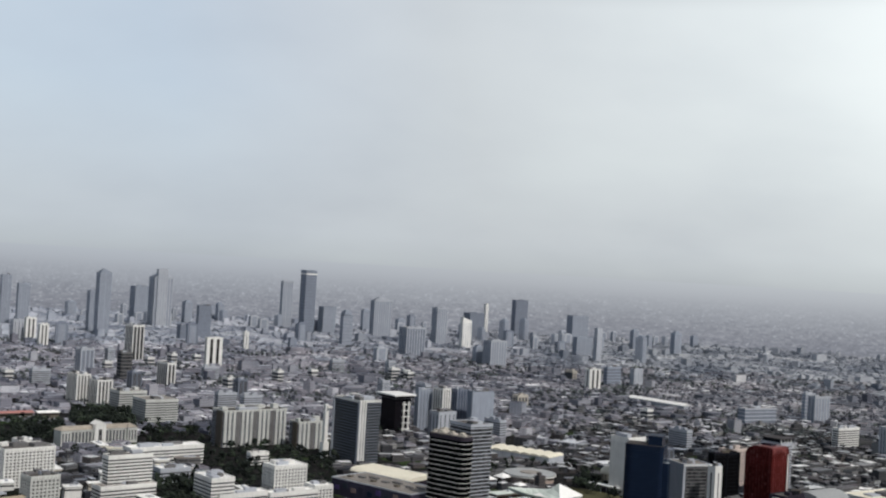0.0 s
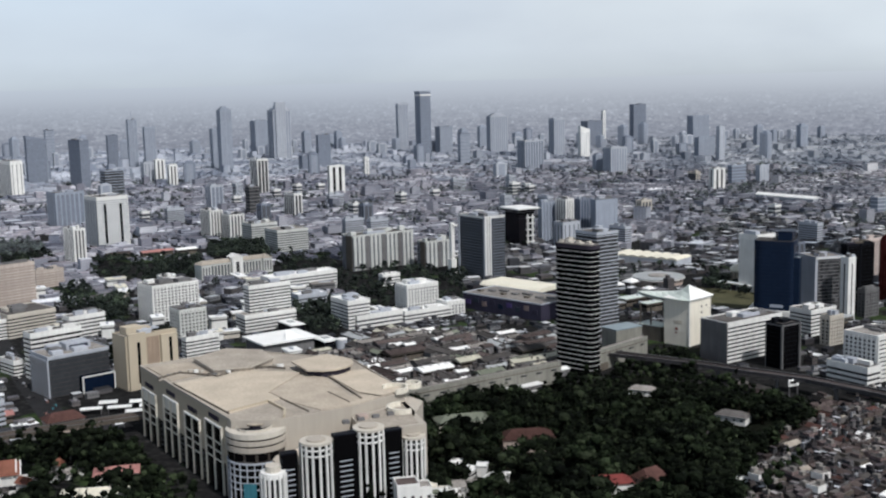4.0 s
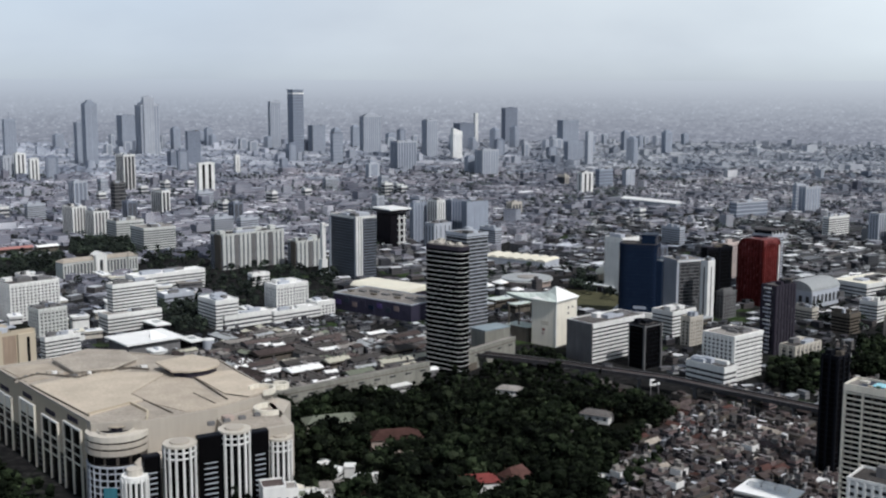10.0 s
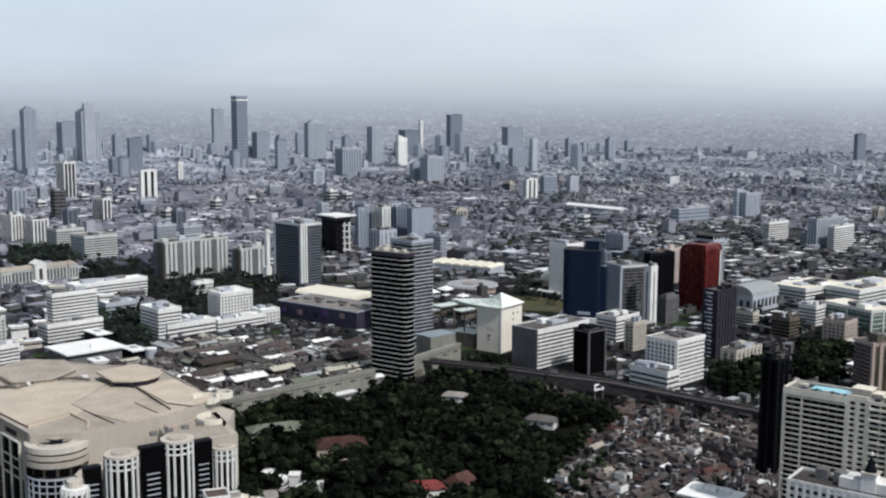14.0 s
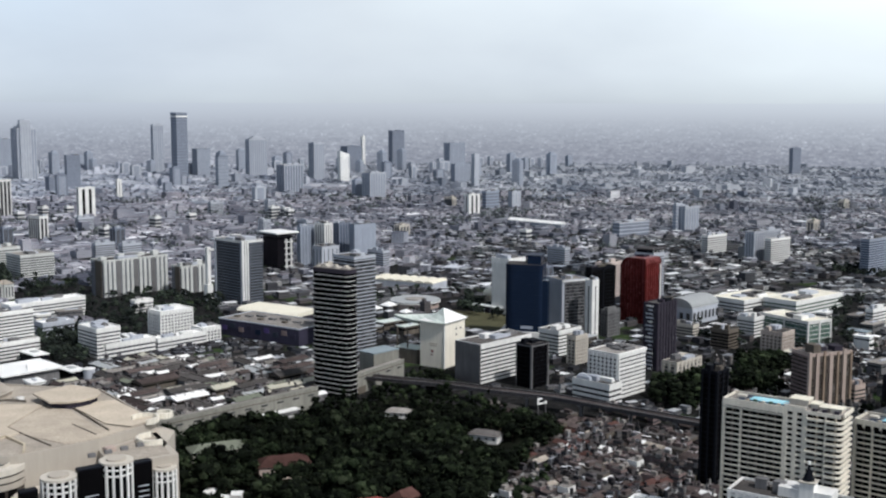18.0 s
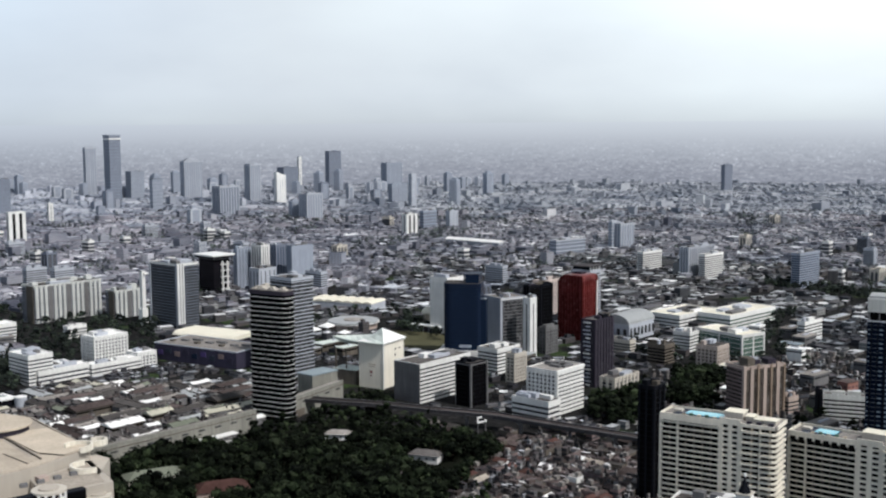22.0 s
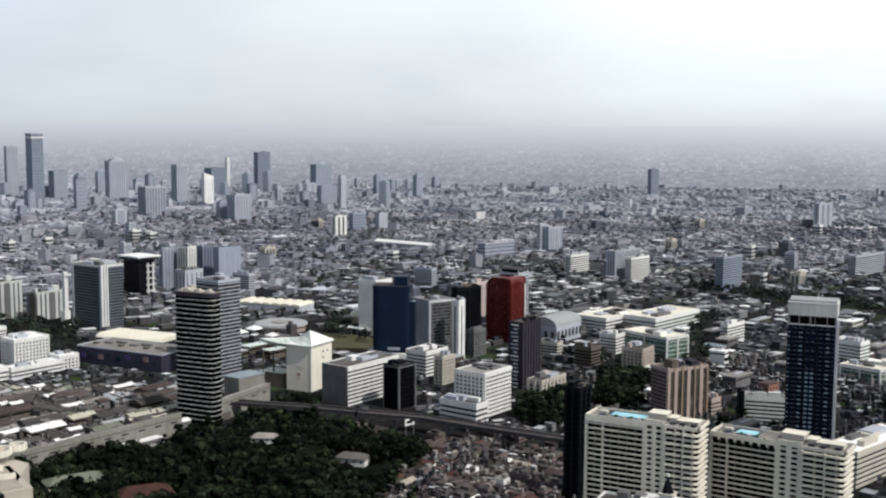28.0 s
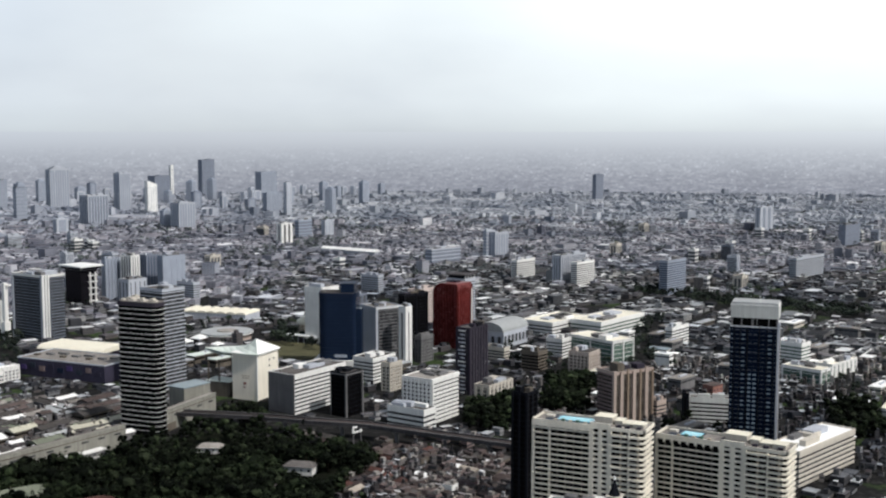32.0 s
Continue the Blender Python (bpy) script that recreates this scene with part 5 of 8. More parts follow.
        for g in (p, between(p, q, 0.5), q):
            part("bay_pier", slab(1.0, 1.8, zt, WALL["ivory"]), root, at(g[0] - 0.7, g[1] - 0.55, 0, -51))
        beam(root, between(p, q, 0.2), between(p, q, 0.8), zt + 2.0, 3.0, 0.8, WALL["brown"], "wall_sign", 0.4)
    # drum at the near corner
    dx, dy = -182, 630
    for r, z0, z1, m in ((17, 0, 26, GLASS["black"]), (17.8, 26, 27.0, WALL["hazegrey"]), (17.2, 27.0, 33, GLASS["bronze"]), (18, 33, 36.0, WALL["beige"]), (17.0, 36.0, 37.2, GLASS["black"]), (17.9, 37.2, 39.8, WALL["beige"]), (17.0, 39.8, 41.0, GLASS["black"]), (17.8, 41.0, 44.2, WALL["cream"]), (17.3, 43.6, 44.0, ROOF["dun"])):
        part("drum_ring", prism("drum", circle(dx, dy, r, 0, 345, 23), z0, z1, m), root)
    # solid black disc: the darkness of an open well is put into its colour
    part("roof_well", prism("well", circle(dx, dy - 3, 9.5, 0, 345, 23), 43.9, 44.35, WALL["black"]), root)
    for k in range(10):
        ang = radians(150 + k * 24)
        part("well_rim", slab(0.7, 4.4, 1.6, WALL["cream"]), root, at(dx + 10 * math.cos(ang), dy - 3 + 10 * math.sin(ang), 43.9, math.degrees(ang)))
    for k in range(5):
        ang = radians(225 + k * 24)
        part("drum_window", slab(0.8, 5.4, 4.2, GLASS["black"]), root, at(dx + 17.2 * math.cos(ang), dy + 17.2 * math.sin(ang), 28.2, math.degrees(ang)))
    for k in range(4):
        part("drum_ledge", prism("ledge", circle(dx, dy, 17.5, 0, 345, 23), 0, 0.6, WALL["hazegrey"]), root, at(0, 0, 10.5 + k * 4))
    for k in range(12):
        ang = radians(160 + k * 15)
        part("drum_mullion", slab(0.6, 0.6, 26, WALL["hazegrey"]), root, at(dx + 17.4 * math.cos(ang), dy + 17.4 * math.sin(ang), 0, math.degrees(ang)))
    part("blue_banner", slab(0.4, 7.5, 12, WALL["teal"]), root, at(dx + 17.8 * math.cos(radians(270)), dy + 17.8 * math.sin(radians(270)), 3, 270), "faded blue-green banner")
    part("drum_pavilion", prism("pavilion", circle(dx, dy + 2, 7, 0, 340, 17), 44.1, 46.2, WALL["brown"]), root)
    part("drum_pavilion_roof", prism("pavroof", circle(dx, dy + 2, 8, 0, 340, 17), 46.2, 46.8, ROOF["sand"]), root)
    # columned front on its own terrace
    F0, F1 = (-159, 595), (-81, 641)
    part("front_block", prism("front", [(-168, 612), (-159, 599), (-117, 624), (-131, 653), (-167, 627)], 0, 30, WALL["beige"]), root)
    part("end_block", prism("endblock", [(-116, 623), (-82, 642), (-101, 688), (-129, 654)], 0, 43, WALL["beige"]), root)
    part("front_terrace", prism("terrace", [(-117, 626), (-87, 643), (-102, 682), (-127, 652)], 42.9, 43.3, ROOF["dun"]), root)
    for mid, r, lift in (((-140.5, 605), 9.3, 3.0), ((-113.5, 623), 9.2, 5.5), ((-90, 638), 7.4, -4.0)):
        part("bay_glass", prism("glass", circle(mid[0], mid[1], r * 0.9, 0, 340, 17), 0, 39.4 + lift, GLASS["black"]), root)
        part("bay_cap", prism("cap", circle(mid[0], mid[1], r * 1.02, 0, 340, 17), 39.9 + lift, 41.2 + lift, WALL["cream"]), root)
        for zr in (33.6 + lift, 37.0 + lift):
            part("bay_ring", prism("ring", circle(mid[0], mid[1], r * 1.01, 0, 340, 17), zr, zr + 0.7, WALL["white"]), root)
        part("roof_circle", prism("disc", circle(mid[0], mid[1], r * 0.6, 0, 340, 17), 41.1 + lift, 42.3 + lift, WALL["beige"]), root)
        for k in range(7):
            ang = radians(195 + k * 25)
            part("column", slab(0.95, 1.3, 40 + lift, WALL["white"]), root, at(mid[0] + r * math.cos(ang), mid[1] + r * math.sin(ang), 0, math.degrees(ang)))
    for f0, f1, zt in ((0.0, 0.1, 39), (0.34, 0.49, 45), (0.68, 0.80, 43)):
        p, q = between(F0, F1, f0), between(F0, F1, f1)
        beam(root, p, q, 0, zt, 5.0, GLASS["black"], "dark_bay", 1.0)
        beam(root, p, q, zt, 1.0, 5.4, WALL["black"], "dark_bay_cap", 1.0)
        for k in range(10):
            beam(root, between(p, q, 0.22), between(p, q, 0.78), 3 + k * 3, 0.45, 1.0, WALL["hazegrey"], "ledge", 3.6)
    mx, my = -162, 590
    part("turret_glass", prism("turret", circle(mx, my, 6.5, 0, 330, 11), 0, 30, GLASS["black"]), root)
    part("turret_cap", prism("turretcap", circle(mx, my, 7.2, 0, 330, 11), 28, 31, WALL["white"]), root)
    part("turret_top", prism("turrettop", circle(mx, my, 4.4, 0, 330, 11), 31, 34.5, WALL["cream"]), root)
    for k in range(9):
        part("column", slab(1.3, 1.3, 30, WALL["white"]), root, at(mx + 7 * math.cos(radians(170 + k * 24)), my + 7 * math.sin(radians(170 + k * 24)), 0, 170 + k * 24))
    # curled canopy on the roof corner
    for cx_, cy_, r_, a0_, a1_ in ((-108, 690, 8.0, -60, 150), (-100, 668, 9.0, 120, 300), (-98, 700, 5.0, -120, 120)):
        for k in range(9):
            ang = radians(a0_ + (a1_ - a0_) * k / 8)
            part("roof_scroll", slab(4.4, 1.3, 3.4, WALL["ivory"]), root, at(cx_ + r_ * math.cos(ang), cy_ + r_ * math.sin(ang), z - 6 if cy_ < 680 else z + 0.2, math.degrees(ang) + 90))
    part("scroll_terrace", prism("scroll_terrace", [(-112, 660), (-92, 650), (-90, 690), (-101, 702), (-108, 690)], 0, z - 6, WALL["beige"]), root)
    part("stair_head", slab(6, 5, 5, WALL["pink"]), root, at(-122, 650, z - 8, 40))
    for k in range(4):
        part("terrace_unit", slab(4, 3, 2, WALL["grey"]), root, at(-130 + k * 8, 640 + k * 6, 43.2, 25))


def viaduct(pts, label, mat):
    """Elevated railway: deck, two parapets, tracks and T-shaped piers."""
    root = thing("elevated_railway", label, "railway viaduct", pose(0, 0, 0), kind="structure")
    for p, q in zip(pts, pts[1:]):
        L = math.hypot(q[0] - p[0], q[1] - p[1])
        turn = math.degrees(math.atan2(q[1] - p[1], q[0] - p[0]))
        claim((p[0] + q[0]) / 2, (p[1] + q[1]) / 2, L, 12, turn, 2)
        beam(root, p, q, 10.0, 1.8, 10.5, WALL[mat], "deck")
        for s in (-5.2, 5.2):
            beam(root, p, q, 11.75, 1.3, 0.5, WALL[mat], "side_wall", s)
        for s in (-3.6, 3.9):
            beam(root, p, q, 13.0, 0.25, 0.6, WALL["grey"], "coping", s * 1.4)
        for s in (-2.4, 2.4):
            beam(root, p, q, 11.8, 0.35, 2.2, ROOF["brown"], "track_bed", s)
        for k in range(max(1, int(L / 30))):
            c = between(p, q, (k + 0.5) / max(1, int(L / 30)))
            part("pier", slab(2.4, 2.2, 8.6, WALL["grey"]), root, at(*c, 0, turn))
            part("pier_head", slab(2.6, 9.0, 1.5, WALL["grey"]), root, at(*c, 8.55, turn))


def long_wall():
    root = thing("parking_building", "long low beige parking building with a plain front", "building", pose(0, 0, 0))
    for p, q, h in (((-121, 800), (-3, 896), 17), ((22, 925), (73, 989), 17)):
        c, L = between(p, q, 0.5), math.hypot(q[0] - p[0], q[1] - p[1])
        turn = math.degrees(math.atan2(q[1] - p[1], q[0] - p[0]))
        claim(*c, L, 15, turn)
        beam(root, p, q, 0, h, 6, WALL["khaki"], "wall", -3)
        beam(root, p, q, h, 0.4, 5.4, ROOF["pale"], "roof", -3)
        beam(root, p, q, h, 1.1, 0.5, WALL["khaki"], "parapet", 0.1)
        beam(root, p, q, h - 3, 0.5, 0.5, WALL["taupe"], "ledge", 0.2)
        for k in range(int(L / 14)):
            part("vent", slab(6, 0.6, 1.2, GLASS["dark"]), root, at(*between(p, q, (k + 0.5) / int(L / 14)), h - 6, turn))
    part("blue_roof", slab(32, 20, 1.0, ROOF["teal"]), root, at(52, 1014, 20.5, 40), "faded teal metal roof")
    part("upper_wall", slab(31, 19, 20.55, WALL["khaki"]), root, at(52, 1014, 0, 40))
    claim(52, 1014, 46, 34, 40)
    low = thing("gate_house", "low white house with a striped roof edge beside the park wall", "building", at(-32, 862, 0, 39))
    claim(-32, 862, 34, 12, 39)
    part("wall", slab(32, 9, 6, WALL["grey"]), low)
    for k in range(3):
        part("eave", slab(33, 10 - k, 0.6, WALL["white"]), low, at(0, 0, 2.2 + k * 2.0))


def halls():
    root = thing("exhibition_hall", "long low hall with a cream rounded roof", "building", at(-48, 1280, 0, -38))
    claim(-48, 1280, 92, 52, -38)
    part("wall", slab(84, 44, 11, WALL["brown"]), root)
    arc = circle(0, 0, 1, 0, 180, 12)
    m_ = len(arc)
    v = [(-44, x * 23, 10.8 + min(yy, 0.7) * 6.5) for x, yy in arc] + [(44, x * 23, 10.8 + min(yy, 0.7) * 6.5) for x, yy in arc]
    part("roof", mesh_of("roof", v, [(i + 1, i, m_ + i, m_ + i + 1) for i in range(m_ - 1)] + [tuple(range(m_)), tuple(range(2 * m_ - 1, m_ - 1, -1))], ROOF["cream"]), root)
    root = thing("shopping_arcade", "dark purple-grey arcade block with sign panels and flat roof", "building", at(-50, 1190, 0, -40))
    claim(-50, 1190, 118, 56, -40)
    part("wall", slab(112, 50, 17, WALL["plum"]), root)
    part("roof", slab(110, 48, 0.5, ROOF["pale"]), root, at(0, 0, 16.9))
    part("parapet", ring_wall(112.5, 50.5, 1.2, 0.5, WALL["hazegrey"]), root, at(0, 0, 17))
    for k in range(9):
        part("sign_panel", slab(7, 0.6, 5, WALL[("violet", "navy", "shop", "plum", "blue")[k % 5]]), root, at(-48 + k * 12, -25.1, 6 + k % 2 * 3))
        part("roof_unit", slab(6 + k % 3 * 3, 4, 2.0, WALL["grey" if k % 3 else "taupe"]), root, at(-46 + k * 11, -8 + (k * 7) % 20, 17.35))
    root = thing("round_hall", "low round hall with a flat grey roof", "building", at(113, 1355, 0))
    claim(113, 1355, 66, 66, 0)
    part("wall", prism("wall", circle(0, 0, 29, 0, 345, 23), 0, 8, WALL["pink"]), root)
    part("roof", prism("roof", circle(0, 0, 31, 0, 345, 23), 8, 9.6, ROOF["metal"]), root)
    part("roof_rim", prism("rim", circle(0, 0, 31.6, 0, 345, 23), 7.4, 8.2, WALL["white"]), root)
    part("roof_cap", prism("cap", circle(0, 0, 12, 0, 345, 23), 9.5, 10.6, ROOF["pale"]), root)
    for k in range(7):
        root = thing("workshop", "low workshop with a cream arched roof in a row", "building", at(80 + k * 12, 1542 - k * 8, 0, -34), "row of arched workshops")
        claim(80 + k * 12, 1542 - k * 8, 16, 44, -34)
        part("wall", slab(14, 40, 9, WALL["hazegrey"]), root)
        v = [(x * 7.4, -20.5, 8.9 + yy * 3) for x, yy in arc] + [(x * 7.4, 20.5, 8.9 + yy * 3) for x, yy in arc]
        part("roof", mesh_of("roof", v, [(i, i + 1, m_ + i + 1, m_ + i) for i in range(m_ - 1)] + [tuple(range(m_ - 1, -1, -1)), tuple(range(m_, 2 * m_))], ROOF["cream"]), root)
    root = thing("canopy_hall", "low hall with a wide pale blue-white roof and tent peak", "building", at(-262, 1004, 0, 40))
    claim(-262, 1004, 62, 52, 40)
    part("wall", slab(50, 40, 13, WALL["grey"]), root)
    part("roof", slab(56, 46, 1.4, ROOF["white"]), root, at(0, 0, 13))
    peak = [(-2, -16, 14.4), (16, -14, 14.4), (12, 8, 14.4), (4, -4, 21)]
    part("tent_peak", mesh_of("peak", peak, [(0, 1, 3), (1, 2, 3), (2, 0, 3), (2, 1, 0)], ROOF["white"]), root)
    for x, y, w, d, h in ((-273, 1092.7, 14, 30, 11), (-222.8, 1019.6, 14, 24, 11)):
        root = thing("low_block", "low black block with a bright white flat roof", "building", at(x, y, 0, 40))
        claim(x, y, w, d, 40)
        part("wall", slab(w, d, h - 3, WALL["black"]), root)
        part("window_band", slab(w + 0.2, d + 0.2, 1.6, GLASS["black"]), root, at(0, 0, h - 5))
        part("roof", slab(w + 1.6, d + 1.6, 1.0, ROOF["white"]), root, at(0, 0, h - 3.1))
        part("skylight", slab(w * 0.4, d * 0.3, 0.8, ROOF["metal"]), root, at(1, 2, h - 2.2))
    root = thing("water_tank", "round white water tank beside the market", "tank", at(-205.5, 1010, 0))
    claim(-205.5, 1010, 12, 12, 0)
    part("shell", prism("shell", circle(0, 0, 5.2, 0, 345, 23), 0, 10, WALL["hazegrey"]), root)
    part("lid", prism("lid", circle(0, 0, 5.4, 0, 345, 23), 10, 10.7, ROOF["white"]), root)
    root = thing("round_pavilion", "round brown pavilion with a bulging cream roof beside a playing field", "building", at(207.8, 1340, 0))
    claim(207.8, 1340, 28, 28, 0)
    part("wall", prism("wall", circle(0, 0, 10.5, 0, 345, 23), 0, 17, WALL["tan"]), root)
    for k in range(16):
        part("column", slab(0.9, 0.9, 17, WALL["taupe"]), root, at(10.6 * math.cos(k * 0.3927), 10.6 * math.sin(k * 0.3927), 0, k * 22.5))
    prof = [(12.5, 16.5), (13.2, 18.5), (12.4, 21.0), (9.5, 23.4), (5.0, 24.8), (0.3, 25.2)]
    v = [(r_ * math.cos(k * 0.2618), r_ * math.sin(k * 0.2618), z_) for r_, z_ in prof for k in range(24)]
    part("roof", mesh_of("roof", v, [(j * 24 + k, j * 24 + (k + 1) % 24, (j + 1) * 24 + (k + 1) % 24, (j + 1) * 24 + k) for j in range(5) for k in range(24)] + [tuple(range(23, -1, -1)), tuple(range(120, 144))], ROOF["cream"], True), root)
    root = thing("grandstand", "long low grandstand with a pale flat roof beside a field", "grandstand", at(197, 1306, 0, -45))
    claim(197, 1306, 46, 12, -45)
    part("wall", slab(42, 7, 5, WALL["brown"]), root)
    part("roof", slab(44, 10, 0.8, ROOF["white"]), root, at(0, 0, 8))
    for k in range(6):
        part("post", slab(0.6, 0.6, 8.05, WALL["hazegrey"]), root, at(-20 + k * 8, -4, 0))


def court_pavilions():
    """White tents and low mint roofs round the sail-roofed hall."""
    for x, y, e in ((63, 1318, 13), (80, 1338, 16), (97, 1290, 12)):
        root = thing("tent", "white peaked tent pavilion in a paved court", "tent", at(x, y, 0, 40), "tents in the court")
        claim(x, y, e, e, 40)
        q = e / 2
        part("canopy", mesh_of("canopy", [(-q, -q, 6), (q, -q, 6), (q, q, 6), (-q, q, 6), (0, 0, 6 + e * 0.26), (-q, -q, 5.4), (q, -q, 5.4), (q, q, 5.4), (-q, q, 5.4)],
                               [(0, 1, 4), (1, 2, 4), (2, 3, 4), (3, 0, 4), (5, 6, 1, 0), (6, 7, 2, 1), (7, 8, 3, 2), (8, 5, 0, 3), (8, 7, 6, 5)], ROOF["white"]), root)
        for u, v in ((-1, -1), (1, -1), (1, 1), (-1, 1)):
            part("post", slab(0.5, 0.5, 5.5, WALL["hazegrey"]), root, at(u * (q - 0.6), v * (q - 0.6), 0))
        part("counter", slab(e * 0.5, e * 0.3, 2.4, WALL["taupe"]), root)
    for x, y, w, d, h, roof, words in ((76, 1226, 34, 13, 8, "mint", "pale mint"), (52, 1196, 24, 12, 7, "metal", "light grey"), (92, 1190, 22, 10, 9, "mint", "pale mint"), (30, 1205, 16, 14, 10, "cream", "cream")):
        root = thing("low_building", "low dark building with a " + words + " metal roof in the court", "building", at(x, y, 0, 40))
        claim(x, y, w, d, 40)
        part("wall", slab(w, d, h, WALL["taupe"]), root)
        part("window_band", slab(w + 0.1, d + 0.1, 1.8, GLASS["black"]), root, at(0, 0, h - 4))
        part("roof", slab(w + 2, d + 2, 0.7, ROOF[roof]), root, at(0, 0, h - 0.02))
        part("roof_unit", slab(3, 2, 1.4, WALL["hazegrey"]), root, at(w * 0.2, 1, h + 0.6))


def ministry():
    """Long two-winged building: piers, hipped roofs, a gabled white portal in the middle."""
    root = thing("ministry_building", "long grey-beige government building with hipped roofs and white portal", "building", at(-432, 1436, 0, 43))
    claim(-432, 1436, 112, 30, 43)
    w, d, h = 101.0, 15.0, 19.0
    part("wall", slab(w, d, h, WALL["putty"]), root)

    def hipped(name, x0, x1, y0, y1, z, rise):
        e, m = min(x1 - x0, y1 - y0) / 2, (y0 + y1) / 2
        g = [(x0, y0, z), (x1, y0, z), (x1, y1, z), (x0, y1, z), (x0 + e, m, z + rise), (x1 - e, m, z + rise)]
        part(name, mesh_of(name, g, [(0, 1, 5, 4), (2, 3, 4, 5), (0, 4, 3), (1, 2, 5), (0, 3, 2, 1)], ROOF["dun"]), root)

    hipped("roof", -w / 2 - 1, w / 2 + 1, -d / 2 - 1, d / 2 + 1, h, 4.5)
    for side in (-1, 1):
        x = side * (w / 2 - 6)
        part("end_wing", slab(13, d + 6, h + 0.5, WALL["putty"]), root, at(x, -1, 0))
        hipped("wing_roof", x - 7.3, x + 7.3, -d / 2 - 5, d / 2 + 3, h + 0.5, 5.0)
        for k in range(3):
            part("wing_window", slab(1.8, 0.5, 13, GLASS["smoke"]), root, at(x - 4 + k * 4, -d / 2 - 4, 3))
    for k in range(17):
        x = -w / 2 + 14 + k * (w - 28) / 16
        part("pier", slab(1.3, 1.2, h - 0.5, WALL["putty"]), root, at(x, -d / 2 - 0.4, 0))
        if k < 16:
            part("window_strip", slab(2.4, 0.5, h - 5, GLASS["smoke"]), root, at(x + 2.3, -d / 2, 2.5))
    part("portal", slab(15, 6, 25, WALL["white"]), root, at(0, -d / 2 - 1.5, 0), "white gabled portal")
    part("portal_arch", slab(4.5, 0.6, 19, GLASS["dark"]), root, at(0, -d / 2 - 4.4, 0))
    for x in (-5, 5):
        part("portal_column", slab(1.6, 1.2, 23, WALL["white"]), root, at(x, -d / 2 - 4.7, 0))
    v = [(-8, -d / 2 - 5, 25), (8, -d / 2 - 5, 25), (0, -d / 2 - 5, 29.5), (-8, 4, 25), (8, 4, 25), (0, 4, 29.5)]
    part("pediment", mesh_of("pediment", v, [(0, 1, 2), (4, 3, 5), (1, 4, 5, 2), (3, 0, 2, 5), (0, 3, 4, 1)], WALL["white"]), root, None, "white gable")


def market_halls():
    for x, y, w, d, h, roof, words in ((-109, 913, 30, 17, 8, "white", "bright white"), (-84, 947, 22, 13, 7, "yellow", "faded yellow"), (-143, 975, 36, 18, 8, "brown", "rusty brown"), (-62, 905, 24, 12, 7, "moss", "faded green"), (-30, 985, 30, 16, 9, "grey", "dark grey"),
                                       (-597, 1600, 46, 14, 9, "rose", "faded red"), (-650, 1585, 34, 12, 8, "brown", "rusty brown"), (-560, 1622, 30, 14, 9, "white", "bright white"), (-473, 826, 18, 14, 13, "cream", "cream"), (-418, 776, 16, 11, 6, "rose", "faded red")):
        root = thing("market_hall", "long low hall with a " + words + " pitched roof", "hall", at(x, y, 0, 40))
        claim(x, y, w, d, 40, 1)
        a, b = w / 2 + 1, d / 2 + 1
        part("wall", slab(w, d, h, WALL["taupe"]), root)
        part("window_band", slab(w + 0.1, d + 0.1, 1.5, GLASS["black"]), root, at(0, 0, h - 3.2))
        g = [(-a, -b, h), (a, -b, h), (a, b, h), (-a, b, h), (-a, 0, h + 2.6), (a, 0, h + 2.6)]
        part("roof", mesh_of("roof", g, [(0, 1, 5, 4), (2, 3, 4, 5), (0, 4, 3), (1, 2, 5), (0, 3, 2, 1)], ROOF[roof]), root)
        for k in range(4):
            part("roof_seam", slab(0.4, b * 0.9, 0.25, ROOF["grey"]), root, at(-a + 2 * a * (k + 0.5) / 4, 0, h + 2.45))


def car(x, y, turn, paint):
    root = thing("car", "parked " + paint[1] + " car on the street", "car", at(x, y, 0.16, turn), "cars on the street")
    part("body", mesh_of("body", [(-2.2, -0.85, 0.3), (2.2, -0.85, 0.3), (2.2, 0.85, 0.3), (-2.2, 0.85, 0.3), (-2.2, -0.85, 0.85), (2.15, -0.8, 0.75), (2.15, 0.8, 0.75), (-2.2, 0.85, 0.85)], BOX_F, paint[0]), root)
    part("cabin", mesh_of("cabin", [(-1.7, -0.8, 0.82), (0.9, -0.8, 0.8), (0.9, 0.8, 0.8), (-1.7, 0.8, 0.82), (-1.3, -0.65, 1.4), (0.3, -0.65, 1.4), (0.3, 0.65, 1.4), (-1.3, 0.65, 1.4)], BOX_F, GLASS["black"]), root)
    part("roof", slab(1.5, 1.25, 0.06, paint[0]), root, at(-0.5, 0, 1.39))


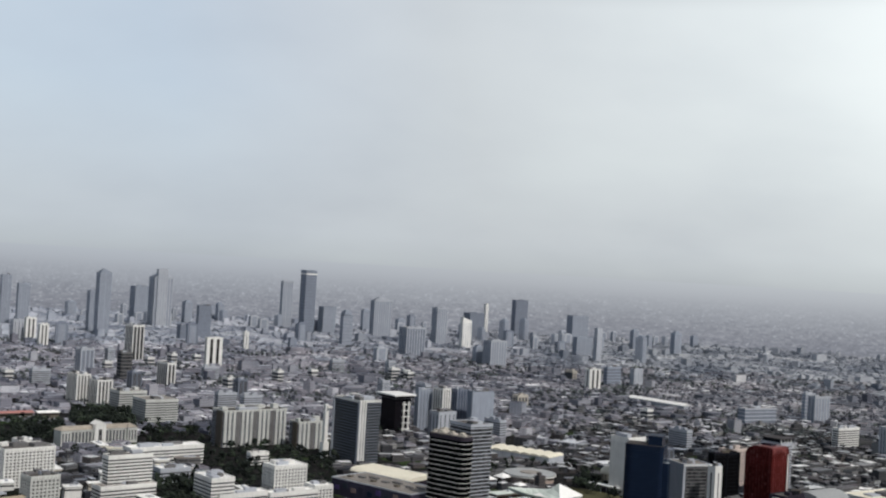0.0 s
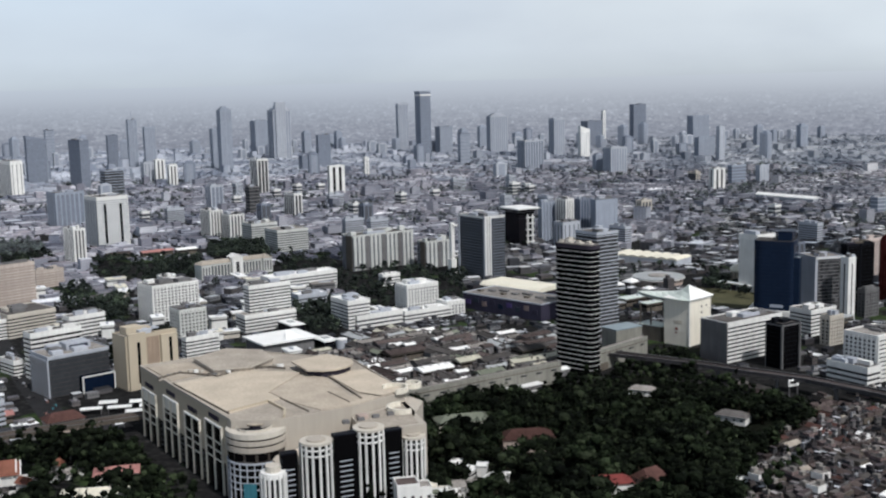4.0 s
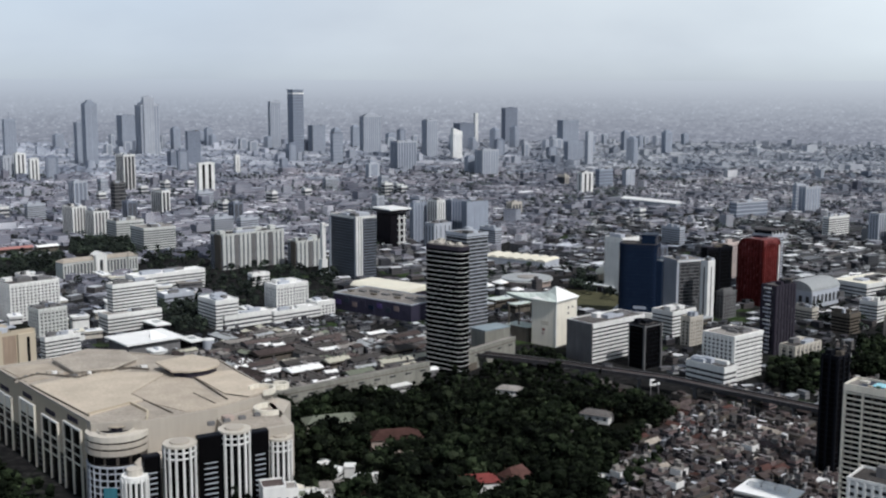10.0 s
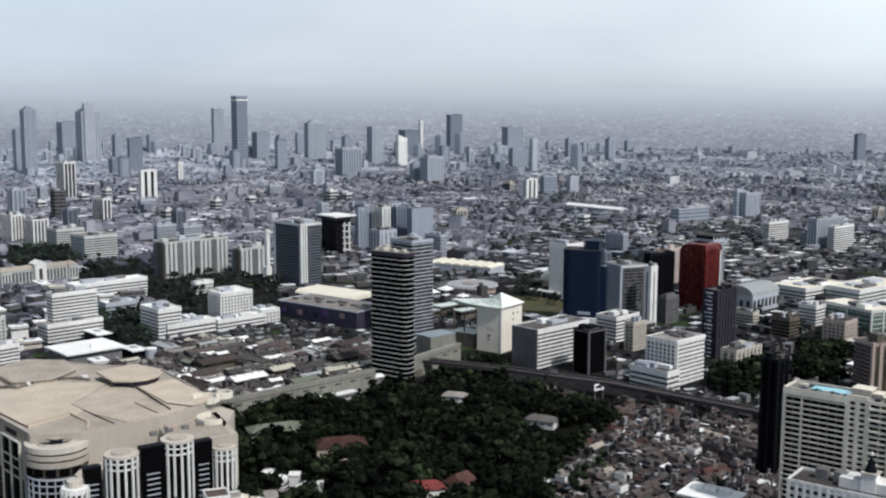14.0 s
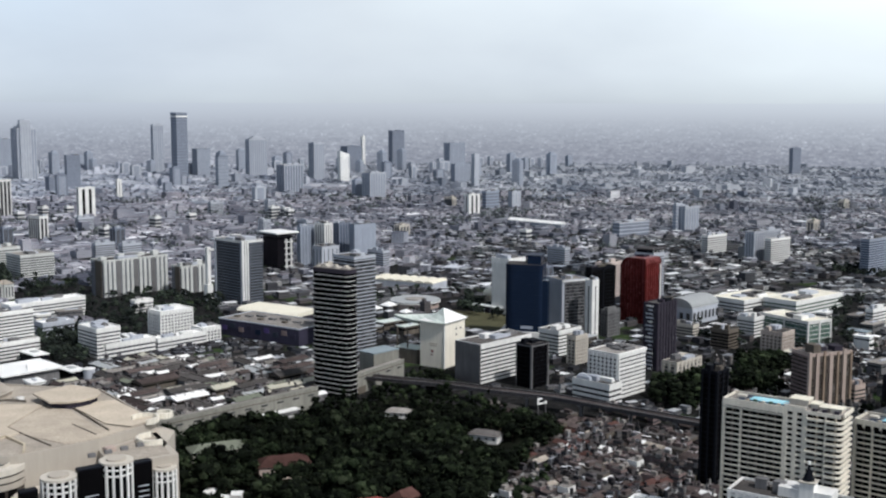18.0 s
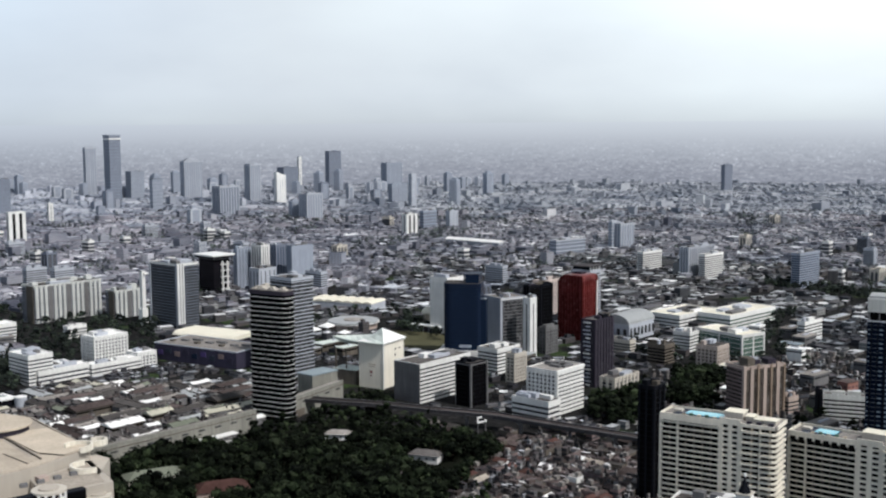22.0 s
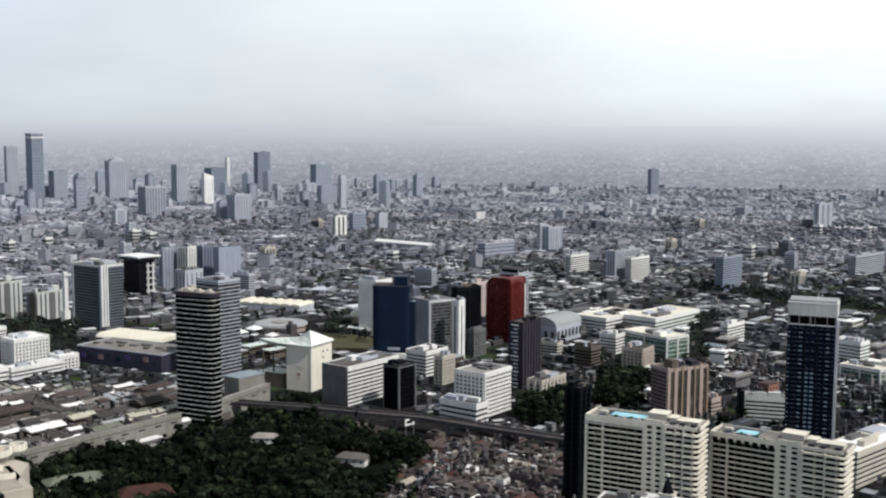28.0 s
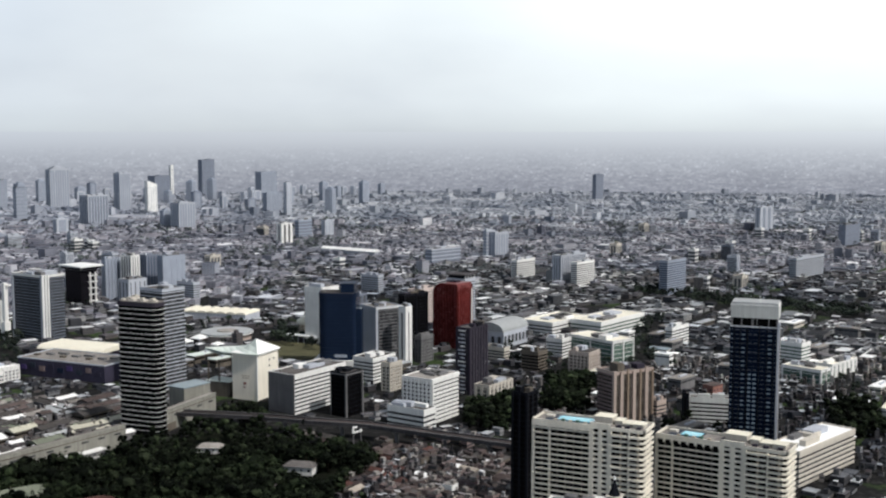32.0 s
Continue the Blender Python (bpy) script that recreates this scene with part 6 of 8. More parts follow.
def temple_court():
    """Small houses, walls and pavilions of the temple grounds."""
    kinds = (("small temple house with a pale grey roof", 12, 7, 4, 3, "white", "pale"), ("temple pavilion with an orange tiled roof", 8, 6, 4, 4, "white", "orange"), ("white temple lodge with a grey tiled roof", 16, 6, 4, 2.5, "white", "grey"))
    for k, (x, y, turn) in enumerate(((-362, 652, 30), (-333, 640, -20), (-325, 653, 20), (-323, 698, 40), (-329, 675, 0), (-330, 611, 30), (-300, 690, 40), (-378, 640, 30), (-344, 622, 25), (-312, 662, 60))):
        label, w, d, h, rise, wall, roof = kinds[k % 3]
        pitched("temple_house", label, x, y, w, d, h, rise, turn, wall, roof, 0.15, "house", False)
    yard = thing("court_wall", "white low wall round a temple court", "wall", at(-347, 640, 0, 24))
    for x, y, w, d in ((0, -14, 44, 0.6), (0, 15, 44, 0.6), (-22, 0, 0.6, 29), (22, 0, 0.6, 29)):
        part("wall_run", slab(w, d, 2.4, WALL["white"]), yard, at(x, y, 0))


def left_street():
    """The dark avenue that runs from the railway past the slate block, with cars on it."""
    pts = [(-357, 752), (-470, 915), (-552, 1036), (-638, 1162), (-700, 1255)]
    for k, (p, q) in enumerate(zip(pts, pts[1:])):
        turn = math.atan2(q[1] - p[1], q[0] - p[0])
        L = math.hypot(q[0] - p[0], q[1] - p[1])
        claim((p[0] + q[0]) / 2, (p[1] + q[1]) / 2, L, 22, math.degrees(turn), 1)
        tagged(new("road", slab(L + 6, 20, 0.12, WALL["road"])), "dark worn asphalt avenue between office blocks", "road", kind="structure").matrix_basis = at((p[0] + q[0]) / 2, (p[1] + q[1]) / 2, 0.03 + k * 0.006, math.degrees(turn))
        for j in range(int(L / 11)):
            for lane in (-7.0, -3.5, 3.5, 7.0):
                if dice.random() < 0.3:
                    f = (j + dice.random() * 0.5) * 11 / L
                    c = between(p, q, min(f, 0.97))
                    paint = dice.choice(((WALL["white"], "white"), (WALL["grey"], "grey"), (WALL["black"], "black"), (WALL["coral"], "red"), (WALL["teal"], "blue-green"), (WALL["hazegrey"], "silver")))
                    car(c[0] - lane * math.sin(turn), c[1] + lane * math.cos(turn), math.degrees(turn), paint)


def temple():
    root = thing("temple_hall", "small white temple hall with an orange tiled gable roof", "temple", at(-350, 648, 0, 24))
    claim(-352, 640, 46, 40, 60)
    part("wall", slab(18, 11, 7, WALL["white"]), root)
    for k, (w, h0, s) in enumerate(((20, 7, 1.0), (15, 8.2, 0.86))):
        g = [(-w / 2, -7.5 * s, h0), (w / 2, -7.5 * s, h0), (w / 2, 7.5 * s, h0), (-w / 2, 7.5 * s, h0), (-w / 2, 0, h0 + 7), (w / 2, 0, h0 + 7)]
        part("roof_tier", mesh_of("tier", g, [(0, 1, 5, 4), (2, 3, 4, 5), (0, 4, 3), (1, 2, 5), (0, 3, 2, 1)], ROOF["orange"]), root)
        for e in (-w / 2, w / 2):
            for s2 in (-1, 1):
                part("gable_edge", slab(0.7, 10.4 * s, 0.7, WALL["white"]), root, pose(e, s2 * 3.75 * s, h0 + 3.3, s2 * -43, 0, 0))
    for k in range(6):
        for s in (-1, 1):
            part("column", slab(0.8, 0.8, 7, WALL["white"]), root, at(-8.5 + k * 3.4, s * 6.6, 0))
    root = thing("stupa", "white bell-shaped stupa with a tapering spire", "stupa", at(-363, 617, 0))
    claim(-363, 617, 16, 16, 0)
    prof = [(6.5, 0), (6.5, 2), (5.4, 2.2), (5.2, 4.5), (4.6, 6), (3.2, 8.5), (1.7, 10.5), (1.5, 12), (0.9, 13), (0.5, 18), (0.12, 25)]
    n = 16
    v = [(r * math.cos(2 * math.pi * k / n), r * math.sin(2 * math.pi * k / n), zz) for r, zz in prof for k in range(n)]
    fc = [(j * n + k, j * n + (k + 1) % n, (j + 1) * n + (k + 1) % n, (j + 1) * n + k) for j in range(len(prof) - 1) for k in range(n)]
    part("bell", mesh_of("bell", v, fc + [tuple(range(n - 1, -1, -1)), tuple(range((len(prof) - 1) * n, len(prof) * n))], WALL["white"], True), root)
    part("terrace", slab(16, 16, 1.2, WALL["white"]), root, at(0, 0, 0, 20))


def pitched(name, label, x, y, w, d, h, rise, rot, wall, roof, hip=0.25, category="house", windows=True):
    """A house with a hipped roof on overhanging eaves."""
    root = thing(name, label, category, at(x, y, 0, rot))
    claim(x, y, w + 3, d + 3, rot, 1)
    part("wall", slab(w, d, h, WALL[wall]), root)
    a, b = w / 2 + 1, d / 2 + 1
    g = [(-a, -b, h), (a, -b, h), (a, b, h), (-a, b, h), (-a + w * hip, 0, h + rise), (a - w * hip, 0, h + rise)]
    part("roof", mesh_of("roof", g, [(0, 1, 5, 4), (2, 3, 4, 5), (0, 4, 3), (1, 2, 5), (0, 3, 2, 1)], ROOF[roof]), root)
    if windows:
        for k in range(max(2, int(w / 5))):
            part("window", slab(1.8, 0.3, 1.5, GLASS["dark"]), root, at(-w / 2 + (k + 0.5) * w / max(2, int(w / 5)), -d / 2, h * 0.5))
        for k in range(max(1, int(d / 5))):
            part("window", slab(0.3, 1.8, 1.5, GLASS["dark"]), root, at(-w / 2, -d / 2 + (k + 0.5) * d / max(1, int(d / 5)), h * 0.5))
    return root


def spire_building():
    root = thing("apartment_building", "cream low-rise with arched windows and a small dark spire", "building", at(230, 518, 0, -40))
    claim(230, 518, 66, 26, -40)
    part("window_glass", slab(55, 21, 50, GLASS["dark"]), root)
    for k in range(14):
        part("floor_band", slab(56, 22, 1.7, WALL["white"]), root, at(0, 0, k * 3.7))
    for k in range(15):
        part("pier", slab(1.5, 1.0, 50, WALL["white"]), root, at(-27.2 + k * 3.88, -10.9, 0))
    part("roof", slab(55, 21, 0.6, ROOF["grey"]), root, at(0, 0, 50))
    part("parapet", ring_wall(56.4, 22.4, 1.6, 0.5, WALL["white"]), root, at(0, 0, 50.2))
    part("upper_storey", slab(26, 12, 5, WALL["white"]), root, at(8, 2, 50.5))
    part("turret", slab(7, 7, 9, WALL["white"]), root, at(9, -1, 50.5))
    part("turret_cornice", slab(8, 8, 0.8, WALL["cream"]), root, at(9, -1, 59.4))
    cone = circle(0, 0, 3.2, 0, 315, 7)
    part("spire", mesh_of("spire", [(x, y, 0) for x, y in cone] + [(0, 0, 8.4)], [(k, (k + 1) % 8, 8) for k in range(8)] + [tuple(range(7, -1, -1))], WALL["black"]), root, at(9, -1, 60.1))
    part("spire_ball", prism("ball", circle(0, 0, 0.7, 0, 315, 7), 0, 1.6, WALL["white"]), root, at(9, -1, 68.2))
    for k in range(2):
        part("dormer", slab(6, 5, 5.5, WALL["grey"]), root, at(-6 - k * 9, 3, 50.4))


striped_tower()
blue_tower()
red_tower()
pyramid_hall()
vault_hall()
hotel("cream hotel slab with balcony rows and a roof pool", 242.5, 554, 63, 17, 86.5, -41, 0.52, (0.36, 0.98), False)
hotel("cream hotel slab with arched top storey and small roof pool", 305.5, 524, 71, 17, 80, -47, 0.5, (0.32, 0.62), True)
dark_tower()
mall()
viaduct(LEFT_LINE, "dark grey elevated railway on T-shaped concrete piers behind trees", "taupe")
viaduct([(38, 950), (101, 918), (144, 890), (185, 866), (220, 833), (276, 781), (345, 715), (420, 640)], "dark grey elevated railway on T-shaped concrete piers beside the park", "asphalt")
long_wall()
halls()
court_pavilions()
market_halls()
ministry()
temple()
temple_court()
left_street()
spire_building()
for px_, py_, w_, d_, r_ in ((-352, 818, 14, 9, 18), (-338, 806, 18, 7, 18), (-330, 822, 12, 9, 18), (-316, 812, 16, 8, 18), (-358, 800, 16, 7, 18), (-322, 796, 14, 8, 18), (-300, 800, 14, 9, 18)):
    canopy = thing("canopy", "white fabric canopy on poles over a parking yard", "canopy", at(px_, py_, 0, r_), "yard canopies")
    claim(px_, py_, w_, d_, r_, 1)
    part("cover", slab(w_, d_, 0.5, ROOF["white"]), canopy, at(0, 0, 4))
    for s_ in (-1, 1):
        for q_ in (-1, 1):
            part("pole", slab(0.4, 0.4, 4.05, WALL["grey"]), canopy, at(s_ * (w_ / 2 - 0.6), q_ * (d_ / 2 - 0.6), 0))
sign = thing("sign_frame", "small white roof sign beside the elevated railway", "sign", at(172, 855, 0, 30))
claim(168, 838, 20, 34, -10)
part("post", slab(0.6, 0.6, 9, WALL["grey"]), sign, at(-4, 0, 0))
part("post", slab(0.6, 0.6, 9, WALL["grey"]), sign, at(4, 0, 0))
part("upright_bar", slab(1.4, 0.5, 5.5, ROOF["white"]), sign, at(-4, 0, 9))
part("lower_bar", slab(6, 0.5, 1.4, ROOF["white"]), sign, at(-1, 0, 9))
part("upper_bar", slab(4, 0.5, 1.2, ROOF["white"]), sign, at(-2, 0, 13))
part("small_panel", slab(2, 0.5, 2, ROOF["white"]), sign, at(4, 0, 9))
pitched("house", "park villa with a faded red hipped roof", -26, 728, 34, 18, 9, 5, 12, "pink", "clay")
pitched("house", "park house with a bright red hipped roof", 26, 645, 24, 12, 8, 4, 12, "white", "red")
pitched("house", "park house with a dark red hipped roof", 50, 662, 16, 14, 5, 6, 40, "pink", "clay")
pitched("pavilion", "park pavilion with a pale green metal roof", -72, 768, 38, 18, 8, 4, 20, "cream", "moss", 0.2)
pitched("house", "house with a pale red roof and white balconies beside the mall", -275, 644, 26, 16, 11, 3, 20, "white", "rose")
pitched("house", "long house with a yellow-white metal roof", -276, 615, 40, 14, 8, 3, 14, "white", "cream")
pitched("house", "house with a dusky red tiled roof beside the railway", -362, 760, 26, 18, 9, 5, 39, "pink", "clay")
pitched("house", "park house with a weathered grey roof", 60, 860, 20, 9, 5, 3, -20, "white", "pale")
pitched("house", "white park house with a grey roof among trees", 118, 790, 22, 12, 6, 3, -30, "white", "grey")
claim(-25, 708, 30, 16, 12)
claim(-36, 846, 40, 16, 39)
claim(26, 632, 20, 10, 12)
for x_, y_, w_, d_, h_ in ((-69, 683, 9, 6, 6), (-60, 671, 12, 7, 5), (-52, 674, 7, 6, 7), (-45, 661, 10, 6, 4.5), (-37, 659, 6, 5, 6.5)):
    kiosk = thing("kiosk", "small white kiosk with a flat roof beside the park", "kiosk", at(x_, y_, 0, 24 + h_ * 9), "white kiosks")
    claim(x_, y_ - 6, w_ + 4, d_ + 14, 0, 1)
    part("wall", slab(w_, d_, h_, WALL["white"]), kiosk)
    part("window", slab(w_ * 0.7, d_ + 0.1, 1.4, GLASS["dark"]), kiosk, at(0, 0, 1.6))
    part("roof", slab(w_ + 1.2, d_ + 1.2, 0.5, ROOF["white"]), kiosk, at(0, 0, h_ - 0.02))
low = thing("low_block", "low office block with a bright white flat roof", "building", at(188, 606, 0, -38))
claim(188, 606, 36, 26, -38)
part("wall", slab(32, 22, 15, WALL["cream"]), low)
part("roof", slab(33, 23, 0.8, ROOF["white"]), low, at(0, 0, 15))
for k_ in range(4):
    part("window_band", slab(32.2, 22.2, 1.5, GLASS["dark"]), low, at(0, 0, 1.4 + k_ * 3.6))
for k_ in range(3):
    part("roof_house", slab(7, 5, 3, WALL["white"]), low, at(-9 + k_ * 8, 3, 15.75))
pitched("house", "low white house with flat eaves beside the mall", -62, 640, 18, 12, 7, 1, 10, "white", "pale")
villa = thing("villa", "stepped white villa with brown flat roofs and curved terraces", "house", at(-84, 618, 0, 18))
claim(-80, 618, 46, 26, 18)
for x_, y_, w_, d_, h_ in ((-8, -2, 13, 14, 17), (2, 2, 9, 12, 13), (12, -2, 13, 11, 9), (22, 3, 8, 9, 6)):
    part("wall", slab(w_, d_, h_, WALL["white"]), villa, at(x_, y_, 0))
    part("roof", slab(w_ - 1.4, d_ - 1.4, 0.3, ROOF["brown" if x_ < 0 else "moss" if x_ == 12 else "pale"]), villa, at(x_, y_, h_ - 0.1))
    part("parapet", ring_wall(w_, d_, 1.0, 0.4, WALL["white"]), villa, at(x_, y_, h_ - 0.02))
    for k_ in range(2):
        part("window", slab(1.8, 0.4, 1.6, GLASS["dark"]), villa, at(x_ - 2.5 + k_ * 5, y_ - d_ / 2, h_ * 0.55))
for k_ in range(3):
    part("terrace", prism("terrace", circle(8 + k_ * 8, 8 + k_ % 2 * 2, 4.2 - k_ * 0.5, 0, 330, 11), 0, 10.5 - k_ * 2.5, WALL["ivory"]), villa)
    part("roof_box", slab(3, 3, 2.4, WALL["white"]), villa, at(12 + k_ * 4.5, -4 + k_ * 3, 8.9 - 2.9 * (k_ == 2)))

pitched("house", "coral painted block with a low brown roof beside a dark tower", 524, 930, 15, 11, 11, 1.0, 25, "coral", "brown", category="building")

# tree-free patches, placed so the park houses show from the camera
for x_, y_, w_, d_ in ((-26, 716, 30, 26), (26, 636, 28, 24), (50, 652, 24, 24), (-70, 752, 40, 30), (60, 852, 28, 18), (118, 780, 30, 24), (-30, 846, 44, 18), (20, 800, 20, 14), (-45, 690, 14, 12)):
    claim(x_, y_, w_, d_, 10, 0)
pitched("house", "small park house with a weathered grey roof", 88, 742, 16, 10, 6, 3, 25, "cream", "grey")
pitched("house", "low park shed with a rusty roof", -8, 800, 22, 8, 5, 2, 30, "taupe", "brown")

# ---- low houses, sheds and the far city ----
crowd = np.random.RandomState(11)
PARK = [(-117, 800), (-60, 852), (0, 888), (58, 922), (104, 894), (158, 836), (176, 800), (146, 752), (110, 690), (93, 600), (-70, 600), (-84, 655), (-101, 743)]
TEMPLE_GREEN = [(-470, 640), (-425, 678), (-330, 742), (-250, 640), (-240, 560), (-430, 560)]
MINISTRY_GREEN = [(-555, 1706), (-475, 1758), (-425, 1579), (-507, 1568)]
LEFT_GROVES = [[(-682, 1570), (-533, 1571), (-487, 1462), (-503, 1363), (-610, 1399)], [(-410, 1553), (-335, 1591), (-234, 1433), (-205, 1267), (-261, 1292), (-296, 1398), (-376, 1433)], [(-298, 1207), (-260, 1240), (-220, 1071), (-253, 1061)], [(-584, 1552), (-523, 1579), (-465, 1411), (-521, 1381)], [(-625, 1325), (-600, 1351), (-488, 1148), (-553, 1181)], [(-540, 1236), (-510, 1270), (-455, 1118), (-493, 1131)], [(-906, 1672), (-892, 1800), (-751, 1599), (-793, 1523)]]
MALL_STREET = [(-308, 724), (-208, 607), (-238, 588), (-335, 692)]
CANOPY_YARD = [(-385, 782), (-290, 785), (-275, 850), (-370, 862)]
HOSPITAL_GREEN = [(-238, 1500), (-125, 1410), (-110, 1225), (-240, 1160)]
STREET_GREEN = [(-640, 1060), (-520, 905), (-448, 800), (-395, 730), (-440, 742), (-490, 790), (-560, 900), (-660, 1030)]
FIELD = [(140, 1225), (152, 1330), (222, 1290), (205, 1165)]
BELT = [(784, 1650), (851, 1501), (983, 1325), (934, 1259), (808, 1425), (747, 1572)]
GROVES = [[(352, 905), (384, 895), (388, 925), (356, 935)], [(639, 1342), (685, 1354), (524, 1056), (501, 1062)], [(590, 850), (640, 850), (575, 745), (540, 760)], [(184, 1402), (214, 1317), (203, 1245), (160, 1323)], [(77, 965), (109, 936), (100, 904), (70, 936)], [(289, 935), (335, 954), (300, 846), (263, 864)]]
MALL_YARD = [(-110, 600), (-40, 600), (-70, 700), (-100, 740), (-125, 700)]
COURT_GREEN = [(382, 955), (424, 962), (432, 1000), (388, 1004)]
GREENS = [BELT, COURT_GREEN, MALL_STREET, CANOPY_YARD] + LEFT_GROVES + [MALL_YARD] + GROVES + [PARK, TEMPLE_GREEN, STREET_GREEN, MINISTRY_GREEN, HOSPITAL_GREEN, FIELD]
MARKET = [(-240, 985), (-169, 1085), (-12, 1052), (8, 925), (-118, 822), (-190, 900)]
C40, S40 = math.cos(radians(40)), math.sin(radians(40))

# sheet laid over the ground; shade under the trees is in its near-black colour
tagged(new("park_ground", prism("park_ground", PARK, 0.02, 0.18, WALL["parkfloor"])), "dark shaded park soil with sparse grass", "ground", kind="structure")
lawn = tagged(new("lawn", prism("lawn", FIELD, 0.05, 0.25, WALL["lawn"])), "worn green playing field", "lawn", kind="structure")


def spots(step, r0, r1, az0, az1, streets=(7, 9), jitter=0.25):
    """A jittered street grid turned by forty degrees, cut to a sector round the viewpoint."""
    k = int(5200 / step)
    i, j = np.meshgrid(np.arange(-k, k), np.arange(-k, k))
    i, j = i.ravel(), j.ravel()
    keep = (i % streets[0] != 0) & (j % streets[1] != 0)
    i, j = i[keep], j[keep]
    u = (i + crowd.uniform(-jitter, jitter, len(i))) * step
    v = (j + crowd.uniform(-jitter, jitter, len(i))) * step
    x, y = u * C40 - v * S40, u * S40 + v * C40
    r, az = np.hypot(x, y), np.degrees(np.arctan2(x, y))
    keep = (r > r0) & (r < r1) & (az > az0) & (az < az1)
    return x[keep], y[keep]


HOUSE_KINDS = [
    ("pink-beige shophouse with a flat grey roof and shed", 6, 9, 8, "shop", "grey", "flat"), ("grey concrete shophouse with a flat roof", 6, 9, 7, "asphalt", "brown", "flat"),
    ("taupe shophouse row with a flat roof", 13, 8, 6.5, "taupe", "grey", "flat"), ("house with a rusty metal gable roof", 11, 8, 4, "taupe", "brown", "gable"),
    ("house with a dark red tiled gable roof", 10, 8, 4.5, "taupe", "clay", "gable"), ("low shed with a pale metal gable roof", 14, 7, 3.5, "taupe", "dun", "gable"),
    ("small white apartment house with a flat roof", 8, 8, 10, "white", "pale", "flat"), ("grey low house with a rusty roof", 9, 7, 3.5, "asphalt", "brown", "gable"),
    ("low taupe house with a grey metal gable roof", 12, 7.5, 3.5, "taupe", "grey", "gable"), ("pink-beige shophouse row with a rusty flat roof", 5.5, 11, 7, "shop", "brown", "flat"),
    ("low shed with a bright white metal roof", 9, 6, 3.5, "grey", "white", "gable"),
]


def house(kind, m):
    label, w, d, h, wall, roof, shape = kind
    root = thing("house" if "house" in label else "shed", label, "house", m, "low houses of the quarter")
    part("wall", slab(w, d, h, WALL[wall]), root)
    if shape == "flat":
        part("roof", slab(w - 0.6, d - 0.6, 0.3, ROOF[roof]), root, at(0, 0, h - 0.1))
        part("roof_shed", slab(w * 0.5, d * 0.35, 2.4, ROOF["brown" if wall in ("grey", "taupe") else "pale"]), root, at(-w * 0.1, d * 0.25, h + 0.15))
    else:
        a, b = w / 2 + 0.6, d / 2 + 0.6
        g = [(-a, -b, h), (a, -b, h), (a, b, h), (-a, b, h), (-a, 0, h + 2.0), (a, 0, h + 2.0)]
        part("roof", mesh_of("roof", g, [(0, 1, 5, 4), (2, 3, 4, 5), (0, 4, 3), (1, 2, 5), (0, 3, 2, 1)], ROOF[roof]), root)
    rows = max(1, int(h / 3.6))
    for k in range(rows):
        part("window_band", slab(w + 0.1, d + 0.1, 1.3, GLASS["dark"]), root, at(0, 0, 1.3 + k * 3.5))
    return root


def low_town():
    made = {}
    # the quarter below the hotels and the streets round the park
    x, y = spots(10.2, 560, 1180, -33, 42)
    ok = is_free(x, y, 4.5) & ((np.hypot(x - 160, y - 720) < 190) | (crowd.rand(len(x)) < 0.62))
    for g in GREENS + [MARKET]:
        ok &= ~inside(x, y, g)
    ok &= (np.hypot(x, y) > 590) | (x > 60)
    x, y = x[ok], y[ok]
    near = np.argsort(np.hypot(x - 160, y - 720))[:300]
    for q, k in enumerate(near):
        kind = int(crowd.choice(11, p=(0.05, 0.10, 0.10, 0.21, 0.07, 0.06, 0.03, 0.15, 0.10, 0.05, 0.08)))
        if HOUSE_KINDS[kind][3] > 12 and crowd.rand() < 0.5:
            kind = 3
        m = at(x[k], y[k], 0, 40 + 90 * crowd.randint(4) + crowd.uniform(-4, 4))
        made[kind] = house(HOUSE_KINDS[kind], m) if kind not in made else (copy_thing(made[kind], m), made[kind])[1]
    rest = np.setdiff1d(np.arange(len(x)), near)
    return x[rest], y[rest]


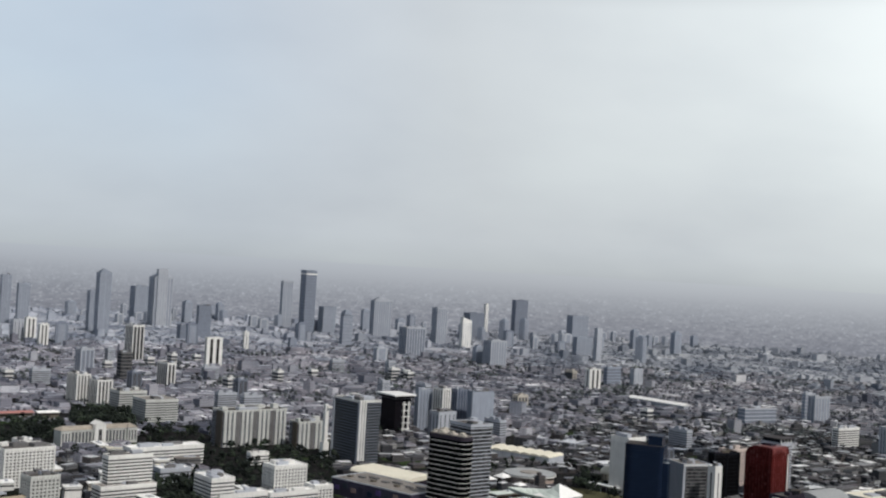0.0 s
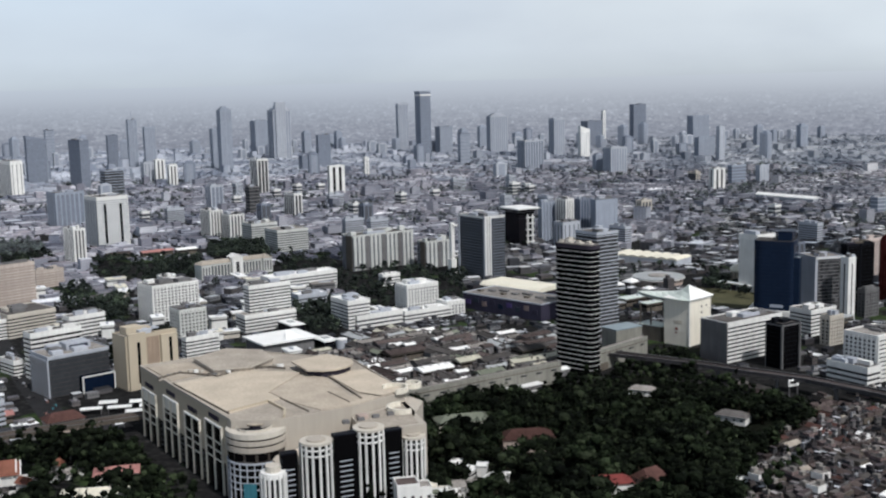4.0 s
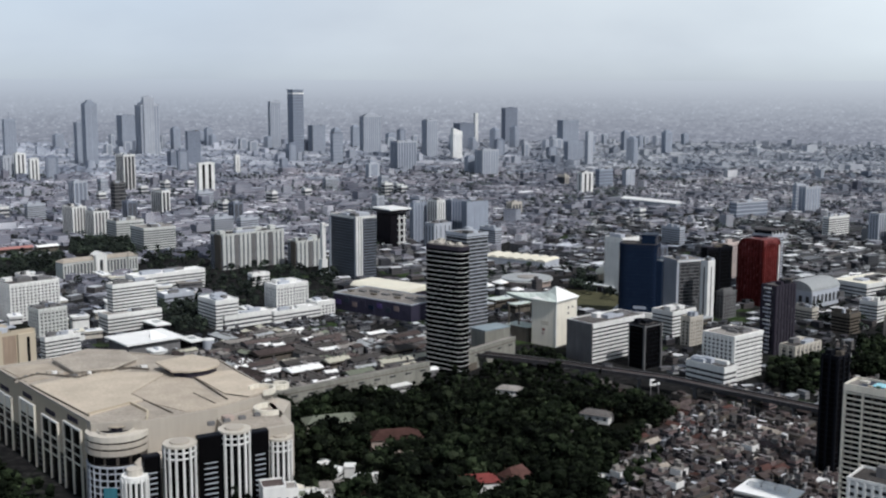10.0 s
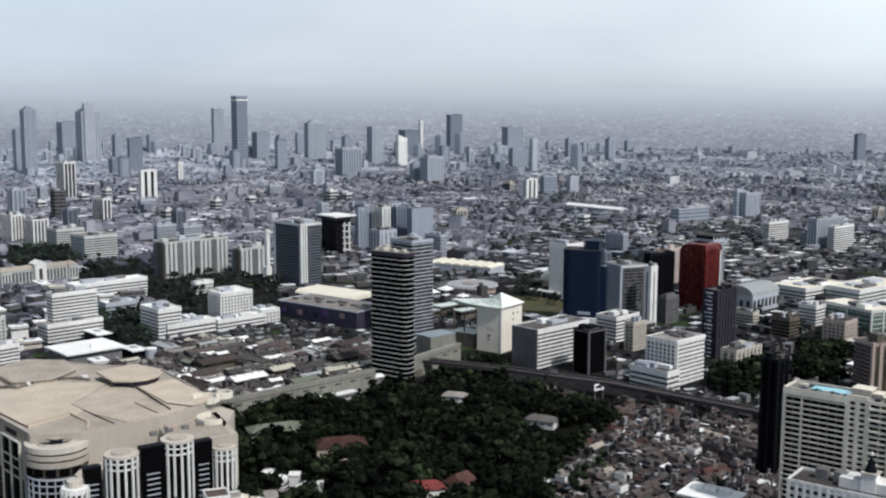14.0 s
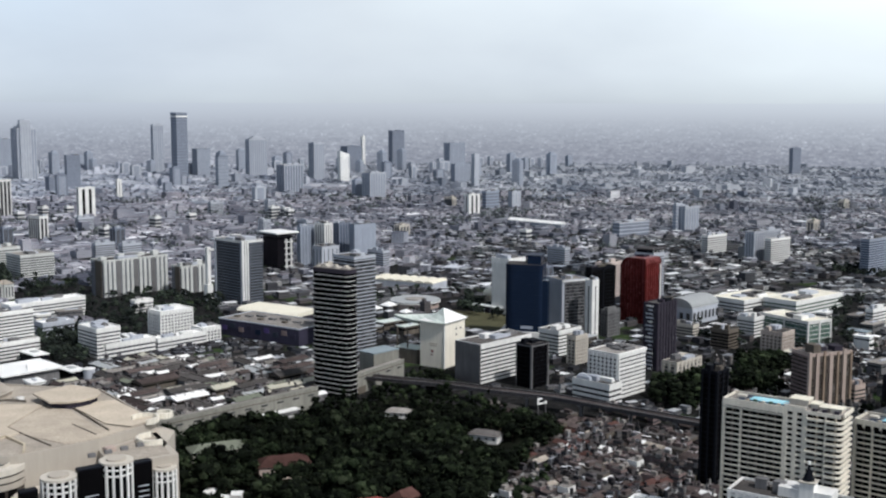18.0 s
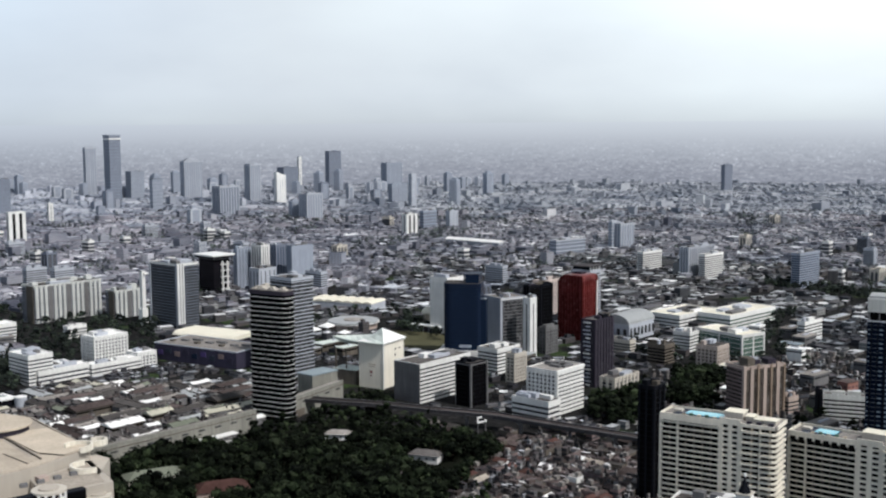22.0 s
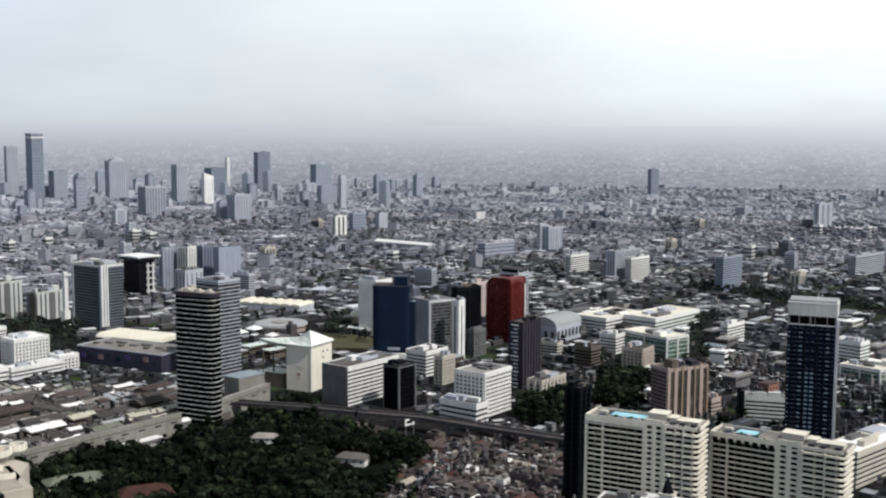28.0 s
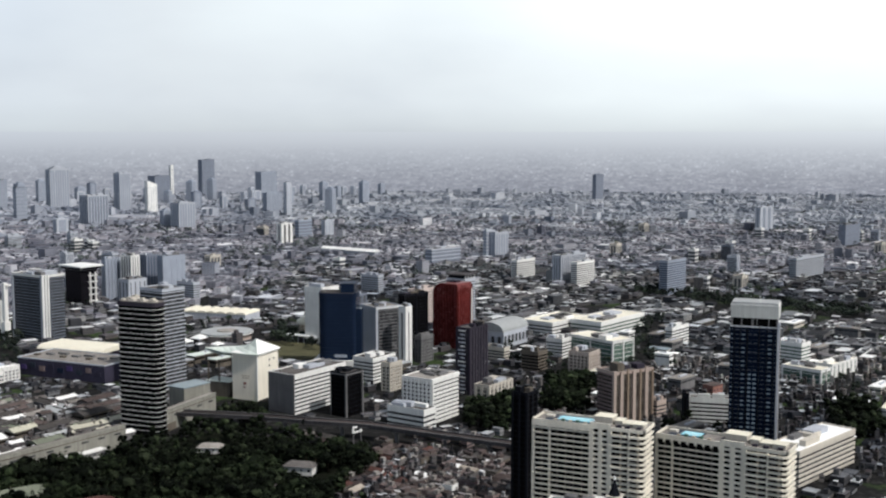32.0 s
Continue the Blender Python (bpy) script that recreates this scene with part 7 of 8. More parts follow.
def market():
    """Rows of low market sheds with rusty, white and yellow metal roofs."""
    roofs = ("brown", "white", "pale", "pale", "metal", "brown", "grey", "white", "brown", "grey", "pale", "moss", "white", "grey", "white", "brown", "yellow", "grey")
    made = {}
    k = 0
    for i in range(-14, 15):
        for j in range(-14, 15):
            u, v = i * 17 + crowd.uniform(-3, 3), j * 12.5 + crowd.uniform(-2, 2)
            x, y = -95 + u * C40 - v * S40, 945 + u * S40 + v * C40
            px, py = np.array([x]), np.array([y])
            if not inside(px, py, MARKET)[0] or not is_free(px, py, 4)[0] or crowd.rand() < 0.08:
                continue
            style = roofs[crowd.randint(len(roofs))]
            size = int(crowd.choice(4, p=(0.35, 0.3, 0.2, 0.15)))
            if style == "white" and size == 3:
                style = "grey"
            key = (style, size)
            m = at(x, y, 0, 40 + crowd.uniform(-7, 7) + 90 * (crowd.rand() < 0.25))
            if key in made:
                copy_thing(made[key], m)
                continue
            w, d, h = (13, 20, 10, 34)[size], (9.5, 10.5, 8, 13)[size], (4.5, 5.5, 7, 6.5)[size]
            words = {"brown": "rusty brown", "grey": "grey", "pale": "pale grey", "white": "bright white", "yellow": "faded yellow", "moss": "faded green", "metal": "light grey"}[style]
            root = thing("market_shed", "low market shed with a " + words + " metal roof", "shed", m, "market sheds")
            part("wall", slab(w, d, h, WALL["grey"]), root)
            a, b = w / 2 + 0.7, d / 2 + 0.7
            g = [(-a, -b, h), (a, -b, h), (a, b, h), (-a, b, h), (-a, 0, h + 1.8), (a, 0, h + 1.8)]
            part("roof", mesh_of("roof", g, [(0, 1, 5, 4), (2, 3, 4, 5), (0, 4, 3), (1, 2, 5), (0, 3, 2, 1)], ROOF[style]), root)
            part("ridge_vent", slab(w * 0.6, 1.2, 0.8, ROOF["grey"]), root, at(0, 0, h + 1.5))
            made[key] = root


def clutter():
    """Lean-tos, water tanks, awnings and sheet-metal covers squeezed between and over the low houses."""
    tin = city_material("patched_tin", [(0.0, (0.30, 0.28, 0.26)), (0.3, (0.06, 0.055, 0.052)), (0.7, (0.12, 0.10, 0.09)), (1.0, (0.5, 0.49, 0.47))],
                        [(0.0, (0.022, 0.020, 0.020)), (0.25, (0.045, 0.038, 0.038)), (0.55, (0.092, 0.072, 0.071)), (0.75, (0.145, 0.122, 0.12)), (0.90, (0.25, 0.225, 0.22)), (0.955, (0.70, 0.68, 0.66)), (1.0, (0.84, 0.83, 0.81))], 0.7)
    for name, label, outline, count, low, high in (
        ("rooftop_clutter", "patched tin lean-tos, tanks and awnings crowded between low houses", [(60, 560), (250, 560), (420, 640), (330, 730), (215, 830), (150, 745), (112, 690), (96, 600)], 1500, 2.5, 8.0),
        ("market_clutter", "tin covers, tanks and awnings crowded between market sheds", MARKET, 650, 3.0, 7.6),
        ("street_clutter", "tin lean-tos and rooftop boxes between houses", [(300, 760), (430, 660), (760, 700), (800, 1000), (560, 1080), (330, 1010), (280, 880)], 1200, 2.5, 9.0)):
        xs, ys = [q[0] for q in outline], [q[1] for q in outline]
        x, y = crowd.uniform(min(xs), max(xs), count * 2), crowd.uniform(min(ys), max(ys), count * 2)
        ok = inside(x, y, outline) & is_free(x, y, 1.0)
        for g in (PARK, COURT_GREEN):
            ok &= ~inside(x, y, g)
        x, y = x[ok][:count], y[ok][:count]
        n = len(x)
        w, d = crowd.uniform(1.4, 7.5, n), crowd.uniform(1.2, 4.2, n)
        h = crowd.uniform(low, high, n)
        rot = np.radians(40 + 90 * crowd.randint(0, 2, n)) + crowd.uniform(-0.25, 0.25, n)
        tagged(new(name, block_mesh(name, x, y, w, d, h, rot, tin, 0.2)), label, "clutter", kind="stuff")


def city_material(name, walls, roofs, contrast):
    """Many small buildings: each island takes its own wall and roof colour; window rows on the walls."""
    m, tree, b = material(name, 0.85)
    geo = tree.nodes.new("ShaderNodeNewGeometry")
    n = tree.nodes.new("ShaderNodeSeparateXYZ")
    tree.links.new(geo.outputs["Normal"], n.inputs[0])
    p = tree.nodes.new("ShaderNodeSeparateXYZ")
    tree.links.new(geo.outputs["Position"], p.inputs[0])
    pick = geo.outputs["Random Per Island"]
    other = maths(tree, "FRACT", maths(tree, "MULTIPLY", pick, 7.31))
    wall, top = ramp(tree, pick, walls), ramp(tree, other, roofs)
    row = maths(tree, "FRACT", maths(tree, "DIVIDE", p.outputs[2], 3.4))
    bay = maths(tree, "FRACT", maths(tree, "DIVIDE", maths(tree, "ADD", p.outputs[0], maths(tree, "MULTIPLY", p.outputs[1], 0.8)), 3.1))
    hole = maths(tree, "MULTIPLY", maths(tree, "GREATER_THAN", row, 0.5), maths(tree, "GREATER_THAN", bay, 0.35))
    wall = mixed(tree, maths(tree, "MULTIPLY", hole, contrast), wall, (0.03, 0.034, 0.04))
    blot = node(tree, "ShaderNodeTexNoise", Scale=0.25, Detail=3.0)
    tree.links.new(geo.outputs["Position"], blot.inputs["Vector"])
    top = mixed(tree, 1.0, top, ramp(tree, blot.outputs[0], [(0.3, (0.7, 0.7, 0.7)), (0.7, (1.15, 1.15, 1.15))]), "MULTIPLY")
    # whole neighbourhoods differ in tone at random
    quarter = node(tree, "ShaderNodeTexNoise", Scale=0.0045, Detail=3.0, Roughness=0.6)
    tree.links.new(geo.outputs["Position"], quarter.inputs["Vector"])
    tint = ramp(tree, quarter.outputs[0], [(0.34, (0.46, 0.50, 0.57)), (0.5, (0.94, 0.955, 0.975)), (0.66, (1.42, 1.40, 1.38))])
    # brighter, bluer haze towards the left is painted in as a tint along x
    side_haze = ramp(tree, maths(tree, "DIVIDE", maths(tree, "ADD", p.outputs[0], 1400.0), 2000.0), [(0.0, (1.20, 1.22, 1.26)), (0.4, (1.08, 1.09, 1.12)), (0.7, (0.90, 0.905, 0.925)), (0.85, (0.83, 0.84, 0.86)), (1.0, (0.88, 0.89, 0.89))])
    tint = mixed(tree, 1.0, tint, side_haze, "MULTIPLY")
    both = mixed(tree, maths(tree, "GREATER_THAN", n.outputs[2], 0.4), wall, top)
    tree.links.new(mixed(tree, 1.0, both, tint, "MULTIPLY"), b.inputs["Base Color"])
    return m


def block_mesh(name, x, y, w, d, h, rot, mat, extra=0.35):
    """All the blocks as one mesh, some with a rooftop box."""
    more = np.where(crowd.rand(len(x)) < extra)[0]
    x2, y2 = x[more] + crowd.uniform(-0.15, 0.15, len(more)) * w[more], y[more] + crowd.uniform(-0.15, 0.15, len(more)) * d[more]
    X, Y = np.concatenate([x, x2]), np.concatenate([y, y2])
    W, D = np.concatenate([w, w[more] * 0.4]), np.concatenate([d, d[more] * 0.4])
    Z0 = np.concatenate([np.zeros(len(x)), h[more] - 0.05])
    Z1 = np.concatenate([h, h[more] + crowd.uniform(2, 4, len(more))])
    R = np.concatenate([rot, rot[more]])
    c, s = np.cos(R), np.sin(R)
    cx, cy = np.array([-1, 1, 1, -1] * 2) / 2, np.array([-1, -1, 1, 1] * 2) / 2
    u, v = cx[None] * W[:, None], cy[None] * D[:, None]
    zz = np.where(np.arange(8)[None] < 4, Z0[:, None], Z1[:, None])
    verts = np.stack([X[:, None] + u * c[:, None] - v * s[:, None], Y[:, None] + u * s[:, None] + v * c[:, None], zz], -1).reshape(-1, 3)
    f = np.array(BOX_F[1:])
    faces = (f[None] + 8 * np.arange(len(X))[:, None, None]).reshape(-1, 4)
    return big_mesh(name, verts, faces, mat)


def big_mesh(name, verts, faces, mat):
    me = bpy.data.meshes.new(name)
    n, k = faces.shape
    me.vertices.add(len(verts))
    me.vertices.foreach_set("co", verts.astype(np.float32).ravel())
    me.loops.add(n * k)
    me.loops.foreach_set("vertex_index", faces.astype(np.int32).ravel())
    me.polygons.add(n)
    me.polygons.foreach_set("loop_start", np.arange(0, n * k, k, dtype=np.int32))
    me.polygons.foreach_set("use_smooth", np.zeros(n, dtype=bool))
    me.materials.append(mat)
    me.update(calc_edges=True)
    return me


def heights(n, tall):
    h = crowd.uniform(3.5, 8.5, n)
    up = crowd.rand(n)
    h = np.where(up < 0.12, crowd.uniform(9, 14, n), h)
    return np.where(up < tall, crowd.uniform(16, 34, n), h)


def far_city(left_x, left_y):
    near = city_material("mixed_rooftops", [(0.0, (0.42, 0.42, 0.41)), (0.15, (0.17, 0.165, 0.16)), (0.4, (0.07, 0.07, 0.075)), (0.7, (0.10, 0.088, 0.083)), (0.85, (0.045, 0.045, 0.05)), (1.0, (0.22, 0.22, 0.22))],
                         [(0.0, (0.025, 0.025, 0.027)), (0.22, (0.056, 0.058, 0.064)), (0.45, (0.108, 0.098, 0.104)), (0.62, (0.165, 0.168, 0.178)), (0.77, (0.295, 0.305, 0.315)), (0.89, (0.56, 0.565, 0.56)), (1.0, (0.86, 0.86, 0.84))], 0.6)
    # distance haze is put into the next two palettes: paler, bluer, flatter
    far = city_material("haze_tinted_rooftops", [(0.0, (0.50, 0.50, 0.525)), (0.2, (0.30, 0.30, 0.328)), (0.55, (0.185, 0.187, 0.216)), (0.8, (0.24, 0.230, 0.255)), (1.0, (0.37, 0.37, 0.40))],
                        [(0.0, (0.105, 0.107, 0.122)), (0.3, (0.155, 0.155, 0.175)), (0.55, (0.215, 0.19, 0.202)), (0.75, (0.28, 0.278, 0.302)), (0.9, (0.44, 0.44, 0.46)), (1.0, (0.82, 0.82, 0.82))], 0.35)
    haze = city_material("haze_paled_rooftops", [(0.0, (0.43, 0.445, 0.475)), (0.3, (0.35, 0.365, 0.40)), (0.7, (0.32, 0.335, 0.372)), (1.0, (0.39, 0.405, 0.44))],
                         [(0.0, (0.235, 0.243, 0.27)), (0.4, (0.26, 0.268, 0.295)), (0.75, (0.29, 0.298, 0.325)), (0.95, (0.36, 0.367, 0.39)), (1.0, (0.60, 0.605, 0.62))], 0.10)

    def layer(name, label, step, r0, r1, mat, tall, add=None):
        x, y = spots(step, r0 - (500 if r0 > 1200 else 0), min(r1 + 500, 4900), -34, 42)
        if add is not None:
            x, y = np.concatenate([x, add[0]]), np.concatenate([y, add[1]])
        ok = is_free(x, y, step * 0.42) & (crowd.rand(len(x)) > 0.13)
        for g in GREENS + [MARKET]:
            ok &= ~inside(x, y, g)
        clump = np.array([noise.noise((a * 0.004, b * 0.004, 3.0)) for a, b in zip(x, y)])
        ok &= (clump > -0.42) | (np.hypot(x, y) > 2000)
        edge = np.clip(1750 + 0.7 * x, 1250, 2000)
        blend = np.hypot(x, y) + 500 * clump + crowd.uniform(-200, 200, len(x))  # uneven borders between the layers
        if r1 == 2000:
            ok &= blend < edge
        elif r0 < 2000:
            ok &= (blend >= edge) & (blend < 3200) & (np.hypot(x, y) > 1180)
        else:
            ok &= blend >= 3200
        x, y, clump = x[ok], y[ok], clump[ok]
        n = len(x)
        w, d = crowd.uniform(0.55, 1.25, n) * step, crowd.uniform(0.5, 0.98, n) * step
        low = np.where(np.hypot(x, y) < 1200, 0.68, 1.0)
        h = low * heights(n, np.where(np.hypot(x, y) < 1260, -1.0, np.where(x < 0, tall * 1.5, tall))) * (0.85 if step > 20 else 0.68) * (1 + 0.25 * np.clip(clump, -0.5, 1))
        wide = (crowd.rand(n) < 0.17) & (np.hypot(x, y) > 1300)
        fine = np.where(np.hypot(x, y) < 1180, 0.66, 1.0)  # the finer plots of the nearer streets
        w, d = w * fine, d * fine
        w, d = np.where(wide, w * 2.2, w), np.where(wide, d * 1.5, d)
        rot = np.radians(40 + 20 * np.round(clump * 2)) + crowd.uniform(-0.08, 0.08, n)
        tagged(new(name, block_mesh(name, x, y, w, d, h, rot, mat)), label, "buildings", kind="stuff")

    layer("city_blocks", "dense low city blocks with pale, grey and rusty roofs", 15.5, 1180, 2000, near, 0.010, (left_x, left_y))
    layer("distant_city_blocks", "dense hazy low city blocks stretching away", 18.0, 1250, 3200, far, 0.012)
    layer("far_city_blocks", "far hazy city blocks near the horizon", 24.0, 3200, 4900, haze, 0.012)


def mid_rises():
    """Scattered five- to twelve-storey blocks between the low houses."""
    x, y = spots(62, 1230, 2900, -32, 40, (5, 6), 0.45)
    pick = crowd.permutation(np.where(is_free(x, y, 16))[0])
    for g in GREENS + [MARKET]:
        pick = pick[~inside(x[pick], y[pick], g)]
    kinds = (("white apartment block with window bands", 22, 14, 24, "bands", "white"), ("grey apartment block with small square windows", 18, 16, 30, "grid", "hazegrey"),
             ("cream office block with vertical piers", 26, 15, 21, "piers", "cream"), ("pale grey slab with window bands", 34, 13, 27, "bands", "hazegrey"),
             ("slate office block with glass front", 20, 18, 30, "curtain", "darkhaze"), ("small white office block with window bands", 16, 16, 18, "bands", "white"))
    made = {}
    x2, y2 = spots(58, 1300, 2700, -27, -1, (5, 6), 0.45)
    more = crowd.permutation(np.where(is_free(x2, y2, 16))[0])
    for g in GREENS + [MARKET]:
        more = more[~inside(x2[more], y2[more], g)]
    white = len(pick[:38])
    x, y = np.concatenate([x[pick[:38]], x2[more[:14]]]), np.concatenate([y[pick[:38]], y2[more[:14]]])
    for k in range(len(x)):
        i = crowd.randint(len(kinds)) if k < white else (0, 5, 3)[crowd.randint(3)]
        label, w, d, h, style, wall = kinds[i]
        turn = 40 + 90 * crowd.randint(2) + crowd.uniform(-5, 5)
        if i in made:
            copy_thing(made[i], at(x[k], y[k], 0, turn))
            claim(x[k], y[k], w, d, turn)
        else:
            made[i] = tower("mid_rise", label, x[k], y[k], w, d, h, turn, style, wall, "smoke", 3.5)
            tagged(made[i], group="scattered mid-rise blocks")


def skyline():
    """More far high-rises, thickest towards the business district."""
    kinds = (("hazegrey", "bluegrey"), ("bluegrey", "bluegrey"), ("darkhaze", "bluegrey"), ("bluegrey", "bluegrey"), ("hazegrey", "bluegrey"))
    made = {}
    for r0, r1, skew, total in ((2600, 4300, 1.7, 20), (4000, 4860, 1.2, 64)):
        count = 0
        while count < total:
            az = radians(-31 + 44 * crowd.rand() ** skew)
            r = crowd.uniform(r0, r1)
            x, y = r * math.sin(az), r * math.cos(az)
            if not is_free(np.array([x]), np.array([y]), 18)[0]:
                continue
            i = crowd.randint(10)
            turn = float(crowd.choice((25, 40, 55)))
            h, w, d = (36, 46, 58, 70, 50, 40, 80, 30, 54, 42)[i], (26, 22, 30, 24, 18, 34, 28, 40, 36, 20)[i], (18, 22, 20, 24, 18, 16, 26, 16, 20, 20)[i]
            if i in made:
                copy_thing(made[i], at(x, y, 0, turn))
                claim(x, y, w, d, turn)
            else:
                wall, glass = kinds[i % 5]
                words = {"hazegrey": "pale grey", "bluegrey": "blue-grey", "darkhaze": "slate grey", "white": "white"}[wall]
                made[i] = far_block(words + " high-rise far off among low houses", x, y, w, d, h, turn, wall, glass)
            count += 1


def low_halls():
    """Long low buildings with bright roofs between the trees and houses."""
    kinds = [("long low building with a bright white metal roof", 34, 11, 7, "cream", "white"), ("low building with a cream metal roof", 24, 12, 9, "white", "cream"),
             ("low grey building with a pale screed roof", 28, 14, 11, "grey", "pale"), ("narrow low building with a pale grey metal roof", 40, 9, 6, "taupe", "metal"),
             ("small white office house with a flat white roof", 16, 12, 13, "white", "white"), ("low building with a faded teal metal roof", 22, 13, 7, "cream", "teal")]
    made = {}
    count = 0
    for r0, r1, a0, a1, most in ((840, 1500, -33, -9, 46), (900, 1500, 12, 42, 40)):
        x, y = spots(44, r0, r1, a0, a1, (6, 7), 0.4)
        pick = crowd.permutation(np.where(is_free(x, y, 11))[0])
        for g in GREENS + [MARKET]:
            pick = pick[~inside(x[pick], y[pick], g)]
        for k in pick[:most]:
            i = int(crowd.choice(6, p=(0.26, 0.2, 0.17, 0.17, 0.14, 0.06)))
            label, w, d, h, wall, roof = kinds[i]
            turn = (38 if x[k] > 0 else 30) + 90 * crowd.randint(2) + crowd.uniform(-6, 6)
            claim(x[k], y[k], w, d, turn, 1)
            m = at(x[k], y[k], 0, turn)
            if i in made:
                copy_thing(made[i], m)
                continue
            root = thing("low_building", label, "building", m, "long low buildings")
            part("wall", slab(w, d, h, WALL[wall]), root)
            part("window_band", slab(w + 0.1, d + 0.1, 1.6, GLASS["dark"]), root, at(0, 0, h - 3.6))
            part("roof", slab(w + 1.6, d + 1.6, 0.7, ROOF[roof]), root, at(0, 0, h - 0.02))
            part("ridge_vent", slab(w * 0.5, 2.2, 1.1, WALL["hazegrey"]), root, at(w * 0.1, 0, h + 0.6))
            made[i] = root


low_halls()
left = low_town()
skyline()
mid_rises()
market()
far_city(*left)
clutter()


# ---- trees ----
def leaf_material(name, base):
    m, tree, b = material(name, 0.8, 0.0, 0.03)
    geo = tree.nodes.new("ShaderNodeNewGeometry")
    info = tree.nodes.new("ShaderNodeObjectInfo")
    mix = maths(tree, "FRACT", maths(tree, "ADD", geo.outputs["Random Per Island"], info.outputs["Random"]))
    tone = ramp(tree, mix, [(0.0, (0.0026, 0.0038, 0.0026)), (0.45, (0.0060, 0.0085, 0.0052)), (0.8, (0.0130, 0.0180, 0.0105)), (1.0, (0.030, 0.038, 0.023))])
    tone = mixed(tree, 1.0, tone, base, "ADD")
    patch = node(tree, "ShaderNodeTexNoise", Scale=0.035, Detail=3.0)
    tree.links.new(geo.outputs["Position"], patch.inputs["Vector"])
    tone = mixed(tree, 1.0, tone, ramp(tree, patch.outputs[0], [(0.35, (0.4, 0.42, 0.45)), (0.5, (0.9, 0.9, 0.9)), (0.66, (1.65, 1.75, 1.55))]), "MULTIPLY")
    grain = node(tree, "ShaderNodeTexNoise", Scale=1.3, Detail=3.0)
    tree.links.new(geo.outputs["Position"], grain.inputs["Vector"])
    tree.links.new(mixed(tree, 1.0, tone, ramp(tree, grain.outputs[0], [(0.3, (0.5, 0.5, 0.5)), (0.7, (1.5, 1.5, 1.4))]), "MULTIPLY"), b.inputs["Base Color"])
    return m


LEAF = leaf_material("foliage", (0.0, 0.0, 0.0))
# bluish grey added to these two leaf colours imitates distance haze
MID_LEAF = leaf_material("lightly_hazed_foliage", (0.014, 0.0165, 0.0180))
FAR_LEAF = leaf_material("hazed_foliage", (0.070, 0.076, 0.092))
BARK = painted("bark", (0.09, 0.07, 0.05), 0.95)
bm = bmesh.new()
bmesh.ops.create_icosphere(bm, subdivisions=1, radius=1.0)
ICO_V = np.array([v.co[:] for v in bm.verts])
ICO_F = np.array([[v.index for v in f.verts] for f in bm.faces])
bm.free()


def crown_arrays(clumps, leaves, size, tall):
    """Clumps of foliage with loose leaf sprays round them: vertices and triangles."""
    vs, fs, n = [], [], 0
    for k in range(clumps):
        a, e = crowd.uniform(0, 6.283), crowd.uniform(-0.35, 1.0)
        r = size * crowd.uniform(0.35, 0.8) * (1 - 0.35 * max(e, 0))
        c = np.array([r * math.cos(a), r * math.sin(a), tall + e * size * 0.75])
        q = ICO_V * (size * crowd.uniform(0.26, 0.44)) * crowd.uniform(0.72, 1.25, (len(ICO_V), 1)) * np.array([1, 1, 0.75])
        vs.append(q + c)
        fs.append(ICO_F + n)
        n += len(q)
    for k in range(leaves):
        d = crowd.normal(size=3)
        d /= np.linalg.norm(d)
        c = d * size * crowd.uniform(0.75, 1.12) * np.array([1, 1, 0.75]) + np.array([0, 0, tall + size * 0.25])
        q = c + crowd.normal(size=(3, 3)) * size * 0.13
        vs.append(q)
        fs.append(np.array([[0, 1, 2]]) + n)
        n += 3
    return np.concatenate(vs), np.concatenate(fs)


def tree_proto(size, tall, m):
    root = thing("tree", "dense dark green broadleaf tree in the city park", "tree", m, "park trees")
    prof = [(0.45, 0), (0.3, tall * 0.35), (0.22, tall * 0.75), (0.1, tall + size * 0.4)]
    n = 6
    v = [(r * math.cos(2 * math.pi * k / n), r * math.sin(2 * math.pi * k / n), z) for r, z in prof for k in range(n)]
    f = [(j * n + k, j * n + (k + 1) % n, (j + 1) * n + (k + 1) % n, (j + 1) * n + k) for j in range(len(prof) - 1) for k in range(n)]
    for b in range(4):  # limbs
        a, z0 = b * 1.57 + 0.4, tall * 0.55
        i = len(v)
        v += [(0.1, 0, z0), (-0.1, 0.1, z0), (0, -0.1, z0 + 0.2), (size * 0.6 * math.cos(a), size * 0.6 * math.sin(a), tall + size * 0.2)]
        f += [(i, i + 1, i + 3), (i + 1, i + 2, i + 3), (i + 2, i, i + 3)]
    part("trunk", mesh_of("trunk", v, f, BARK), root)
    cv, cf = crown_arrays(20, 90, size, tall)
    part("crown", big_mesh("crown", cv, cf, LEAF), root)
    return root


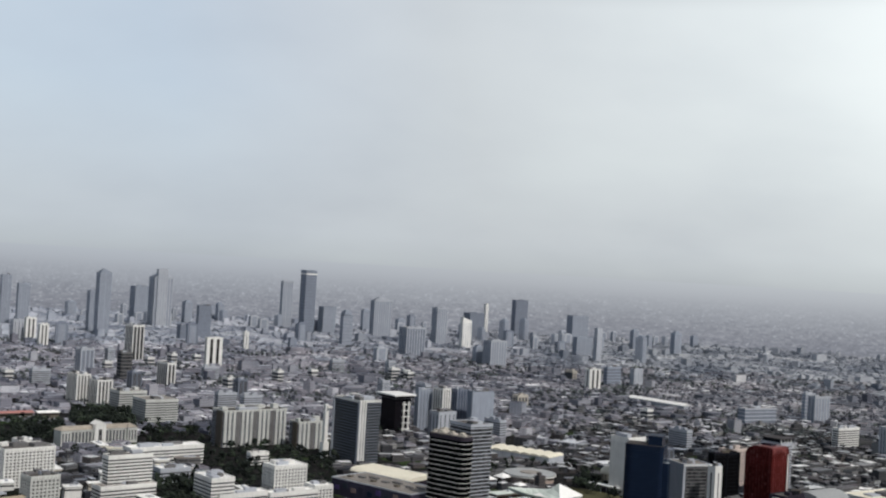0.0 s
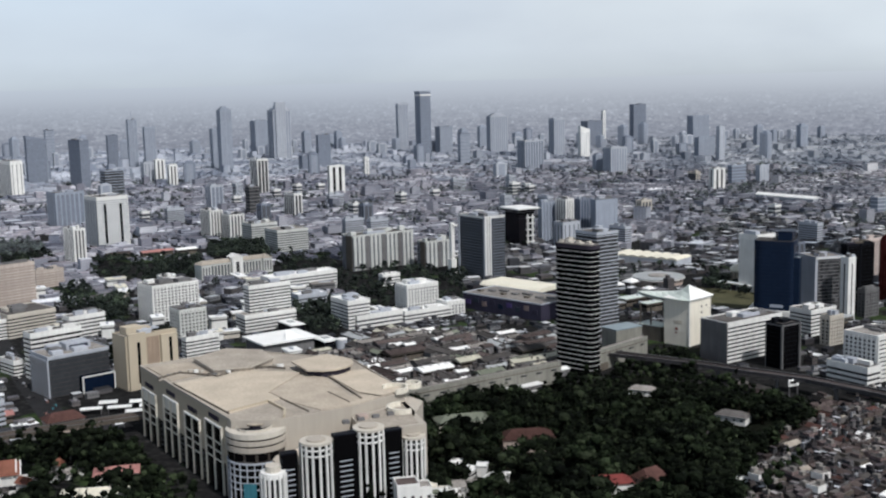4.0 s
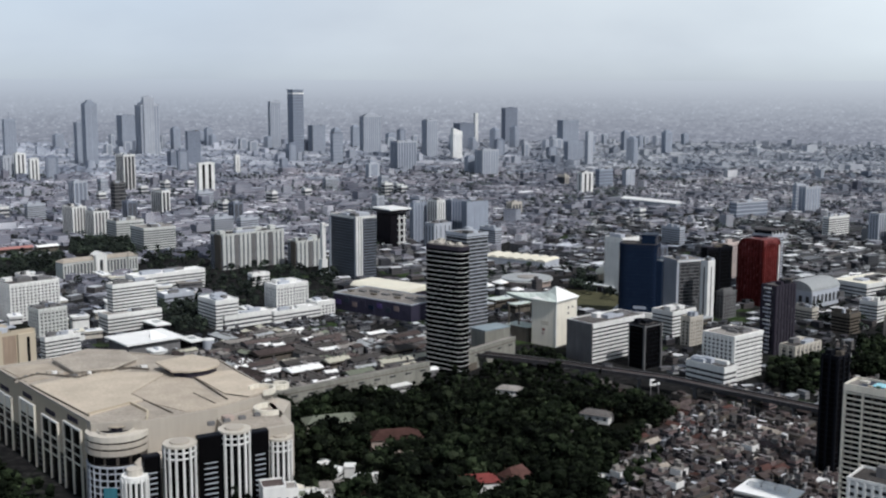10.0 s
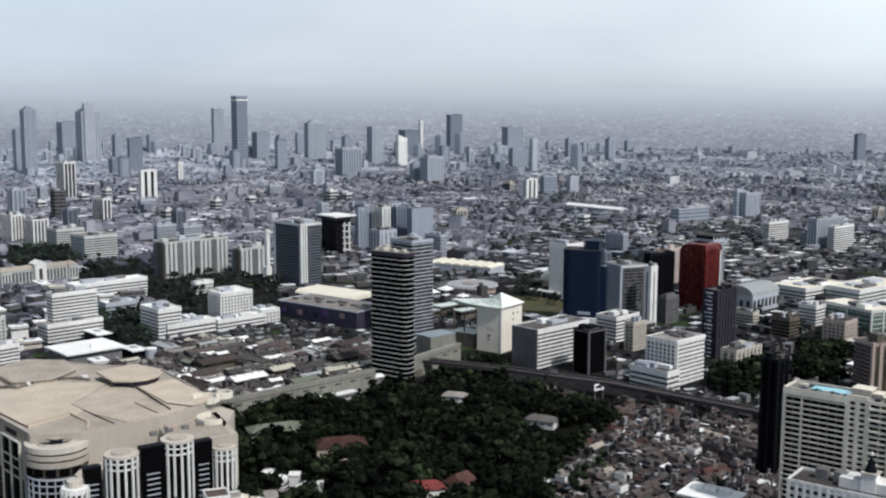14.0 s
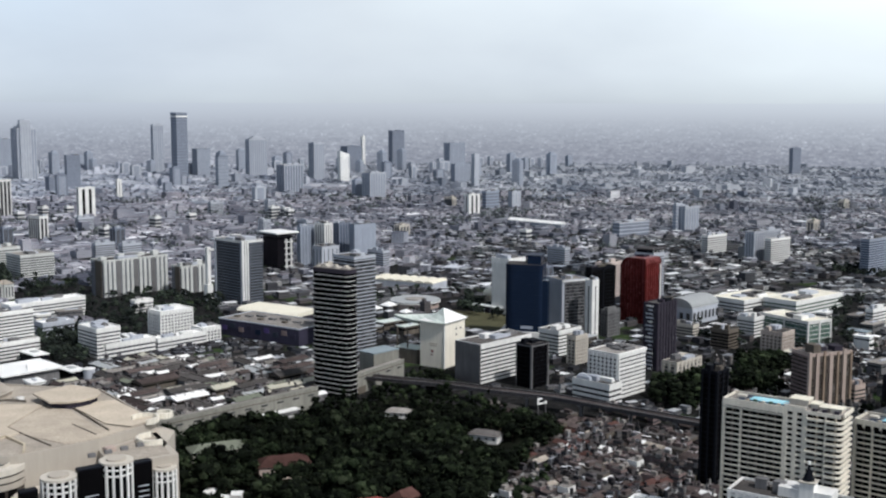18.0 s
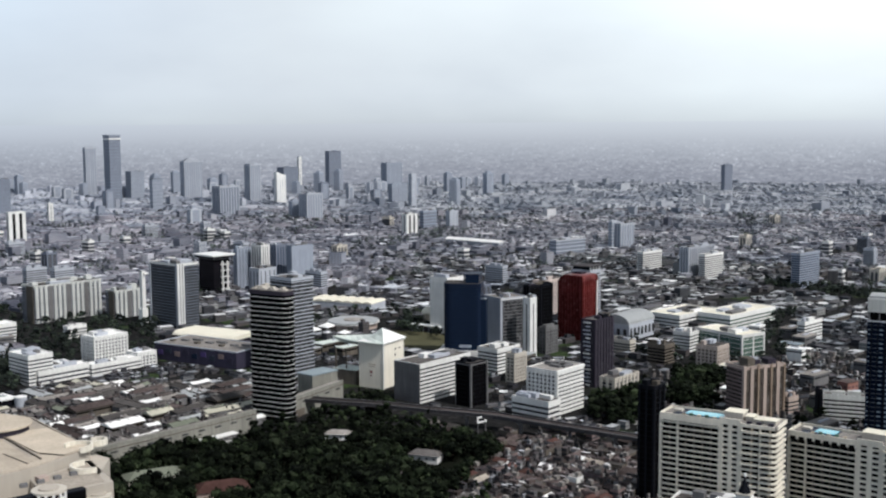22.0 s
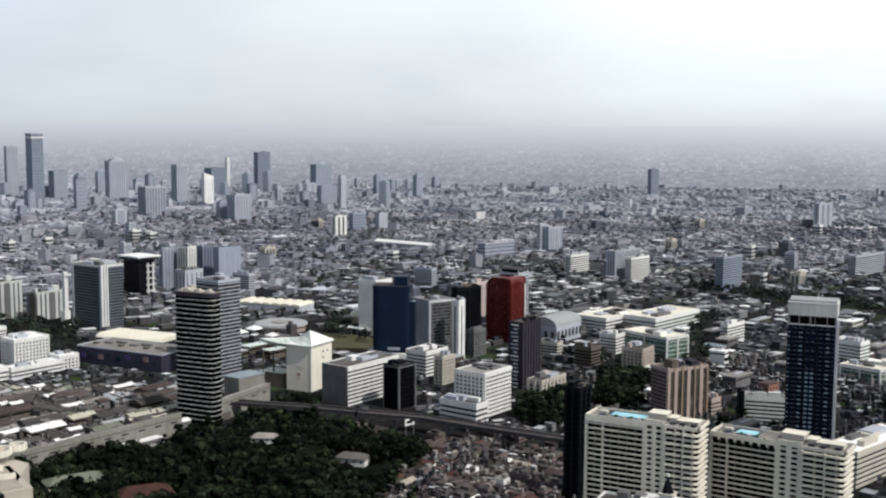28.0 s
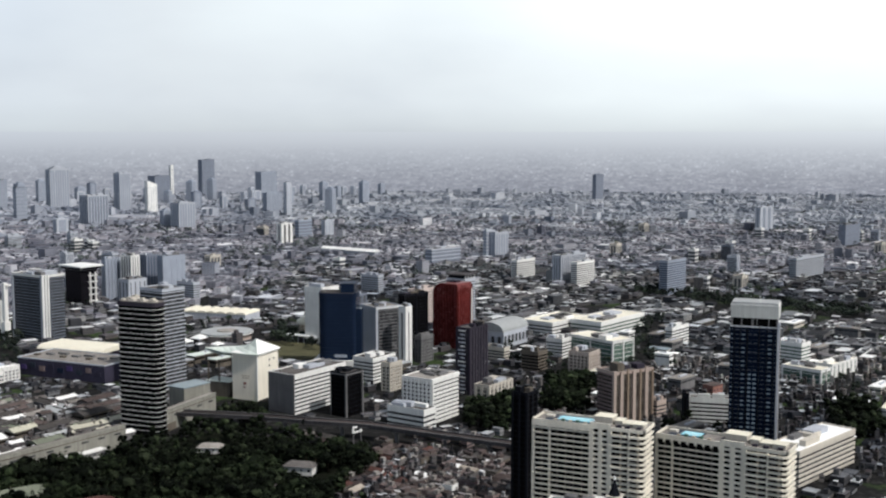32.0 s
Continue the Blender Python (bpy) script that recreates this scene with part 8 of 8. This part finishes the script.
def plant_trees():
    px, py = crowd.uniform(-130, 200, 5200), crowd.uniform(598, 965, 5200)
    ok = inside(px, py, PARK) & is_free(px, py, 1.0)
    gap = np.array([noise.noise((a * 0.02, b * 0.02, 9.0)) for a, b in zip(px, py)])
    ok &= gap > -0.38
    px, py = px[ok], py[ok]
    keep = []
    for k in range(len(px)):
        if all((px[k] - px[j]) ** 2 + (py[k] - py[j]) ** 2 > 74 for j in keep[-400:]):
            keep.append(k)
    px, py = px[keep], py[keep]
    order = np.argsort(py)
    protos = []
    for q, k in enumerate(order[:300]):
        m = at(px[k], py[k], 0, crowd.uniform(0, 360))
        if q < 9:
            protos.append(tree_proto(crowd.uniform(5.2, 9.8), crowd.uniform(4.5, 10.0), m))
        else:
            copy_thing(protos[crowd.randint(9)], m @ Matrix.Diagonal((*(crowd.uniform(0.75, 1.3),) * 3, 1.0)))
    rest = order[300:]
    tx, ty = [px[rest]], [py[rest]]
    # other green quarters, and single trees along the streets
    for g, count in ((TEMPLE_GREEN, 420), (STREET_GREEN, 160), (MINISTRY_GREEN, 300), *((g, 150) for g in LEFT_GROVES), (HOSPITAL_GREEN, 150), (BELT, 500), (COURT_GREEN, 160), *((g, 110) for g in GROVES), (MALL_STREET, 130), (MALL_YARD, 60)):
        gx, gy = [p[0] for p in g], [p[1] for p in g]
        x, y = crowd.uniform(min(gx), max(gx), count * 2), crowd.uniform(min(gy), max(gy), count * 2)
        ok = inside(x, y, g) & (is_free(x, y, 1.5) | (g is MALL_STREET))
        tx.append(x[ok][:count])
        ty.append(y[ok][:count])
    x, y = spots(13, 640, 3300, -33, 42, (4, 99), 0.5)
    near = np.array([noise.noise((a * 0.006, b * 0.006, 5.0)) for a, b in zip(x, y)])
    ok = is_free(x, y, 2.0) & (near + crowd.uniform(-0.12, 0.12, len(x)) > np.where(np.hypot(x, y) > 1950, 0.24, 0.31)) & (crowd.rand(len(x)) < 0.5) & ~inside(x, y, MARKET) & ~inside(x, y, FIELD)
    tx.append(x[ok])
    ty.append(y[ok])
    tx, ty = np.concatenate(tx), np.concatenate(ty)
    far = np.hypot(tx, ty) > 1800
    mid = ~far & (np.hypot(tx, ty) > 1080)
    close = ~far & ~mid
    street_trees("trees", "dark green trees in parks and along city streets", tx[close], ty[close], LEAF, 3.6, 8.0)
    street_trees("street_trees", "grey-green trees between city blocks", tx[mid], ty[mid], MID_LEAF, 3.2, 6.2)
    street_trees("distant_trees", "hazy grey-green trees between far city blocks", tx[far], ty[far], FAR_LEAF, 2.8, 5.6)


def street_trees(name, label, tx, ty, leaf, small, large):
    vs, fs, n = [], [], 0
    kinds = [crown_arrays(7, 16, 1.0, 1.2) for _ in range(8)]
    for a, b in zip(tx, ty):
        v, f = kinds[crowd.randint(8)]
        s, t = crowd.uniform(small, large), crowd.uniform(0, 6.28)
        c, q = math.cos(t), math.sin(t)
        vs.append(np.stack([a + s * (v[:, 0] * c - v[:, 1] * q), b + s * (v[:, 0] * q + v[:, 1] * c), v[:, 2] * s * 1.1], -1))
        fs.append(f + n)
        n += len(v)
    tagged(new(name, big_mesh(name, np.concatenate(vs), np.concatenate(fs), leaf)), label, "trees", kind="stuff")


plant_trees()
